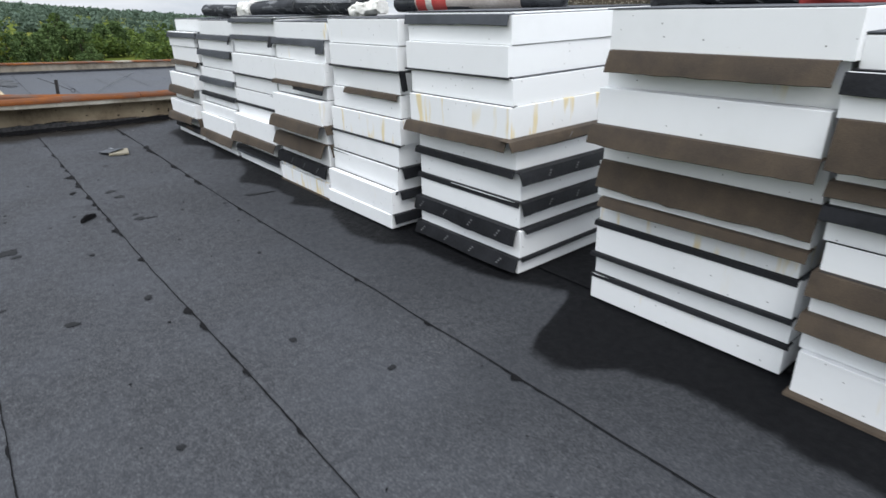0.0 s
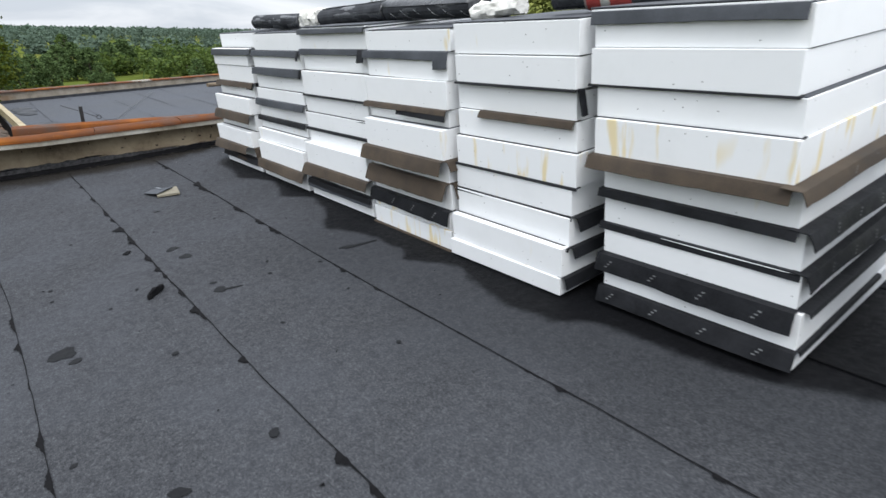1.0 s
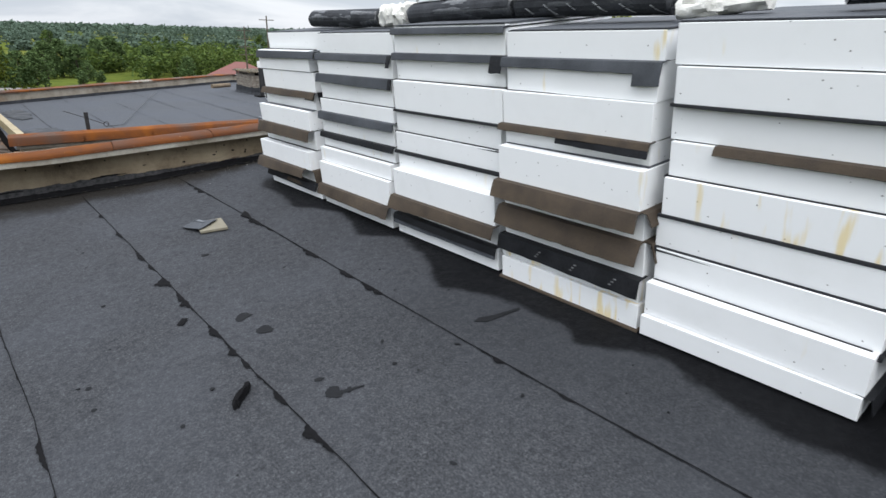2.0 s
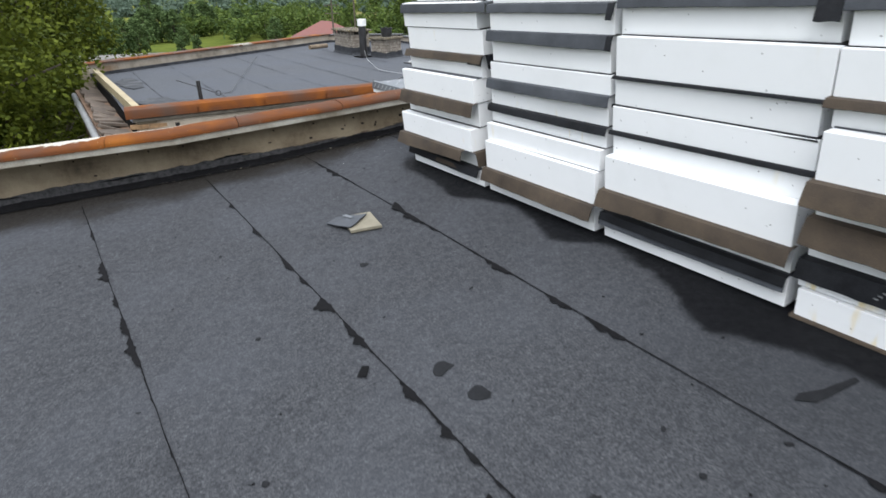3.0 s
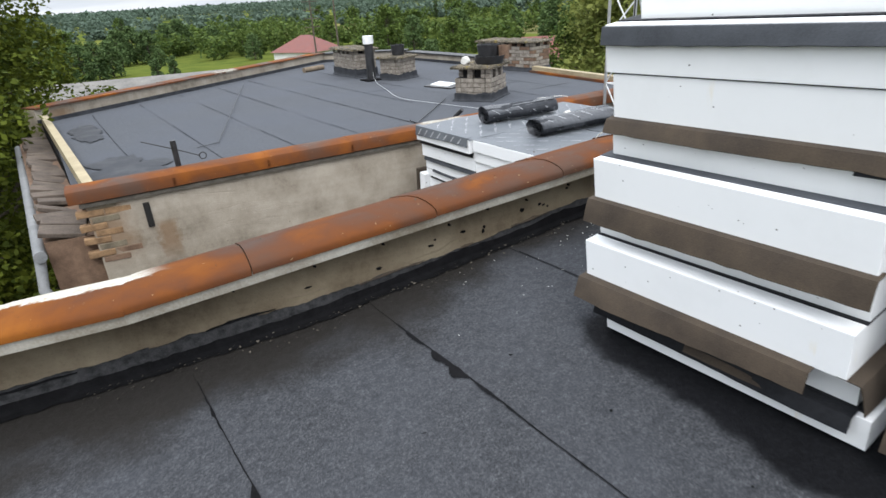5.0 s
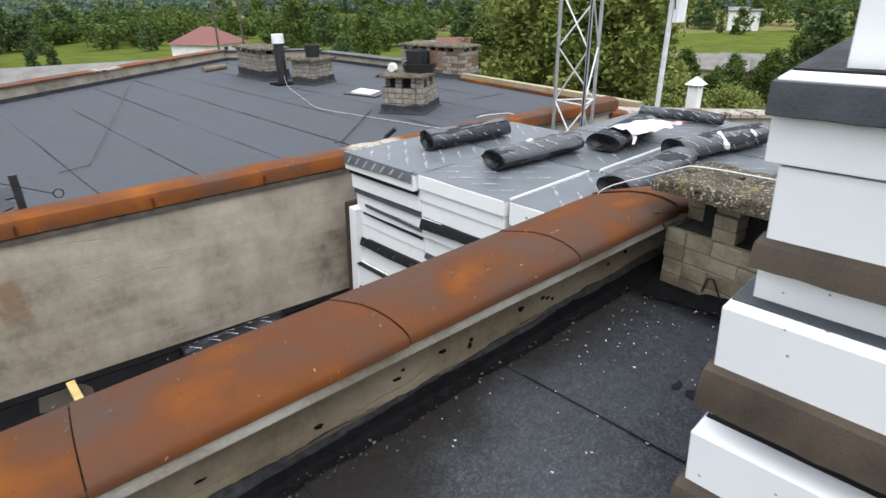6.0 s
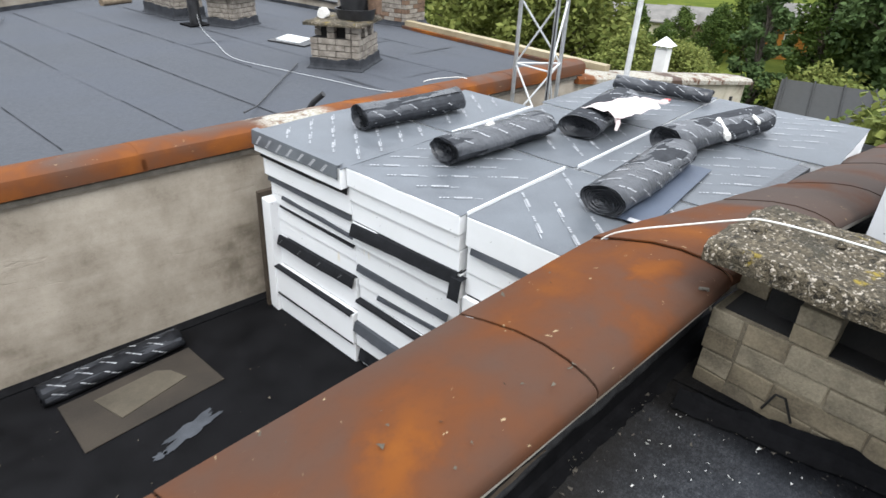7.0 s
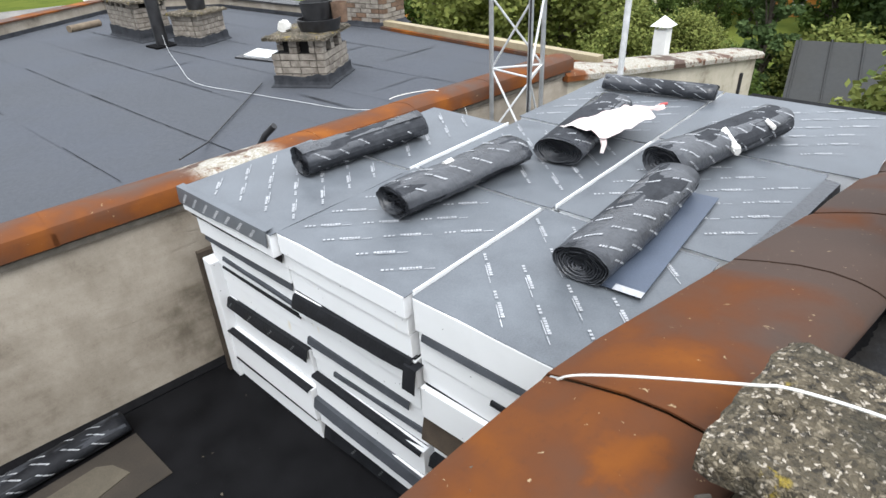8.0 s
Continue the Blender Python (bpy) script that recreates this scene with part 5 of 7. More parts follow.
def wrap(name, a, b, r, mat, label, seed, cat="plastic wrap"):
    """A crumpled sleeve of film or paper."""
    a, b = Vector(a), Vector(b)
    d = (b - a).normalized()
    side = Vector((0, 0, 1)).cross(d).normalized()
    bm = bmesh.new()
    rows = []
    n, s = 16, 20
    for k in range(n + 1):
        row = []
        for i in range(s):
            th = 2 * math.pi * i / s
            q = r * (0.85 + 0.35 * noise.noise(Vector((math.cos(th) * 2, math.sin(th) * 2, k * 0.45 + seed * 5))) + 0.15 * noise1(i * 1.7 + k, seed))
            p = a + (b - a) * k / n + side * q * math.cos(th) * 1.1 + Vector((0, 0, max(q * math.sin(th), -r * 0.8) + r * 0.8))
            row.append(bm.verts.new(p))
        rows.append(row)
    for p, q in zip(rows, rows[1:]):
        for i in range(s):
            bm.faces.new((p[i], p[(i + 1) % s], q[(i + 1) % s], q[i]))
    bm.faces.new(rows[0][::-1])
    bm.faces.new(rows[-1])
    bmesh.ops.recalc_face_normals(bm, faces=bm.faces)
    return tagged(part(name, bm, mat, smooth=True), label, cat)


wrap("paper_wrap", (2.66, 7.64, top_z(2.66, 1.51)), (2.68, 7.32, top_z(2.68, 1.515)), 0.1, PAPER, "white paper wrapper round a felt roll", 1)
wrap("plastic_wrap", (2.6, 5.12, top_z(2.6, 1.56)), (2.62, 4.72, top_z(2.62, 1.6)), 0.062, PAPER, "crumpled whitish plastic wrap on a stack", 2)
tube_roll = felt_roll("felt_roll", (2.58, 4.42, top_z(2.58, 1.615)), (3.08, 3.30, top_z(3.08, 1.64, 2.36)), 0.105, "felt roll in a red-banded paper sleeve on the stacks", seed=4, marks=False)


def band(roll, a, b, f0, f1, r, mat, name, label):
    a, b = Vector(a), Vector(b)
    p, q = a + (b - a) * f0, a + (b - a) * f1
    bm = tube([p + Vector((0, 0, r * 0.72)), q + Vector((0, 0, r * 0.72))], r, 24)
    for v in bm.verts:
        c = a.z + (b.z - a.z) * (f0 + f1) / 2 + r * 0.72
        v.co.z = c + (v.co.z - c) * 0.84
    part(name, bm, mat, roll, label, smooth=True)


RA, RB = (2.58, 4.42, top_z(2.58, 1.615)), (3.08, 3.30, top_z(3.08, 1.64, 2.36))
band(tube_roll, RA, RB, 0.14, 0.78, 0.112, SLEEVE, "paper_sleeve", "grey-beige paper sleeve")
band(tube_roll, RA, RB, 0.15, 0.21, 0.1145, RED, "red_band", "red printed band")
band(tube_roll, RA, RB, 0.21, 0.25, 0.1145, PAPER, "white_band", "white printed band")
band(tube_roll, RA, RB, 0.25, 0.34, 0.1145, RED, "red_band", "red printed band")
wrap("paper_wrap", (3.02, 3.52, top_z(3.0, 1.66, 2.36)), (3.08, 3.4, top_z(3.08, 1.66, 2.36)), 0.125, PAPER, "torn white and red paper on a felt roll", 5)
felt_roll("felt_roll", (2.86, 2.22, top_z(2.86, 1.69, 2.46)), (2.9, 1.2, top_z(2.9, 1.69, 2.46)), 0.1, "black felt roll on a stack", seed=6)
wrap("paper_wrap", (2.78, 1.75, top_z(2.78, 1.685, 2.46)), (2.8, 1.2, top_z(2.8, 1.685, 2.46)), 0.05, RED, "torn red and white paper wrapper on a stack", 7)

# ---- brick chimneys ----
BRK = {}


def brick_piece(l, h, d, mat, worn=0):
    """A brick; worn: one of three chipped shapes with rounded arrises."""
    key = (round(l, 3), round(h, 3), round(d, 3), mat.name, worn)
    if key not in BRK:
        bm = box(-l / 2, l / 2, -d / 2, d / 2, -h / 2, h / 2, 0.005 if worn else 0.004)
        if worn:
            for v in bm.verts:
                q = noise.noise(v.co * 17.0 + Vector((worn * 5.0, l * 40, 0)))
                v.co -= Vector((v.co.x / l, v.co.y / d * 0.4, v.co.z / h)) * 0.007 * (q + 0.25)
        me = mesh_of(bm, "brick")
        me.materials.append(mat)
        BRK[key] = me
    return BRK[key]


def collar_mesh(hx, hy, below, top, seed):
    """An upturned felt collar with an uneven upper edge and a skirt at its foot."""
    bm = bmesh.new()
    ring = []
    n = 14
    for (ax, ay), (bx, by) in (((-hx, -hy), (hx, -hy)), ((hx, -hy), (hx, hy)), ((hx, hy), (-hx, hy)), ((-hx, hy), (-hx, -hy))):
        ring += [(ax + (bx - ax) * k / n, ay + (by - ay) * k / n) for k in range(n)]
    rows = []
    for s, z in ((1.0, -below), (1.10, 0.012), (1.03, 0.035), (1.004, 0.07), (1.0, 1.0), (0.95, 1.0)):
        row = []
        for x, y in ring:
            zz = top * (1 + 0.22 * noise1(x * 6 + y * 4, seed) + 0.12 * noise1(x * 23 + y * 19, seed + 3)) if z == 1.0 else z
            w = s + 0.012 * noise1(x * 9 + y * 7 + s * 30, seed) * (0.07 < z + 0.06 < 0.9)
            row.append(bm.verts.new((x * w, y * w, zz)))
        rows.append(row)
    for p, q in zip(rows, rows[1:]):
        for k in range(len(ring)):
            j = (k + 1) % len(ring)
            bm.faces.new((p[k], p[j], q[j], q[k]))
    bmesh.ops.recalc_face_normals(bm, faces=bm.faces)
    return bm


def chimney(name, label, m, lx, ly, courses, bl, bh, mats, slab_over, slab_t, slab_mat, open_rows=0, below=0.3, dark_foot=0.0, seed=1, group="", gap_w=0.010, mort=MORTAR, pier=0.0, hole=0.0, open_h=0.0, proud=0.012, rough=False, lap=0.0):
    """A brick chimney stump: mortar core, bricks in bond round it, flue openings under a concrete slab. Its origin is the foot's centre."""
    rng = random.Random(seed)
    ob = thing(name, label, "chimney", group, m)
    solid = courses - open_rows
    open_h, pier, hole = open_h or bh, pier or bl * 0.45, hole or bl * 0.6
    H = solid * bh + open_rows * open_h
    part("core", box(-lx / 2 + proud, lx / 2 - proud, -ly / 2 + proud, ly / 2 - proud, -below, solid * bh), mort, ob, "grey mortar joints")
    if open_rows:
        # near-black core and bed: the openings' shade put into their colour
        part("flue", box(-lx / 2 + 0.11, lx / 2 - 0.11, -ly / 2 + 0.11, ly / 2 - 0.11, solid * bh, H), NEAR_BLACK, ob, "dark flue core")
        part("soot_bed", box(-lx / 2 + 0.025, lx / 2 - 0.025, -ly / 2 + 0.025, ly / 2 - 0.025, solid * bh - 0.01, solid * bh + 0.003), NEAR_BLACK, ob, "dark bed in the flue openings, shade in its colour")
    d = 0.10
    for c in range(courses):
        hc = bh if c < solid else open_h
        z = (c + 0.5) * bh if c < solid else solid * bh + (c - solid + 0.5) * open_h
        for side in range(4):
            L = lx if side % 2 == 0 else ly
            off = (lx, ly)[1 - side % 2] / 2 - d / 2
            L2 = L if side % 2 == 0 else L - 2 * d - 0.01
            rot = side * 90
            u = -L2 / 2
            first = True
            while u < L2 / 2 - 0.02:
                if c >= solid and first and side % 2:
                    u, first = u + hole * 0.85, False
                    continue
                if c < solid:
                    w = bl * (0.5 if first and c % 2 else 1.0)
                    w = min(w, L2 / 2 - u)
                    if L2 / 2 - (u + w) < 0.06:
                        w = L2 / 2 - u
                    gap = 0.0
                else:
                    w, gap = pier, hole
                    if L2 / 2 - (u + w) < hole * 0.85:
                        gap = max(0.0, L2 / 2 - u - 2 * w)
                    w = min(w, L2 / 2 - u)
                    if w < 0.04:
                        break
                first = False
                mt = rng.choice(mats)
                p = pose(0, 0, 0, 0, 0, rot) @ pose(u + w / 2, -off + rng.uniform(-0.006, 0.004), z + rng.uniform(-0.002, 0.002), rng.uniform(-1, 1), rng.uniform(-0.9, 0.9), rng.uniform(-1.3, 1.3))
                part("brick", brick_piece(w - gap_w, hc - gap_w, d, mt, rng.randrange(1, 4) if rough else 0), mt, ob, m=p)
                u += w + gap
    if dark_foot:
        o = 0.016
        part("felt_collar", collar_mesh(lx / 2 + o, ly / 2 + o, below, dark_foot, seed), FELT_OLD, ob, "dark grey felt collar round the foot")
    bm = bmesh.new()
    nx, ny = 26, 26
    sx, sy = lx / 2 + slab_over, ly / 2 + slab_over
    grid = {}
    for top in (0, 1):
        for i in range(nx + 1):
            for j in range(ny + 1):
                x, y = -sx - lap + (2 * sx + lap) * i / nx, -sy + 2 * sy * j / ny
                ex = 0.016 * noise1(x * 9 + y * 5, seed + 2) + 0.012 * noise1(x * 31 + y * 27, seed + 6)
                fx, fy = (ex if i in (0, nx) else 0), (ex if j in (0, ny) else 0)
                zz = H + (slab_t + 0.016 * noise.noise(Vector((x * 6, y * 6, seed))) + 0.010 * noise.noise(Vector((x * 21, y * 21, seed))) - (0.022 if i in (0, nx) or j in (0, ny) else 0) if top else 0)
                grid[top, i, j] = bm.verts.new((x + fx, y + fy, zz))
    for top in (0, 1):
        for i in range(nx):
            for j in range(ny):
                bm.faces.new((grid[top, i, j], grid[top, i + 1, j], grid[top, i + 1, j + 1], grid[top, i, j + 1]))
    for i in range(nx):
        for j in (0, ny):
            bm.faces.new((grid[0, i, j], grid[0, i + 1, j], grid[1, i + 1, j], grid[1, i, j]))
    for j in range(ny):
        for i in (0, nx):
            bm.faces.new((grid[0, i, j], grid[0, i, j + 1], grid[1, i, j + 1], grid[1, i, j]))
    bmesh.ops.recalc_face_normals(bm, faces=bm.faces)
    part("slab", bm, slab_mat, ob, "mossy concrete cover slab", smooth=True)
    return ob


# beside the parapet: origin at the foot
CH = (3.5755, 9.439)
near_chimney = chimney("brick_chimney", "low pale brick chimney with flue openings and mossy slab", Matrix.Translation((CH[0], CH[1], roof_z(3.43, 9.5) - 0.02)) @ pose(0, 0, 0, 0, 0, -6),
                       0.27, 1.02, 7, 0.255, 0.0775, [BRICK_NEAR, BRICK_NEAR, BRICK_PALE], 0.05, 0.062, SLAB, open_rows=3, below=0.25, seed=4, gap_w=0.004, mort=MORTAR_PALE, pier=0.11, hole=0.13, open_h=0.0657, proud=0.005, rough=True, lap=0.05)
part("iron_hook", tube([(-0.14, 0.515, 0.30), (-0.165, 0.525, 0.345), (-0.175, 0.53, 0.385), (-0.20, 0.545, 0.39)], 0.0055, 6), MORTAR, near_chimney, "bent rusty hook", smooth=True)
part("iron_bracket", tube([(-0.138, 0.285, 0.055), (-0.150, 0.262, 0.135), (-0.150, 0.235, 0.138), (-0.140, 0.200, 0.060)], 0.004, 6), NEAR_BLACK, near_chimney, "black iron staple", smooth=True)
rng = random.Random(61)
for k in range(16):
    bm = bmesh.new()
    bmesh.ops.create_icosphere(bm, subdivisions=2, radius=1.0)
    r = rng.uniform(0.010, 0.028)
    for v in bm.verts:
        q = 1 + 0.7 * noise.noise(v.co * 2.1 + Vector((k * 3.0, 0, 0)))
        v.co = Vector((v.co.x * r * q * 1.4, v.co.y * r * q, v.co.z * r * q * 0.55))
    edge = rng.random() < 0.6
    px, py = (-0.235 if edge else rng.uniform(-0.21, 0.16)), rng.uniform(-0.5, 0.53)
    part("moss_clump", bm, SLAB, near_chimney, "clump of dark moss" if k == 0 else "", Matrix.Translation((px + rng.uniform(0, 0.03), py, 0.507 + 0.062 + (-0.012 if edge else 0.004))), smooth=True)
# felt turned up at its foot
bm = bmesh.new()
rows = []
for k in range(64):
    y = 8.92 + k * 0.0165
    xf = 3.44 - 0.105 * (y - 9.42) - 0.0
    row = []
    for off, hh in ((-0.055 + 0.02 * noise1(y * 5, 3) + 0.008 * noise1(y * 23, 3), 0.0098), (-0.03, 0.014), (-0.010, 0.035 + 0.015 * noise1(y * 9, 1)), (0.002, 0.078 - 0.045 * max(0.0, y - 9.3) + 0.016 * noise1(y * 9, 1) + 0.010 * noise1(y * 31, 1))):
        x = xf + off
        row.append(bm.verts.new((x, y, roof_z(x, y) + hh)))
    rows.append(row)
for a, b in zip(rows, rows[1:]):
    for k in range(3):
        bm.faces.new((a[k], b[k], b[k + 1], a[k + 1]))
bmesh.ops.recalc_face_normals(bm, faces=bm.faces)
tagged(part("chimney_upstand", bm, BITUMEN), "black bitumen felt turned up at the chimney foot", "felt upstand", "", "structure")
# felt tab and tar marks by the chimney
def on_mesh(points, lift, name, mat, parent, label=""):
    bm = bmesh.new()
    bm.faces.new([bm.verts.new(on_roof(u, v, lift)) for u, v in points])
    r = bmesh.ops.extrude_face_region(bm, geom=list(bm.faces))
    for e in r["geom"]:
        if isinstance(e, bmesh.types.BMVert):
            e.co.z += 0.0015
    bmesh.ops.recalc_face_normals(bm, faces=bm.faces)
    return part(name, bm, mat, parent, label)


on_mesh([(3.062, 9.437), (3.191, 9.437), (3.179, 9.273), (3.066, 9.242)], 0.008, "felt_patch", FELT_BLACK, roof_deck, "small black felt patch")
on_mesh([(3.237, 9.448), (3.37, 9.449), (3.362, 9.417), (3.228, 9.42)], 0.008, "felt_patch", BITUMEN, roof_deck)
SPOTS = [(2.856, 9.525, 0.03), (2.848, 9.458, 0.035), (2.889, 9.382, 0.02), (3.018, 9.483, 0.02), (0.905, 6.306, 0.045), (0.88, 6.54, 0.05), (0.90, 5.545, 0.05), (0.899, 5.681, 0.025), (0.96, 5.51, 0.02), (1.05, 7.66, 0.03), (0.315, 7.326, 0.014),
         (0.01, 5.41, 0.065), (0.05, 5.28, 0.03), (0.583, 4.018, 0.03), (0.19, 3.96, 0.042), (-0.084, 4.398, 0.018), (1.013, 3.023, 0.022), (1.337, 4.21, 0.014), (0.46, 4.965, 0.018), (1.226, 5.535, 0.012), (1.297, 5.741, 0.012),
         (1.549, 5.445, 0.014), (1.474, 4.938, 0.012), (0.068, 6.411, 0.016), (0.052, 6.207, 0.012), (0.314, 5.8, 0.012), (0.503, 5.975, 0.012), (0.396, 8.451, 0.012), (1.0, 4.847, 0.014), (-0.6, 6.3, 0.05), (-0.75, 6.1, 0.03), (0.35, 2.6, 0.02), (1.25, 2.5, 0.02)]
for k, (u, v, r) in enumerate(SPOTS):
    n, t0 = 11, k * 1.3
    st = 0.5 + 0.5 * abs(math.sin(k * 2.7))
    pts = []
    for i in range(n):
        t = 2 * math.pi * i / n
        q = r * (1 + 0.5 * noise1(i * 0.8, k))
        a, b = q * math.cos(t), q * math.sin(t) * st
        pts.append((u + a * math.cos(t0) - b * math.sin(t0), v + a * math.sin(t0) + b * math.cos(t0)))
    on_mesh(pts, 0.007, "tar_spot", TAR_THIN, roof_deck)
on_mesh([(1.755, 5.545), (1.80, 5.49), (2.02, 5.455), (2.03, 5.475), (1.88, 5.515), (1.80, 5.555)], 0.008, "felt_patch", TAR_THIN, roof_deck)
on_mesh([(0.905, 5.515), (1.02, 5.485), (1.03, 5.492), (0.92, 5.535)], 0.008, "tar_spot", TAR_THIN, roof_deck)
on_mesh([(0.57, 6.73), (0.60, 6.70), (0.645, 6.76), (0.62, 6.785)], 0.008, "felt_chip", BITUMEN, roof_deck, "small torn black felt chip")
on_mesh([(1.58, 8.30), (1.66, 8.40), (1.66, 8.33), (1.61, 8.10), (1.60, 8.22)], 0.011, "tar_spot", BITUMEN, roof_deck)

# dark crumbs of felt and bitumen strewn over the roof
rng = random.Random(83)
vs, fs = [], []
for k in range(260):
    c = on_roof(rng.uniform(-1.3, 2.0), rng.uniform(1.0, 9.4), 0.010)
    r = rng.choice((0.003, 0.004, 0.005, 0.007, 0.010))
    n0 = len(vs)
    vs += [c + Vector((rng.uniform(-1, 1) * r * 1.6, rng.uniform(-1, 1) * r, rng.uniform(-0.3, 0.5) * r)) for _ in range(4)]
    fs += [(n0, n0 + 1, n0 + 2), (n0, n0 + 2, n0 + 3), (n0, n0 + 3, n0 + 1), (n0 + 1, n0 + 3, n0 + 2)]
tagged(part("felt_crumbs", raw_mesh("felt_crumbs", vs, fs), BITUMEN), "dark crumbs of felt strewn over the roof", "debris", "", "stuff")

# white plaster chips by the parapet corner
rng = random.Random(17)
vs, fs = [], []
for k in range(85):
    u = 3.35 - abs(rng.gauss(0, 0.55))
    v = 10.0 - 0.11 * (u - 2.9) - abs(rng.gauss(0.1, 0.3))
    if u < 1.6 or v < 8.9:
        continue
    c = on_roof(u, v, 0.012)
    r = rng.uniform(0.003, 0.008)
    n0 = len(vs)
    vs += [c + Vector((rng.uniform(-1, 1) * r, rng.uniform(-1, 1) * r, rng.uniform(-0.3, 0.6) * r)) for _ in range(4)]
    fs += [(n0, n0 + 1, n0 + 2), (n0, n0 + 2, n0 + 3), (n0, n0 + 3, n0 + 1), (n0 + 1, n0 + 3, n0 + 2)]
tagged(part("plaster_chips", raw_mesh("plaster_chips", vs, fs), PAPER), "white plaster chips scattered on the felt roof", "debris", "", "stuff")
# dark grit and crumbs along the wall foot
vs, fs = [], []
for k in range(420):
    x = rng.uniform(0.2, 3.35) if k < 330 else 3.4
    s = -abs(rng.gauss(0, 0.07)) - 0.005
    if k < 330:
        f = Vector((x, lip_y(x), 0)) + line_across(x) * (s + 0.02 + setback(x))
    else:
        y = rng.uniform(8.9, 9.85)
        f = Vector((3.40 - 0.105 * (y - 9.42) + s, y, 0))
    c = Vector((f.x, f.y, roof_z(f.x, f.y) + 0.013))
    r = rng.choice((0.003, 0.004, 0.006, 0.010))
    n0 = len(vs)
    vs += [c + Vector((rng.uniform(-1, 1) * r, rng.uniform(-1, 1) * r, rng.uniform(-0.3, 0.6) * r)) for _ in range(4)]
    fs += [(n0, n0 + 1, n0 + 2), (n0, n0 + 2, n0 + 3), (n0, n0 + 3, n0 + 1), (n0 + 1, n0 + 3, n0 + 2)]
tagged(part("grit", raw_mesh("grit", vs, fs), MORTAR), "dark grit and crumbs along the wall foot", "debris", "", "stuff")
vs, fs = [], []
for k in range(44):
    x = rng.uniform(0.6, 3.3)
    s = rng.uniform(0.03, 0.45)
    c = Vector((x, lip_y(x), lip_z(x))) + line_across(x) * s + Vector((0, 0, 0.04 if s < 0.3 else 0.01))
    r = rng.uniform(0.004, 0.011)
    n0 = len(vs)
    vs += [c + Vector((rng.uniform(-1, 1) * r, rng.uniform(-1, 1) * r, rng.uniform(-0.3, 0.6) * r)) for _ in range(4)]
    fs += [(n0, n0 + 1, n0 + 2), (n0, n0 + 2, n0 + 3), (n0, n0 + 3, n0 + 1), (n0 + 1, n0 + 3, n0 + 2)]
tagged(part("cap_chips", raw_mesh("cap_chips", vs, fs), CARD_PALE), "small plaster chips on the rusty cap", "debris", "", "stuff")

# offcut of foam with a folded piece of felt
off = thing("insulation_offcut", "tan foam offcut with a folded grey felt piece", "insulation offcut", m=ROOF_ROT @ Matrix.Translation((1.29, 8.22, 0.012)))
part("foam", prism([(0.134, 0.105), (-0.06, 0.18), (-0.107, -0.097), (0.087, -0.171)], 0.0, 0.018), FOAM, off, "tan foam piece")
bm = bmesh.new()
rim = [(-0.17, 0.179, 0.006), (-0.125, 0.19, 0.012), (-0.085, 0.195, 0.02), (0.0, 0.135, 0.026), (0.091, 0.064, 0.030), (0.02, 0.0, 0.040), (-0.045, -0.047, 0.036), (-0.097, -0.064, 0.030), (-0.14, 0.05, 0.020)]
hub = bm.verts.new((-0.045, 0.075, 0.044))
ring = [bm.verts.new(p) for p in rim]
for k in range(len(ring)):
    bm.faces.new((hub, ring[k], ring[(k + 1) % len(ring)]))
bmesh.ops.recalc_face_normals(bm, faces=bm.faces)
bmesh.ops.solidify(bm, geom=list(bm.faces), thickness=0.006)
part("felt_fold", bm, FELT_GREY, off, "folded grey felt")
part("tape", prism([(-0.065, 0.13), (-0.035, 0.115), (-0.02, 0.03), (-0.045, 0.035)], 0.046, 0.0485), FELT_TOP, off, "pale strip of tape")
# black rubber lump on the felt
lump = bmesh.new()
bmesh.ops.create_icosphere(lump, subdivisions=3, radius=1.0)
for v in lump.verts:
    q = 1 + 0.45 * noise.noise(v.co * 1.7)
    v.co = Vector((v.co.x * 0.020 * q + 0.012 * math.sin(v.co.y * 2.2), v.co.y * 0.085 * q, max(v.co.z, -0.25) * 0.034 * q))
tagged(part("bitumen_lump", lump, BITUMEN, m=ROOF_ROT @ Matrix.Translation((0.585, 5.815, 0.014)) @ pose(0, 0, 0, 0, 0, -33), smooth=True), "black lump of bitumen stuck on the felt", "bitumen lump")

# white cable over the cap and the chimney slab
cab = [(3.60, 10.44, 0.44), (3.588, 10.38, 0.515), (3.59, 10.28, 0.575), (3.60, 10.15, 0.635), (3.605, 9.985, 0.712), (3.618, 9.93, 0.727), (3.642, 9.80, 0.728), (3.652, 9.62, 0.728), (3.67, 9.3, 0.728), (3.69, 8.93, 0.725), (3.90, 8.68, 0.5), (4.5, 8.4, 0.15), (5.6, 8.2, 0.04)]
def smooth_path(pts, n=6):
    out = []
    P = [Vector(p) for p in pts]
    for i in range(len(P) - 1):
        p0, p1, p2, p3 = P[max(i - 1, 0)], P[i], P[i + 1], P[min(i + 2, len(P) - 1)]
        for k in range(n):
            t = k / n
            out.append(0.5 * (2 * p1 + (p2 - p0) * t + (2 * p0 - 5 * p1 + 4 * p2 - p3) * t * t + (3 * p1 - p0 - 3 * p2 + p3) * t ** 3))
    return out + [P[-1]]


tagged(part("cable", tube(smooth_path(cab), 0.0032, 6), CABLE, smooth=True), "thin white cable laid over the chimney slab", "cable")

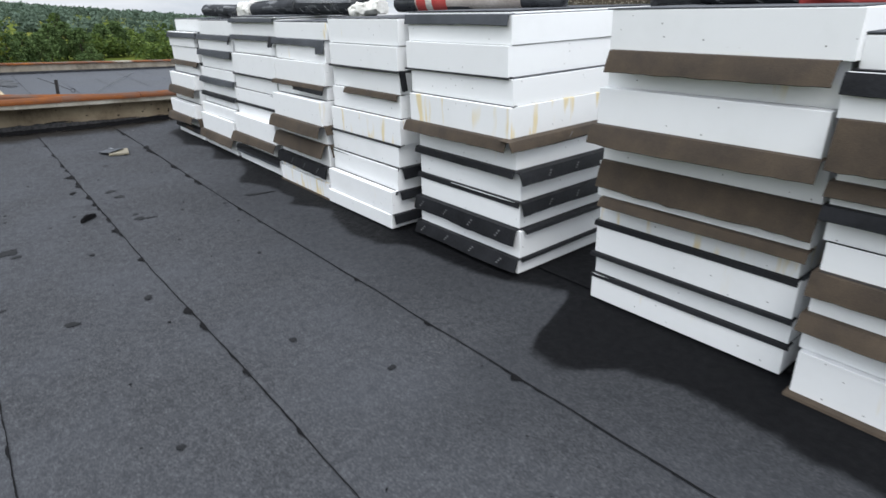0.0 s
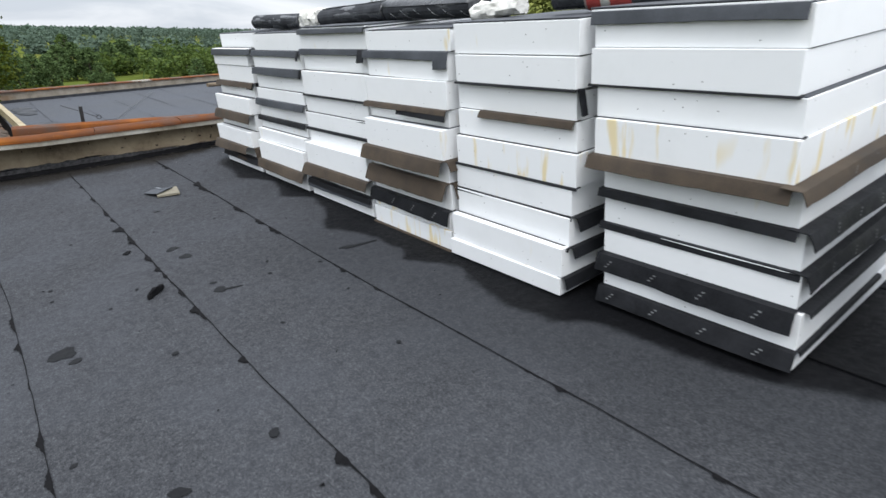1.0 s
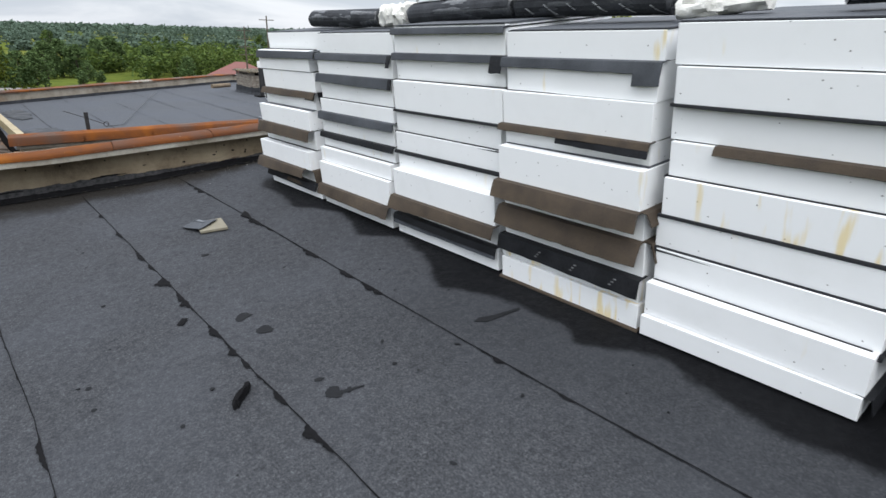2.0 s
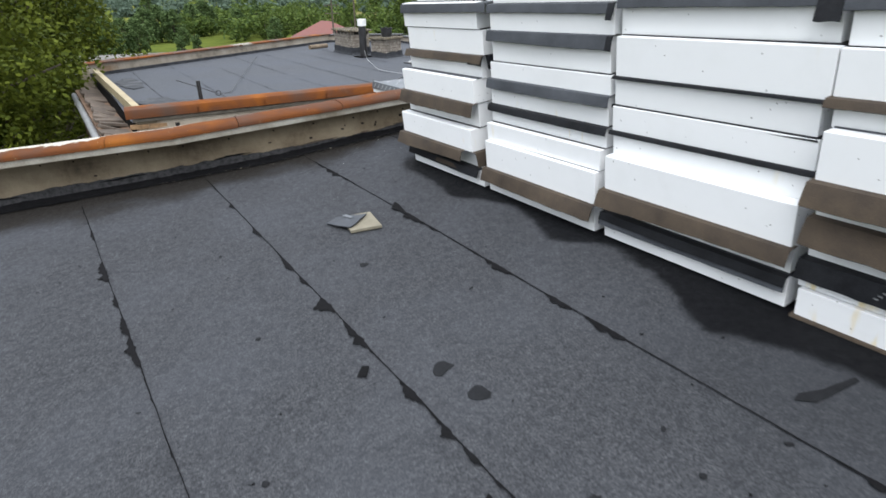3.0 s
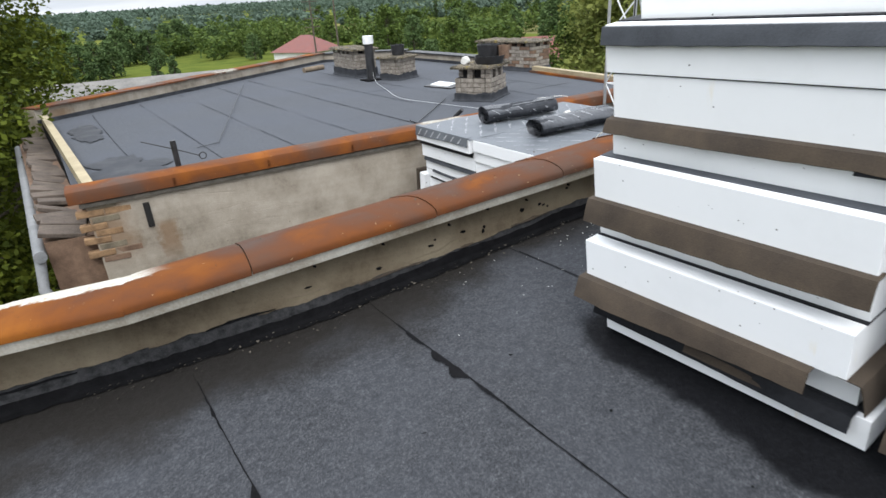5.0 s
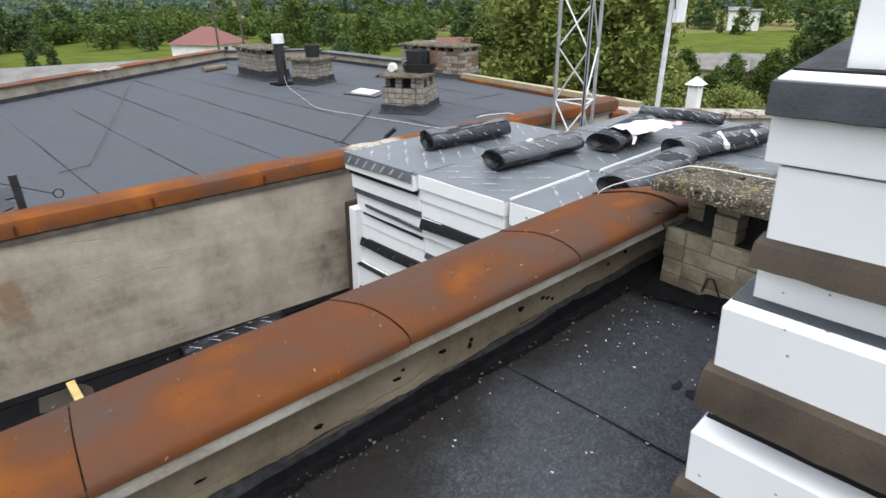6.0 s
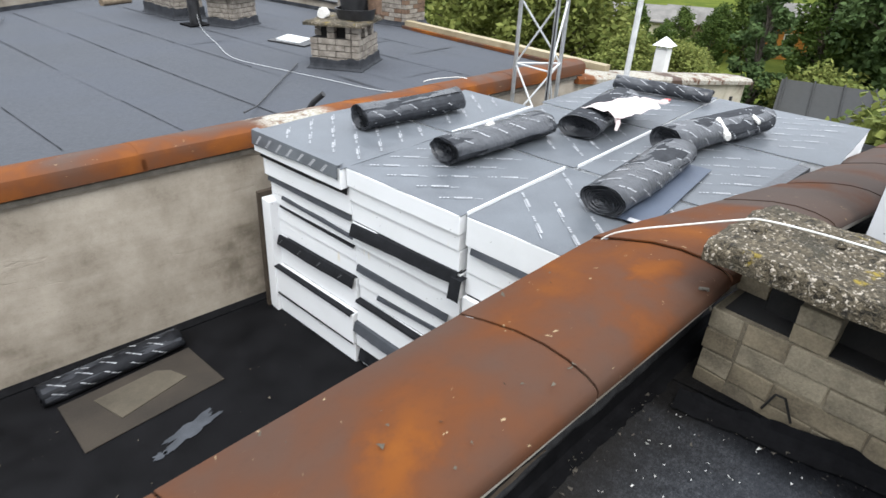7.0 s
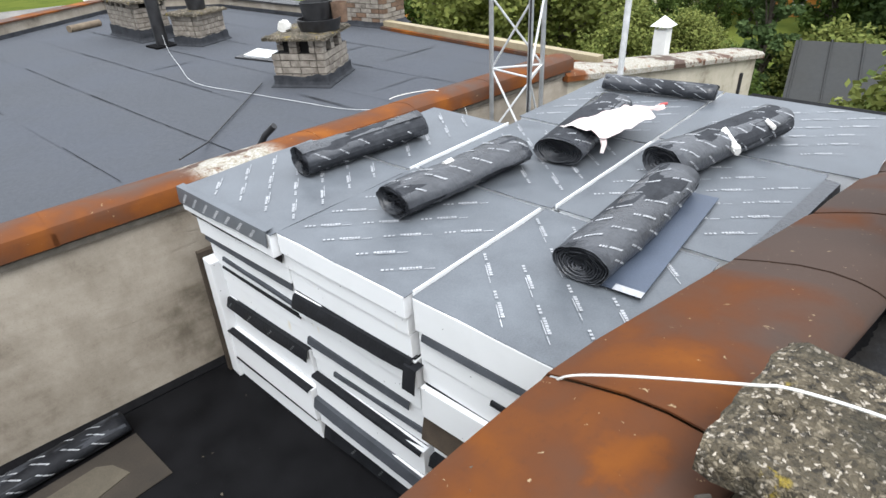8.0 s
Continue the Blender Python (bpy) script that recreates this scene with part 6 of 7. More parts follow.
# the dark chimney behind the stacks
dark = chimney("brick_chimney", "sooty brick chimney with a dark sheet-metal hood behind the stacks", Matrix.Translation((4.55, 3.75, roof_z(4.55, 3.75))) @ pose(0, 0, 0, 0, 0, -8), 0.6, 0.9, 14, 0.25, 0.115, [BRICK], 0.03, 0.08, SLAB, below=0.2, seed=9)
part("metal_hood", box(-0.36, 0.36, -0.51, 0.51, 1.70, 2.3, 0.02), BLACK, dark, "dark weathered sheet-metal hood")
felt_roll("felt_roll", (3.0, 2.6, top_z(3.0, 1.68, 2.46) - 0.01), (3.3, 1.6, top_z(3.2, 1.69, 2.46)), 0.09, "black felt roll on a stack", seed=14, marks=False)

# ---- the stack in the yard ----
YT = 0.115
# boards of the three columns that face the yard, from the floor up: top height, recess, felt hanging over its face (material, drop, from, to, tilt)
CORNER_FACE = [(-1.32, 0.07, (FELT_BLACK, 0.015, 0, 1, 0)), (-1.05, 0.05, (FELT_BLACK, 0.012, 0, 1, 0)), (-0.77, 0.11, ("print", 0.078, 0.0, 1, -1)), (-0.63, 0.12, None), (-0.49, 0.11, (FELT_BLACK, 0.016, 0, 0.9, 1)),
     (-0.40, 0.10, (FELT_GREY, 0.022, 0.0, 0.85, 2.2)), (-0.24, 0.095, (FELT_GREY, 0.05, 0, 1, 0)), (-0.045, 0.06, (FELT_BLACK, 0.045, 0, 1, 0)), (YT, 0.0, None)]
MIDDLE_FACE = [(-1.34, 0.06, ("print", 0.10, 0, 1, 0)), (-1.12, 0.03, (FELT_GREY, 0.075, 0, 1, 1.5)), (-0.92, 0.04, (FELT_BLACK, 0.018, 0, 1, 1)), (-0.80, 0.08, (FELT_GREY, 0.03, 0, 0.8, -2)), (-0.63, 0.07, (FELT_GREY, 0.05, 0.1, 1, 0.8)),
     (-0.46, 0.06, None), (-0.28, 0.03, (FELT_BLACK, 0.075, 0, 1, -1.5)), (-0.13, 0.035, None), (-0.02, 0.02, None), (YT, 0.0, None)]
PARAPET_FACE = [(-1.34, 0.05, None), (-1.12, 0.06, None), (-0.92, 0.04, (FELT_BLACK, 0.06, 0, 1, 0)), (-0.72, 0.06, ("print", 0.10, 0, 1, 2)), (-0.60, 0.03, (FELT_BROWN, 0.14, 0, 1, 0)), (-0.40, -0.005, None), (-0.25, 0.02, (FELT_BLACK, 0.022, 0.0, 0.55, 2.5)),
     (-0.075, 0.015, (FELT_GREY, 0.035, 0, 0.97, 0)), (YT, 0.0, None)]
YARD_FACES = [CORNER_FACE, MIDDLE_FACE, PARAPET_FACE]


def felt_top(hx, hy, seed, fold=0.012):
    """A thin felt laid on a board: slightly wavy, its rim turned down a little."""
    bm = bmesh.new()
    n = 14
    g = []
    for lay in (0, 1):
        rows = []
        for i in range(n + 1):
            row = []
            for j in range(n + 1):
                x, y = -hx + 2 * hx * i / n, -hy + 2 * hy * j / n
                rim = i in (0, n) or j in (0, n)
                z = 0.0035 + 0.0045 * noise.noise(Vector((x * 3, y * 3, seed))) + 0.002 * noise.noise(Vector((x * 11, y * 11, seed)))
                w = 0.006 * noise.noise(Vector((x * 5, y * 5, seed + 4.0)))
                row.append(bm.verts.new((x + (w if i in (0, n) else 0), y + (w if j in (0, n) else 0), z - (0.006 if rim else 0.0) + (0.0 if lay else -0.004))))
            rows.append(row)
        g.append(rows)
    for lay in (0, 1):
        for i in range(n):
            for j in range(n):
                bm.faces.new((g[lay][i][j], g[lay][i + 1][j], g[lay][i + 1][j + 1], g[lay][i][j + 1]))
    for i in range(n):
        for e in (0, n):
            bm.faces.new((g[0][i][e], g[0][i + 1][e], g[1][i + 1][e], g[1][i][e]))
            bm.faces.new((g[0][e][i], g[0][e][i + 1], g[1][e][i + 1], g[1][e][i]))
    bmesh.ops.recalc_face_normals(bm, faces=bm.faces)
    return bm


# x0, x1, y0, y1, print direction in degrees, row of flaps (or None)
YARD_COLS = [(3.925, 4.97, 12.345, 13.345, 52, 0), (4.99, 6.05, 12.365, 13.1, 50, None), (3.962, 5.03, 11.385, 12.335, -46, 1), (5.05, 6.22, 11.335, 12.325, 48, None), (6.25, 7.72, 11.345, 12.38, -48, None),
             (3.985, 5.04, 10.44, 11.355, 226, 2), (5.07, 6.36, 10.29, 11.305, -50, None), (6.39, 7.70, 10.08, 11.315, -52, None)]
for ci, (xa, xb, ya, yb, turn, fl) in enumerate(YARD_COLS):
    rng = random.Random(70 + ci)
    lab = {0: "white polystyrene stack under printed felt in the yard", 1: "white polystyrene stack with torn black flaps in the yard", 2: "white polystyrene stack beside the parapet in the yard"}.get(fl, "white polystyrene stack under blue-grey printed felt")
    st = thing("insulation_stack", lab, "insulation stack", "stacks in the yard", Matrix.Translation(((xa + xb) / 2, (ya + yb) / 2, -1.52)))
    z = 0.004
    hx, hy = (xb - xa) / 2, (yb - ya) / 2
    faces = YARD_FACES[fl] if fl is not None else [(-1.52 + (YT + 1.52) * (k + 1) / 9, 0.02, None) for k in range(9)]
    for k, (zt, dx, flap) in enumerate(faces):
        last = k == len(faces) - 1
        h = zt + 1.52 - z - (0.010 if last else 0.0)
        dy = 0.0 if last else rng.uniform(-0.012, 0.012)
        yaw = 0 if last else rng.uniform(-0.9, 0.9)
        bm = box(-hx + dx, hx - 0.005, -hy + 0.002, hy - 0.002, 0, h - 0.006, 0.004)
        bd = part("insulation_board", bm, EPS, st, "white polystyrene board" if k == 0 else "", Matrix.Translation((0, dy, z)) @ pose(0, 0, 0, 0, 0, yaw))
        if not last:
            part("felt_facing", box(-hx + max(dx, faces[k + 1][1]) + 0.004, hx - 0.02, -hy + 0.01, hy - 0.01, h - 0.0065, h - 0.0005), FELT_BLACK, bd)
        if flap:
            mt, drop, f0, f1, tilt = flap
            printed = mt == "print"
            add_flap(bd, FELT_BLACK if printed else mt, -hy + 0.01 + 2 * hy * f0, hy - 0.01 - 2 * hy * (1 - f1), 0.012, drop, 33 + k + ci * 9, "black felt flap", printed, Matrix.Translation((-hx + dx, 0, h - 0.003)) @ pose(0, 0, 0, tilt, 0, 0))
        z = zt + 1.52
    z -= 0.010
    part("top_felt", felt_top(hx - 0.004, hy + 0.004, ci * 3.3), FELT_TOP, st, "blue-grey printed felt", Matrix.Translation((0, 0, z)), smooth=True)
    bm = bmesh.new()
    r, u = Vector((math.cos(radians(turn)), math.sin(radians(turn)), 0)), Vector((-math.sin(radians(turn)), math.cos(radians(turn)), 0))
    ii, v = 0, -1.3
    while v < 1.3:
        w = -1.5 + (ii % 2) * 0.13 + rng.uniform(-0.01, 0.01)
        while w < 1.4:
            o, e = r * w + u * v, r * (w + 0.25) + u * v
            if all(abs(p.x) < hx - 0.03 and abs(p.y) < hy - 0.03 for p in (o, e)):
                print_marks(bm, o + Vector((0, 0, z + 0.0055)), r, u, Vector((0, 0, 1)), 0.25, True, 0.0095)
            w += 0.31
        v += 0.16
        ii += 1
    tagged(part("print", bm, PRINT_TOP, st, "rows of small white print"), kind="stuff")
torn = thing("felt_sheet", "torn corner of black felt hanging between two stacks", "felt sheet", m=Matrix.Translation((3.985, 0, -0.30)))
part("sheet", flap_mesh(11.345, 11.425, 0.025, 0.13, 64, kick=0.03), FELT_BLACK, torn, smooth=True)
# felt hanging over the corner board's edge
ow = thing("felt_sheet", "printed felt sheet folded over the yard stack's edge", "felt sheet")
part("sheet", flap_mesh(12.36, 13.335, 0.018, 0.105, 61), FELT_TOP, ow, m=Matrix.Translation((3.937, 0, YT + 0.004)), smooth=True)
bm = bmesh.new()
for k in range(7):
    y = 12.45 + k * 0.125
    for j in range(5):
        q = [flap_point(0.42 + 0.10 * j + e, y + 0.012 * j + f, 0.018, 0.105, 61) + Vector((3.937 - 0.006, 0, YT + 0.0075)) for e, f in ((0, 0), (0, 0.026), (0.075, 0.034), (0.075, 0.008))]
        bm.faces.new([bm.verts.new(v) for v in q])
tagged(part("print", bm, PRINT_TOP, ow, "faint white print"), kind="stuff")
for x0, x1, y0, y1 in ((4.01, 5.0, 11.366, 11.375), (5.08, 6.27, 11.316, 11.324), (4.99, 6.05, 12.340, 12.350)):
    tagged(part("board_joint", box(x0, x1, y0, y1, YT - 0.03, YT + 0.0015, 0.002), EPS), "white polystyrene edge showing between felts", "board edge", "board edges", "structure")
# felt edge turned down beside the parapet
lowb = thing("felt_sheet", "felt edge turned down at the stack beside the parapet", "felt sheet", m=Matrix.Translation((5.68, 10.30, YT - 0.002)) @ pose(0, 0, 0, 0, 0, 90 - 5))
part("sheet", flap_mesh(-0.56, 0.50, 0.045, 0.10, 81), FELT_ROLL, lowb, smooth=True)
shp = thing("felt_sheet", "dark blue felt strip under a roll", "felt sheet", m=Matrix.Translation((5.07, 10.70, YT + 0.010)) @ pose(0, 0, 0, 0, 0, 4))
part("sheet", box(-0.54, 0.56, -0.085, 0.10, 0.0, 0.005), FELT_BLUE, shp)
part("white_edge", box(-0.545, -0.50, -0.085, 0.04, 0.005, 0.007), PRINT, shp, "pale strip edge")
# upright board between the wall and the stack
upb = thing("insulation_board_upright", "white board with brown felt standing against the wall", "insulation board", m=Matrix.Translation((4.0, 13.43, -1.52)) @ pose(0, 0, 0, 3.5, 0, -3))
part("board", box(-0.03, 0.9, -0.07, 0.045, 0.0, 1.06, 0.008), EPS, upb)
part("felt_facing", box(-0.05, 0.9, 0.046, 0.085, 0.0, 1.10), FELT_BROWN, upb, "dark brown felt facing")

Z = YT + 0.008
felt_roll("felt_roll", (4.50, 12.83, Z), (5.46, 12.72, Z), 0.125, "black printed felt roll on the yard stack", seed=21, squash=0.72, group="rolls on the yard stack", lump=0.02)
felt_roll("felt_roll", (4.45, 11.95, Z), (5.46, 11.86, Z), 0.14, "black printed felt roll with a frayed end on the yard stack", seed=22, squash=0.62, group="rolls on the yard stack", lump=0.022)
felt_roll("felt_roll", (4.50, 10.85, Z), (5.60, 10.89, Z), 0.14, "scuffed black felt roll on the yard stack", seed=23, squash=0.64, group="rolls on the yard stack", lump=0.016)
felt_roll("felt_roll", (5.72, 11.03, Z), (6.86, 10.74, Z), 0.15, "black felt roll tied with white film on the yard stack", seed=24, squash=0.68, group="rolls on the yard stack", lump=0.018)
felt_roll("felt_roll", (5.56, 11.62, Z), (6.62, 11.80, Z), 0.165, "loosely rolled black felt under a white bag", seed=25, squash=0.55, group="rolls on the yard stack", lump=0.018)
felt_roll("felt_roll", (7.24, 12.18, Z), (7.38, 11.30, Z), 0.078, "thin black felt roll on the yard stack", seed=26, group="rolls on the yard stack")
wrap("film_tie", (6.20, 10.86, Z + 0.150), (6.15, 10.74, Z + 0.06), 0.030, PAPER, "white film tied round a felt roll", 8)
wrap("film_tie", (6.56, 10.72, Z + 0.15), (6.54, 10.66, Z + 0.12), 0.018, PAPER, "white film tied round a felt roll", 9)
wrap("film_scrap", (4.86, 11.93, Z + 0.145), (4.93, 11.93, Z + 0.145), 0.018, PAPER, "white film scrap on a felt roll", 11)
# white plastic bag
bm = bmesh.new()
g = []
for i in range(21):
    row = []
    for j in range(11):
        s, t = i / 20, j / 10
        w = (0.15 - 0.03 * s + 0.02 * noise1(s * 7, 3)) if s < 0.72 else max(0.028, 0.11 - (s - 0.72) * 0.9) if s < 0.84 else 0.03 + (s - 0.84) * 0.25
        x, y = 0.92 * s, (t - 0.5) * 2 * w + 0.10 * (0.5 - s) * (t - 0.5)
        q = math.sin(math.pi * t) ** 0.6
        z = 0.055 * q * math.sin(math.pi * min(1.0, s * 0.95 + 0.12)) + 0.035 * noise.noise(Vector((s * 7, t * 5, 2))) + 0.012 * noise.noise(Vector((s * 25, t * 16, 5)))
        row.append(bm.verts.new((x, y, max(0.004, z + 0.02))))
    g.append(row)
for i in range(20):
    for j in range(10):
        bm.faces.new((g[i][j], g[i + 1][j], g[i + 1][j + 1], g[i][j + 1]))
bag = thing("plastic_bag", "crumpled white plastic bag with reddish print on a felt roll", "plastic bag", m=Matrix.Translation((5.74, 11.56, Z + 0.145)) @ pose(0, 0, 0, 0, 3, -8))
part("film", bm, BAG, bag, smooth=True)
part("bag_mouth", mesh_of(tube([(0.90, 0.0, 0.02), (0.96, 0.02, 0.02), (1.04, 0.03, 0.01)], 0.016, 7, r1=0.010), "bag_mouth", True), RED, bag, "red printed bag mouth")
tail = tube([(0.05, -0.12, 0.02), (0.02, -0.16, -0.02), (-0.02, -0.18, -0.07)], 0.024, 9, r1=0.012)
for v in tail.verts:
    v.co += Vector((0.02, 0.02, 0.012)) * noise.noise(v.co * 22)
part("bag_tail", tail, BAG, bag, "torn white tail", smooth=True)

# yard floor clutter
felt_roll("felt_roll", (2.20, 13.56, -1.515), (3.17, 13.52, -1.515), 0.105, "black printed felt roll at the foot of the wall", mat=FELT_BLACK, squash=0.7, rows=4, seed=31, group="rolls in the yard")
def flat_sheet(name, pts, z, mat, label, cat="underlay sheet"):
    return tagged(part(name, prism(pts, z, z + 0.006), mat), label, cat)


flat_sheet("underlay_sheet", [(2.24, 12.90), (3.19, 12.90), (3.18, 13.42), (2.26, 13.44)], -1.516, CARD, "brown felt sheet lying on the yard roof")
flat_sheet("underlay_offcut", [(2.45, 13.33), (2.52, 13.03), (3.01, 13.11), (2.96, 13.26), (2.88, 13.33)], -1.509, CARD_PALE, "pale brown felt offcut on a brown sheet")
flat_sheet("underlay_sheet", [(1.10, 13.62), (1.16, 13.40), (1.48, 13.46), (1.50, 13.74), (1.44, 13.86), (1.14, 13.88)], -1.516, CARD, "brown felt sheet lying against the wall")
flat_sheet("underlay_offcut", [(1.03, 13.70), (1.17, 13.60), (1.22, 13.40), (1.08, 13.30), (1.0, 13.5)], -1.509, BITUMEN, "torn black felt scrap beside the wall", "felt scrap")
flat_sheet("underlay_offcut", [(1.16, 13.34), (1.24, 13.30), (1.23, 13.16), (1.12, 13.20)], -1.509, FELT_GREY, "torn grey felt scrap beside a batten", "felt scrap")
yr = bpy.data.objects["yard_roof"]
rng = random.Random(77)
vs, fs = [], []
for k in range(70):
    c = Vector((rng.uniform(1.2, 3.9), rng.uniform(10.9, 13.3), -1.516))
    r = rng.choice((0.004, 0.006, 0.009, 0.014))
    n0 = len(vs)
    vs += [c + Vector((rng.uniform(-1, 1) * r, rng.uniform(-1, 1) * r, rng.uniform(0.0, 0.8) * r)) for _ in range(4)]
    fs += [(n0, n0 + 1, n0 + 2), (n0, n0 + 2, n0 + 3), (n0, n0 + 3, n0 + 1), (n0 + 1, n0 + 3, n0 + 2)]
tagged(part("polystyrene_crumbs", raw_mesh("polystyrene_crumbs", vs, fs), CARD_PALE), "pale crumbs scattered on the black yard roof", "debris", "", "stuff")
blot("wet_patch", 2.8, 12.62, -1.513, 0.2, 0.06, FELT_GREY, yr, 41, 0.2)
blot("wet_patch", 2.55, 12.55, -1.513, 0.04, 0.03, FELT_GREY, yr, 42)
blot("wet_patch", 1.95, 12.15, -1.513, 0.2, 0.1, FELT_GREY, yr, 43)
tagged(part("timber_batten", box(-0.032, 0.032, -0.33, 0.33, 0.0, 0.045, 0.004), WOOD_YELLOW, m=Matrix.Translation((1.375, 13.52, -1.508)) @ pose(0, 0, 0, 3, 0, 0)), "short fresh yellow timber batten in the yard", "timber batten")

# ---- on the far roof ----
F2 = [BRICK, BRICK, BRICK, BRICK_RED]
chimney("brick_chimney", "weathered brick chimney with flue openings on the far roof", Matrix.Translation((6.98, 16.0, FR)) @ pose(0, 0, 0, 0, 0, 30), 0.78, 0.66, 7, 0.24, 0.077, [BRICK], 0.06, 0.05, SLAB, open_rows=2, dark_foot=0.13, seed=12, group="chimneys on the far roof")
chimney("brick_chimney", "weathered brick chimney behind a vent pipe on the far roof", Matrix.Translation((7.17, 21.3, FR)) @ pose(0, 0, 0, 0, 0, -2), 0.55, 1.3, 8, 0.24, 0.077, [BRICK], 0.07, 0.05, SLAB, open_rows=1, dark_foot=0.2, seed=13, group="chimneys on the far roof")
chimney("brick_chimney", "small weathered brick chimney with a black bucket on the far roof", Matrix.Translation((7.47, 19.7, FR)) @ pose(0, 0, 0, 0, 0, 20), 0.62, 0.55, 6, 0.24, 0.077, [BRICK], 0.06, 0.05, SLAB, dark_foot=0.14, seed=14, group="chimneys on the far roof")
chimney("brick_chimney", "long weathered brick chimney at the far roof edge", Matrix.Translation((10.0, 18.6, FR)) @ pose(0, 0, 0, 0, 0, 8), 0.6, 1.7, 8, 0.24, 0.077, F2, 0.05, 0.05, SLAB, open_rows=1, dark_foot=0.1, seed=15, group="chimneys on the far roof")
vp = thing("vent_pipe", "black felt-wrapped vent pipe with a white cap", "vent pipe", m=Matrix.Translation((6.92, 20.0, FR)))
part("pipe", tube([(0, 0, 0), (0, 0, 0.78)], 0.10, 14), BLACK, vp, smooth=True)
part("flange", prism([(-0.2, -0.2), (0.2, -0.2), (0.2, 0.2), (-0.2, 0.2)], 0.0, 0.03), BITUMEN, vp)
part("cap", tube([(0, 0, 0.80), (0, 0, 0.97)], 0.12, 14), WHITE, vp, "white plastic cap", smooth=True)


def tub(name, at, r, h, mat, label):
    """An open round tub."""
    bm = bmesh.new()
    n = 18
    rings = []
    for rr, z in ((r * 0.86, 0), (r, h), (r * 0.93, h), (r * 0.8, 0.02)):
        rings.append([bm.verts.new((rr * math.cos(2 * math.pi * k / n), rr * math.sin(2 * math.pi * k / n), z)) for k in range(n)])
    for a, b in zip(rings, rings[1:]):
        for k in range(n):
            bm.faces.new((a[k], a[(k + 1) % n], b[(k + 1) % n], b[k]))
    bm.faces.new(rings[0][::-1])
    bm.faces.new(rings[-1])
    bmesh.ops.recalc_face_normals(bm, faces=bm.faces)
    return tagged(part(name, bm, mat, m=Matrix.Translation(at), smooth=True), label, "tub")


tub("black_tub", (7.5, 19.7, FR + 0.52), 0.16, 0.22, BLACK, "black plastic bucket on a chimney slab")
SL = FR + 7 * 0.077 + 0.05
tub("black_tub", (7.06, 15.86, SL), 0.27, 0.13, BLACK, "wide black mixing tub on a chimney slab")
tub("black_tub", (7.14, 15.98, SL + 0.1), 0.2, 0.2, BLACK, "black bucket standing in a mixing tub")
tub("brown_pot", (7.3, 15.75, SL + 0.06), 0.1, 0.22, BRICK_RED, "rust-brown pot on a chimney slab")
wrap("plastic_wrap", (6.72, 16.12, SL), (6.82, 16.2, SL), 0.07, PAPER, "crumpled white film on a chimney slab", 12)
pnl = tagged(part("metal_sheet", prism([(7.25, 17.45), (7.6, 17.62), (7.48, 18.05), (7.13, 17.88)], FR + 0.024, lambda x, y: FR + 0.036 + 0.05 * (y - 17.45)), STEEL), "loose pale metal sheet lying on the far roof", "metal sheet")
part("frame", prism([(7.2, 17.25), (7.8, 17.5), (7.6, 18.27), (7.05, 18.0)], FR + 0.006, FR + 0.026), BLACK, pnl, "dark sheet edge")
wire = smooth_path([(6.95, 20.0, FR + 0.3), (6.8, 19.6, FR + 0.03), (6.3, 18.2, FR + 0.02), (5.96, 17.13, FR + 0.02), (6.06, 16.18, FR + 0.02), (6.19, 15.35, FR + 0.02), (6.32, 14.6, FR + 0.02), (6.4, 13.9, FR + 0.12)], 5)
tagged(part("cable", tube(wire, 0.0032, 6), STEEL, smooth=True), "white cable lying across the far roof", "cable")
tagged(part("lightning_wire", tube([(2.05, 15.98, FR + 0.02), (2.35, 16.06, FR + 0.022), (2.38, 16.12, FR + 0.03), (3.2, 18.3, FR + 0.05), (4.65, 22.3, FR + 0.03)], 0.005, 6), BLACK), "dark lightning conductor wire on the far roof", "wire")
tagged(part("lightning_wire", tube([(4.25, 14.0, 0.03), (4.9, 14.9, FR + 0.03), (6.4, 16.3, FR + 0.03)], 0.008, 6), BLACK), "dark lightning conductor wire on the far roof", "wire")
loop = smooth_path([(6.12, 13.72, 0.055), (6.2, 13.69, 0.07), (6.38, 13.62, 0.075), (6.55, 13.52, 0.06), (6.68, 13.33, -0.06), (6.72, 13.28, -0.3)], 5)
tagged(part("cable", tube(loop, 0.004, 6), CABLE, smooth=True), "white cable looped over the rusty wall cap", "cable")
post = thing("pipe_post", "black pipe stub with a crossing rod on the wall cap", "pipe post", m=Matrix.Translation((1.47, far_y(1.47) + 0.2, 0.0)))
part("pipe", tube([(0, 0, -0.03), (0, 0, 0.26)], 0.03, 10), BLACK, post, smooth=True)
part("rod", tube([(-0.28, 0.1, 0.28), (0.0, 0.0, 0.17), (0.22, -0.05, 0.07)], 0.006, 6), BLACK, post)
ring = [(0.25 + 0.035 * math.cos(t), -0.05, 0.065 + 0.035 * math.sin(t)) for t in [2 * math.pi * k / 12 for k in range(13)]]
part("ring", tube(ring, 0.006, 6), BLACK, post)
bl = thing("chimney_log", "short grey log lying by the far parapet", "log", m=Matrix.Translation((6.9, 23.3, FR + 0.06)) @ pose(0, 0, 0, 0, 90, 20))
part("wood", tube([(0, 0, -0.35), (0, 0, 0.35)], 0.07, 10), WOOD_OLD, bl, smooth=True)
tagged(part("bottle_neck", tube([(5.0, 14.27, FR + 0.02), (5.06, 14.15, -0.06), (5.1, 14.04, 0.035)], 0.028, 10), BLACK, smooth=True), "short black pipe end behind the rusty cap", "pipe end")

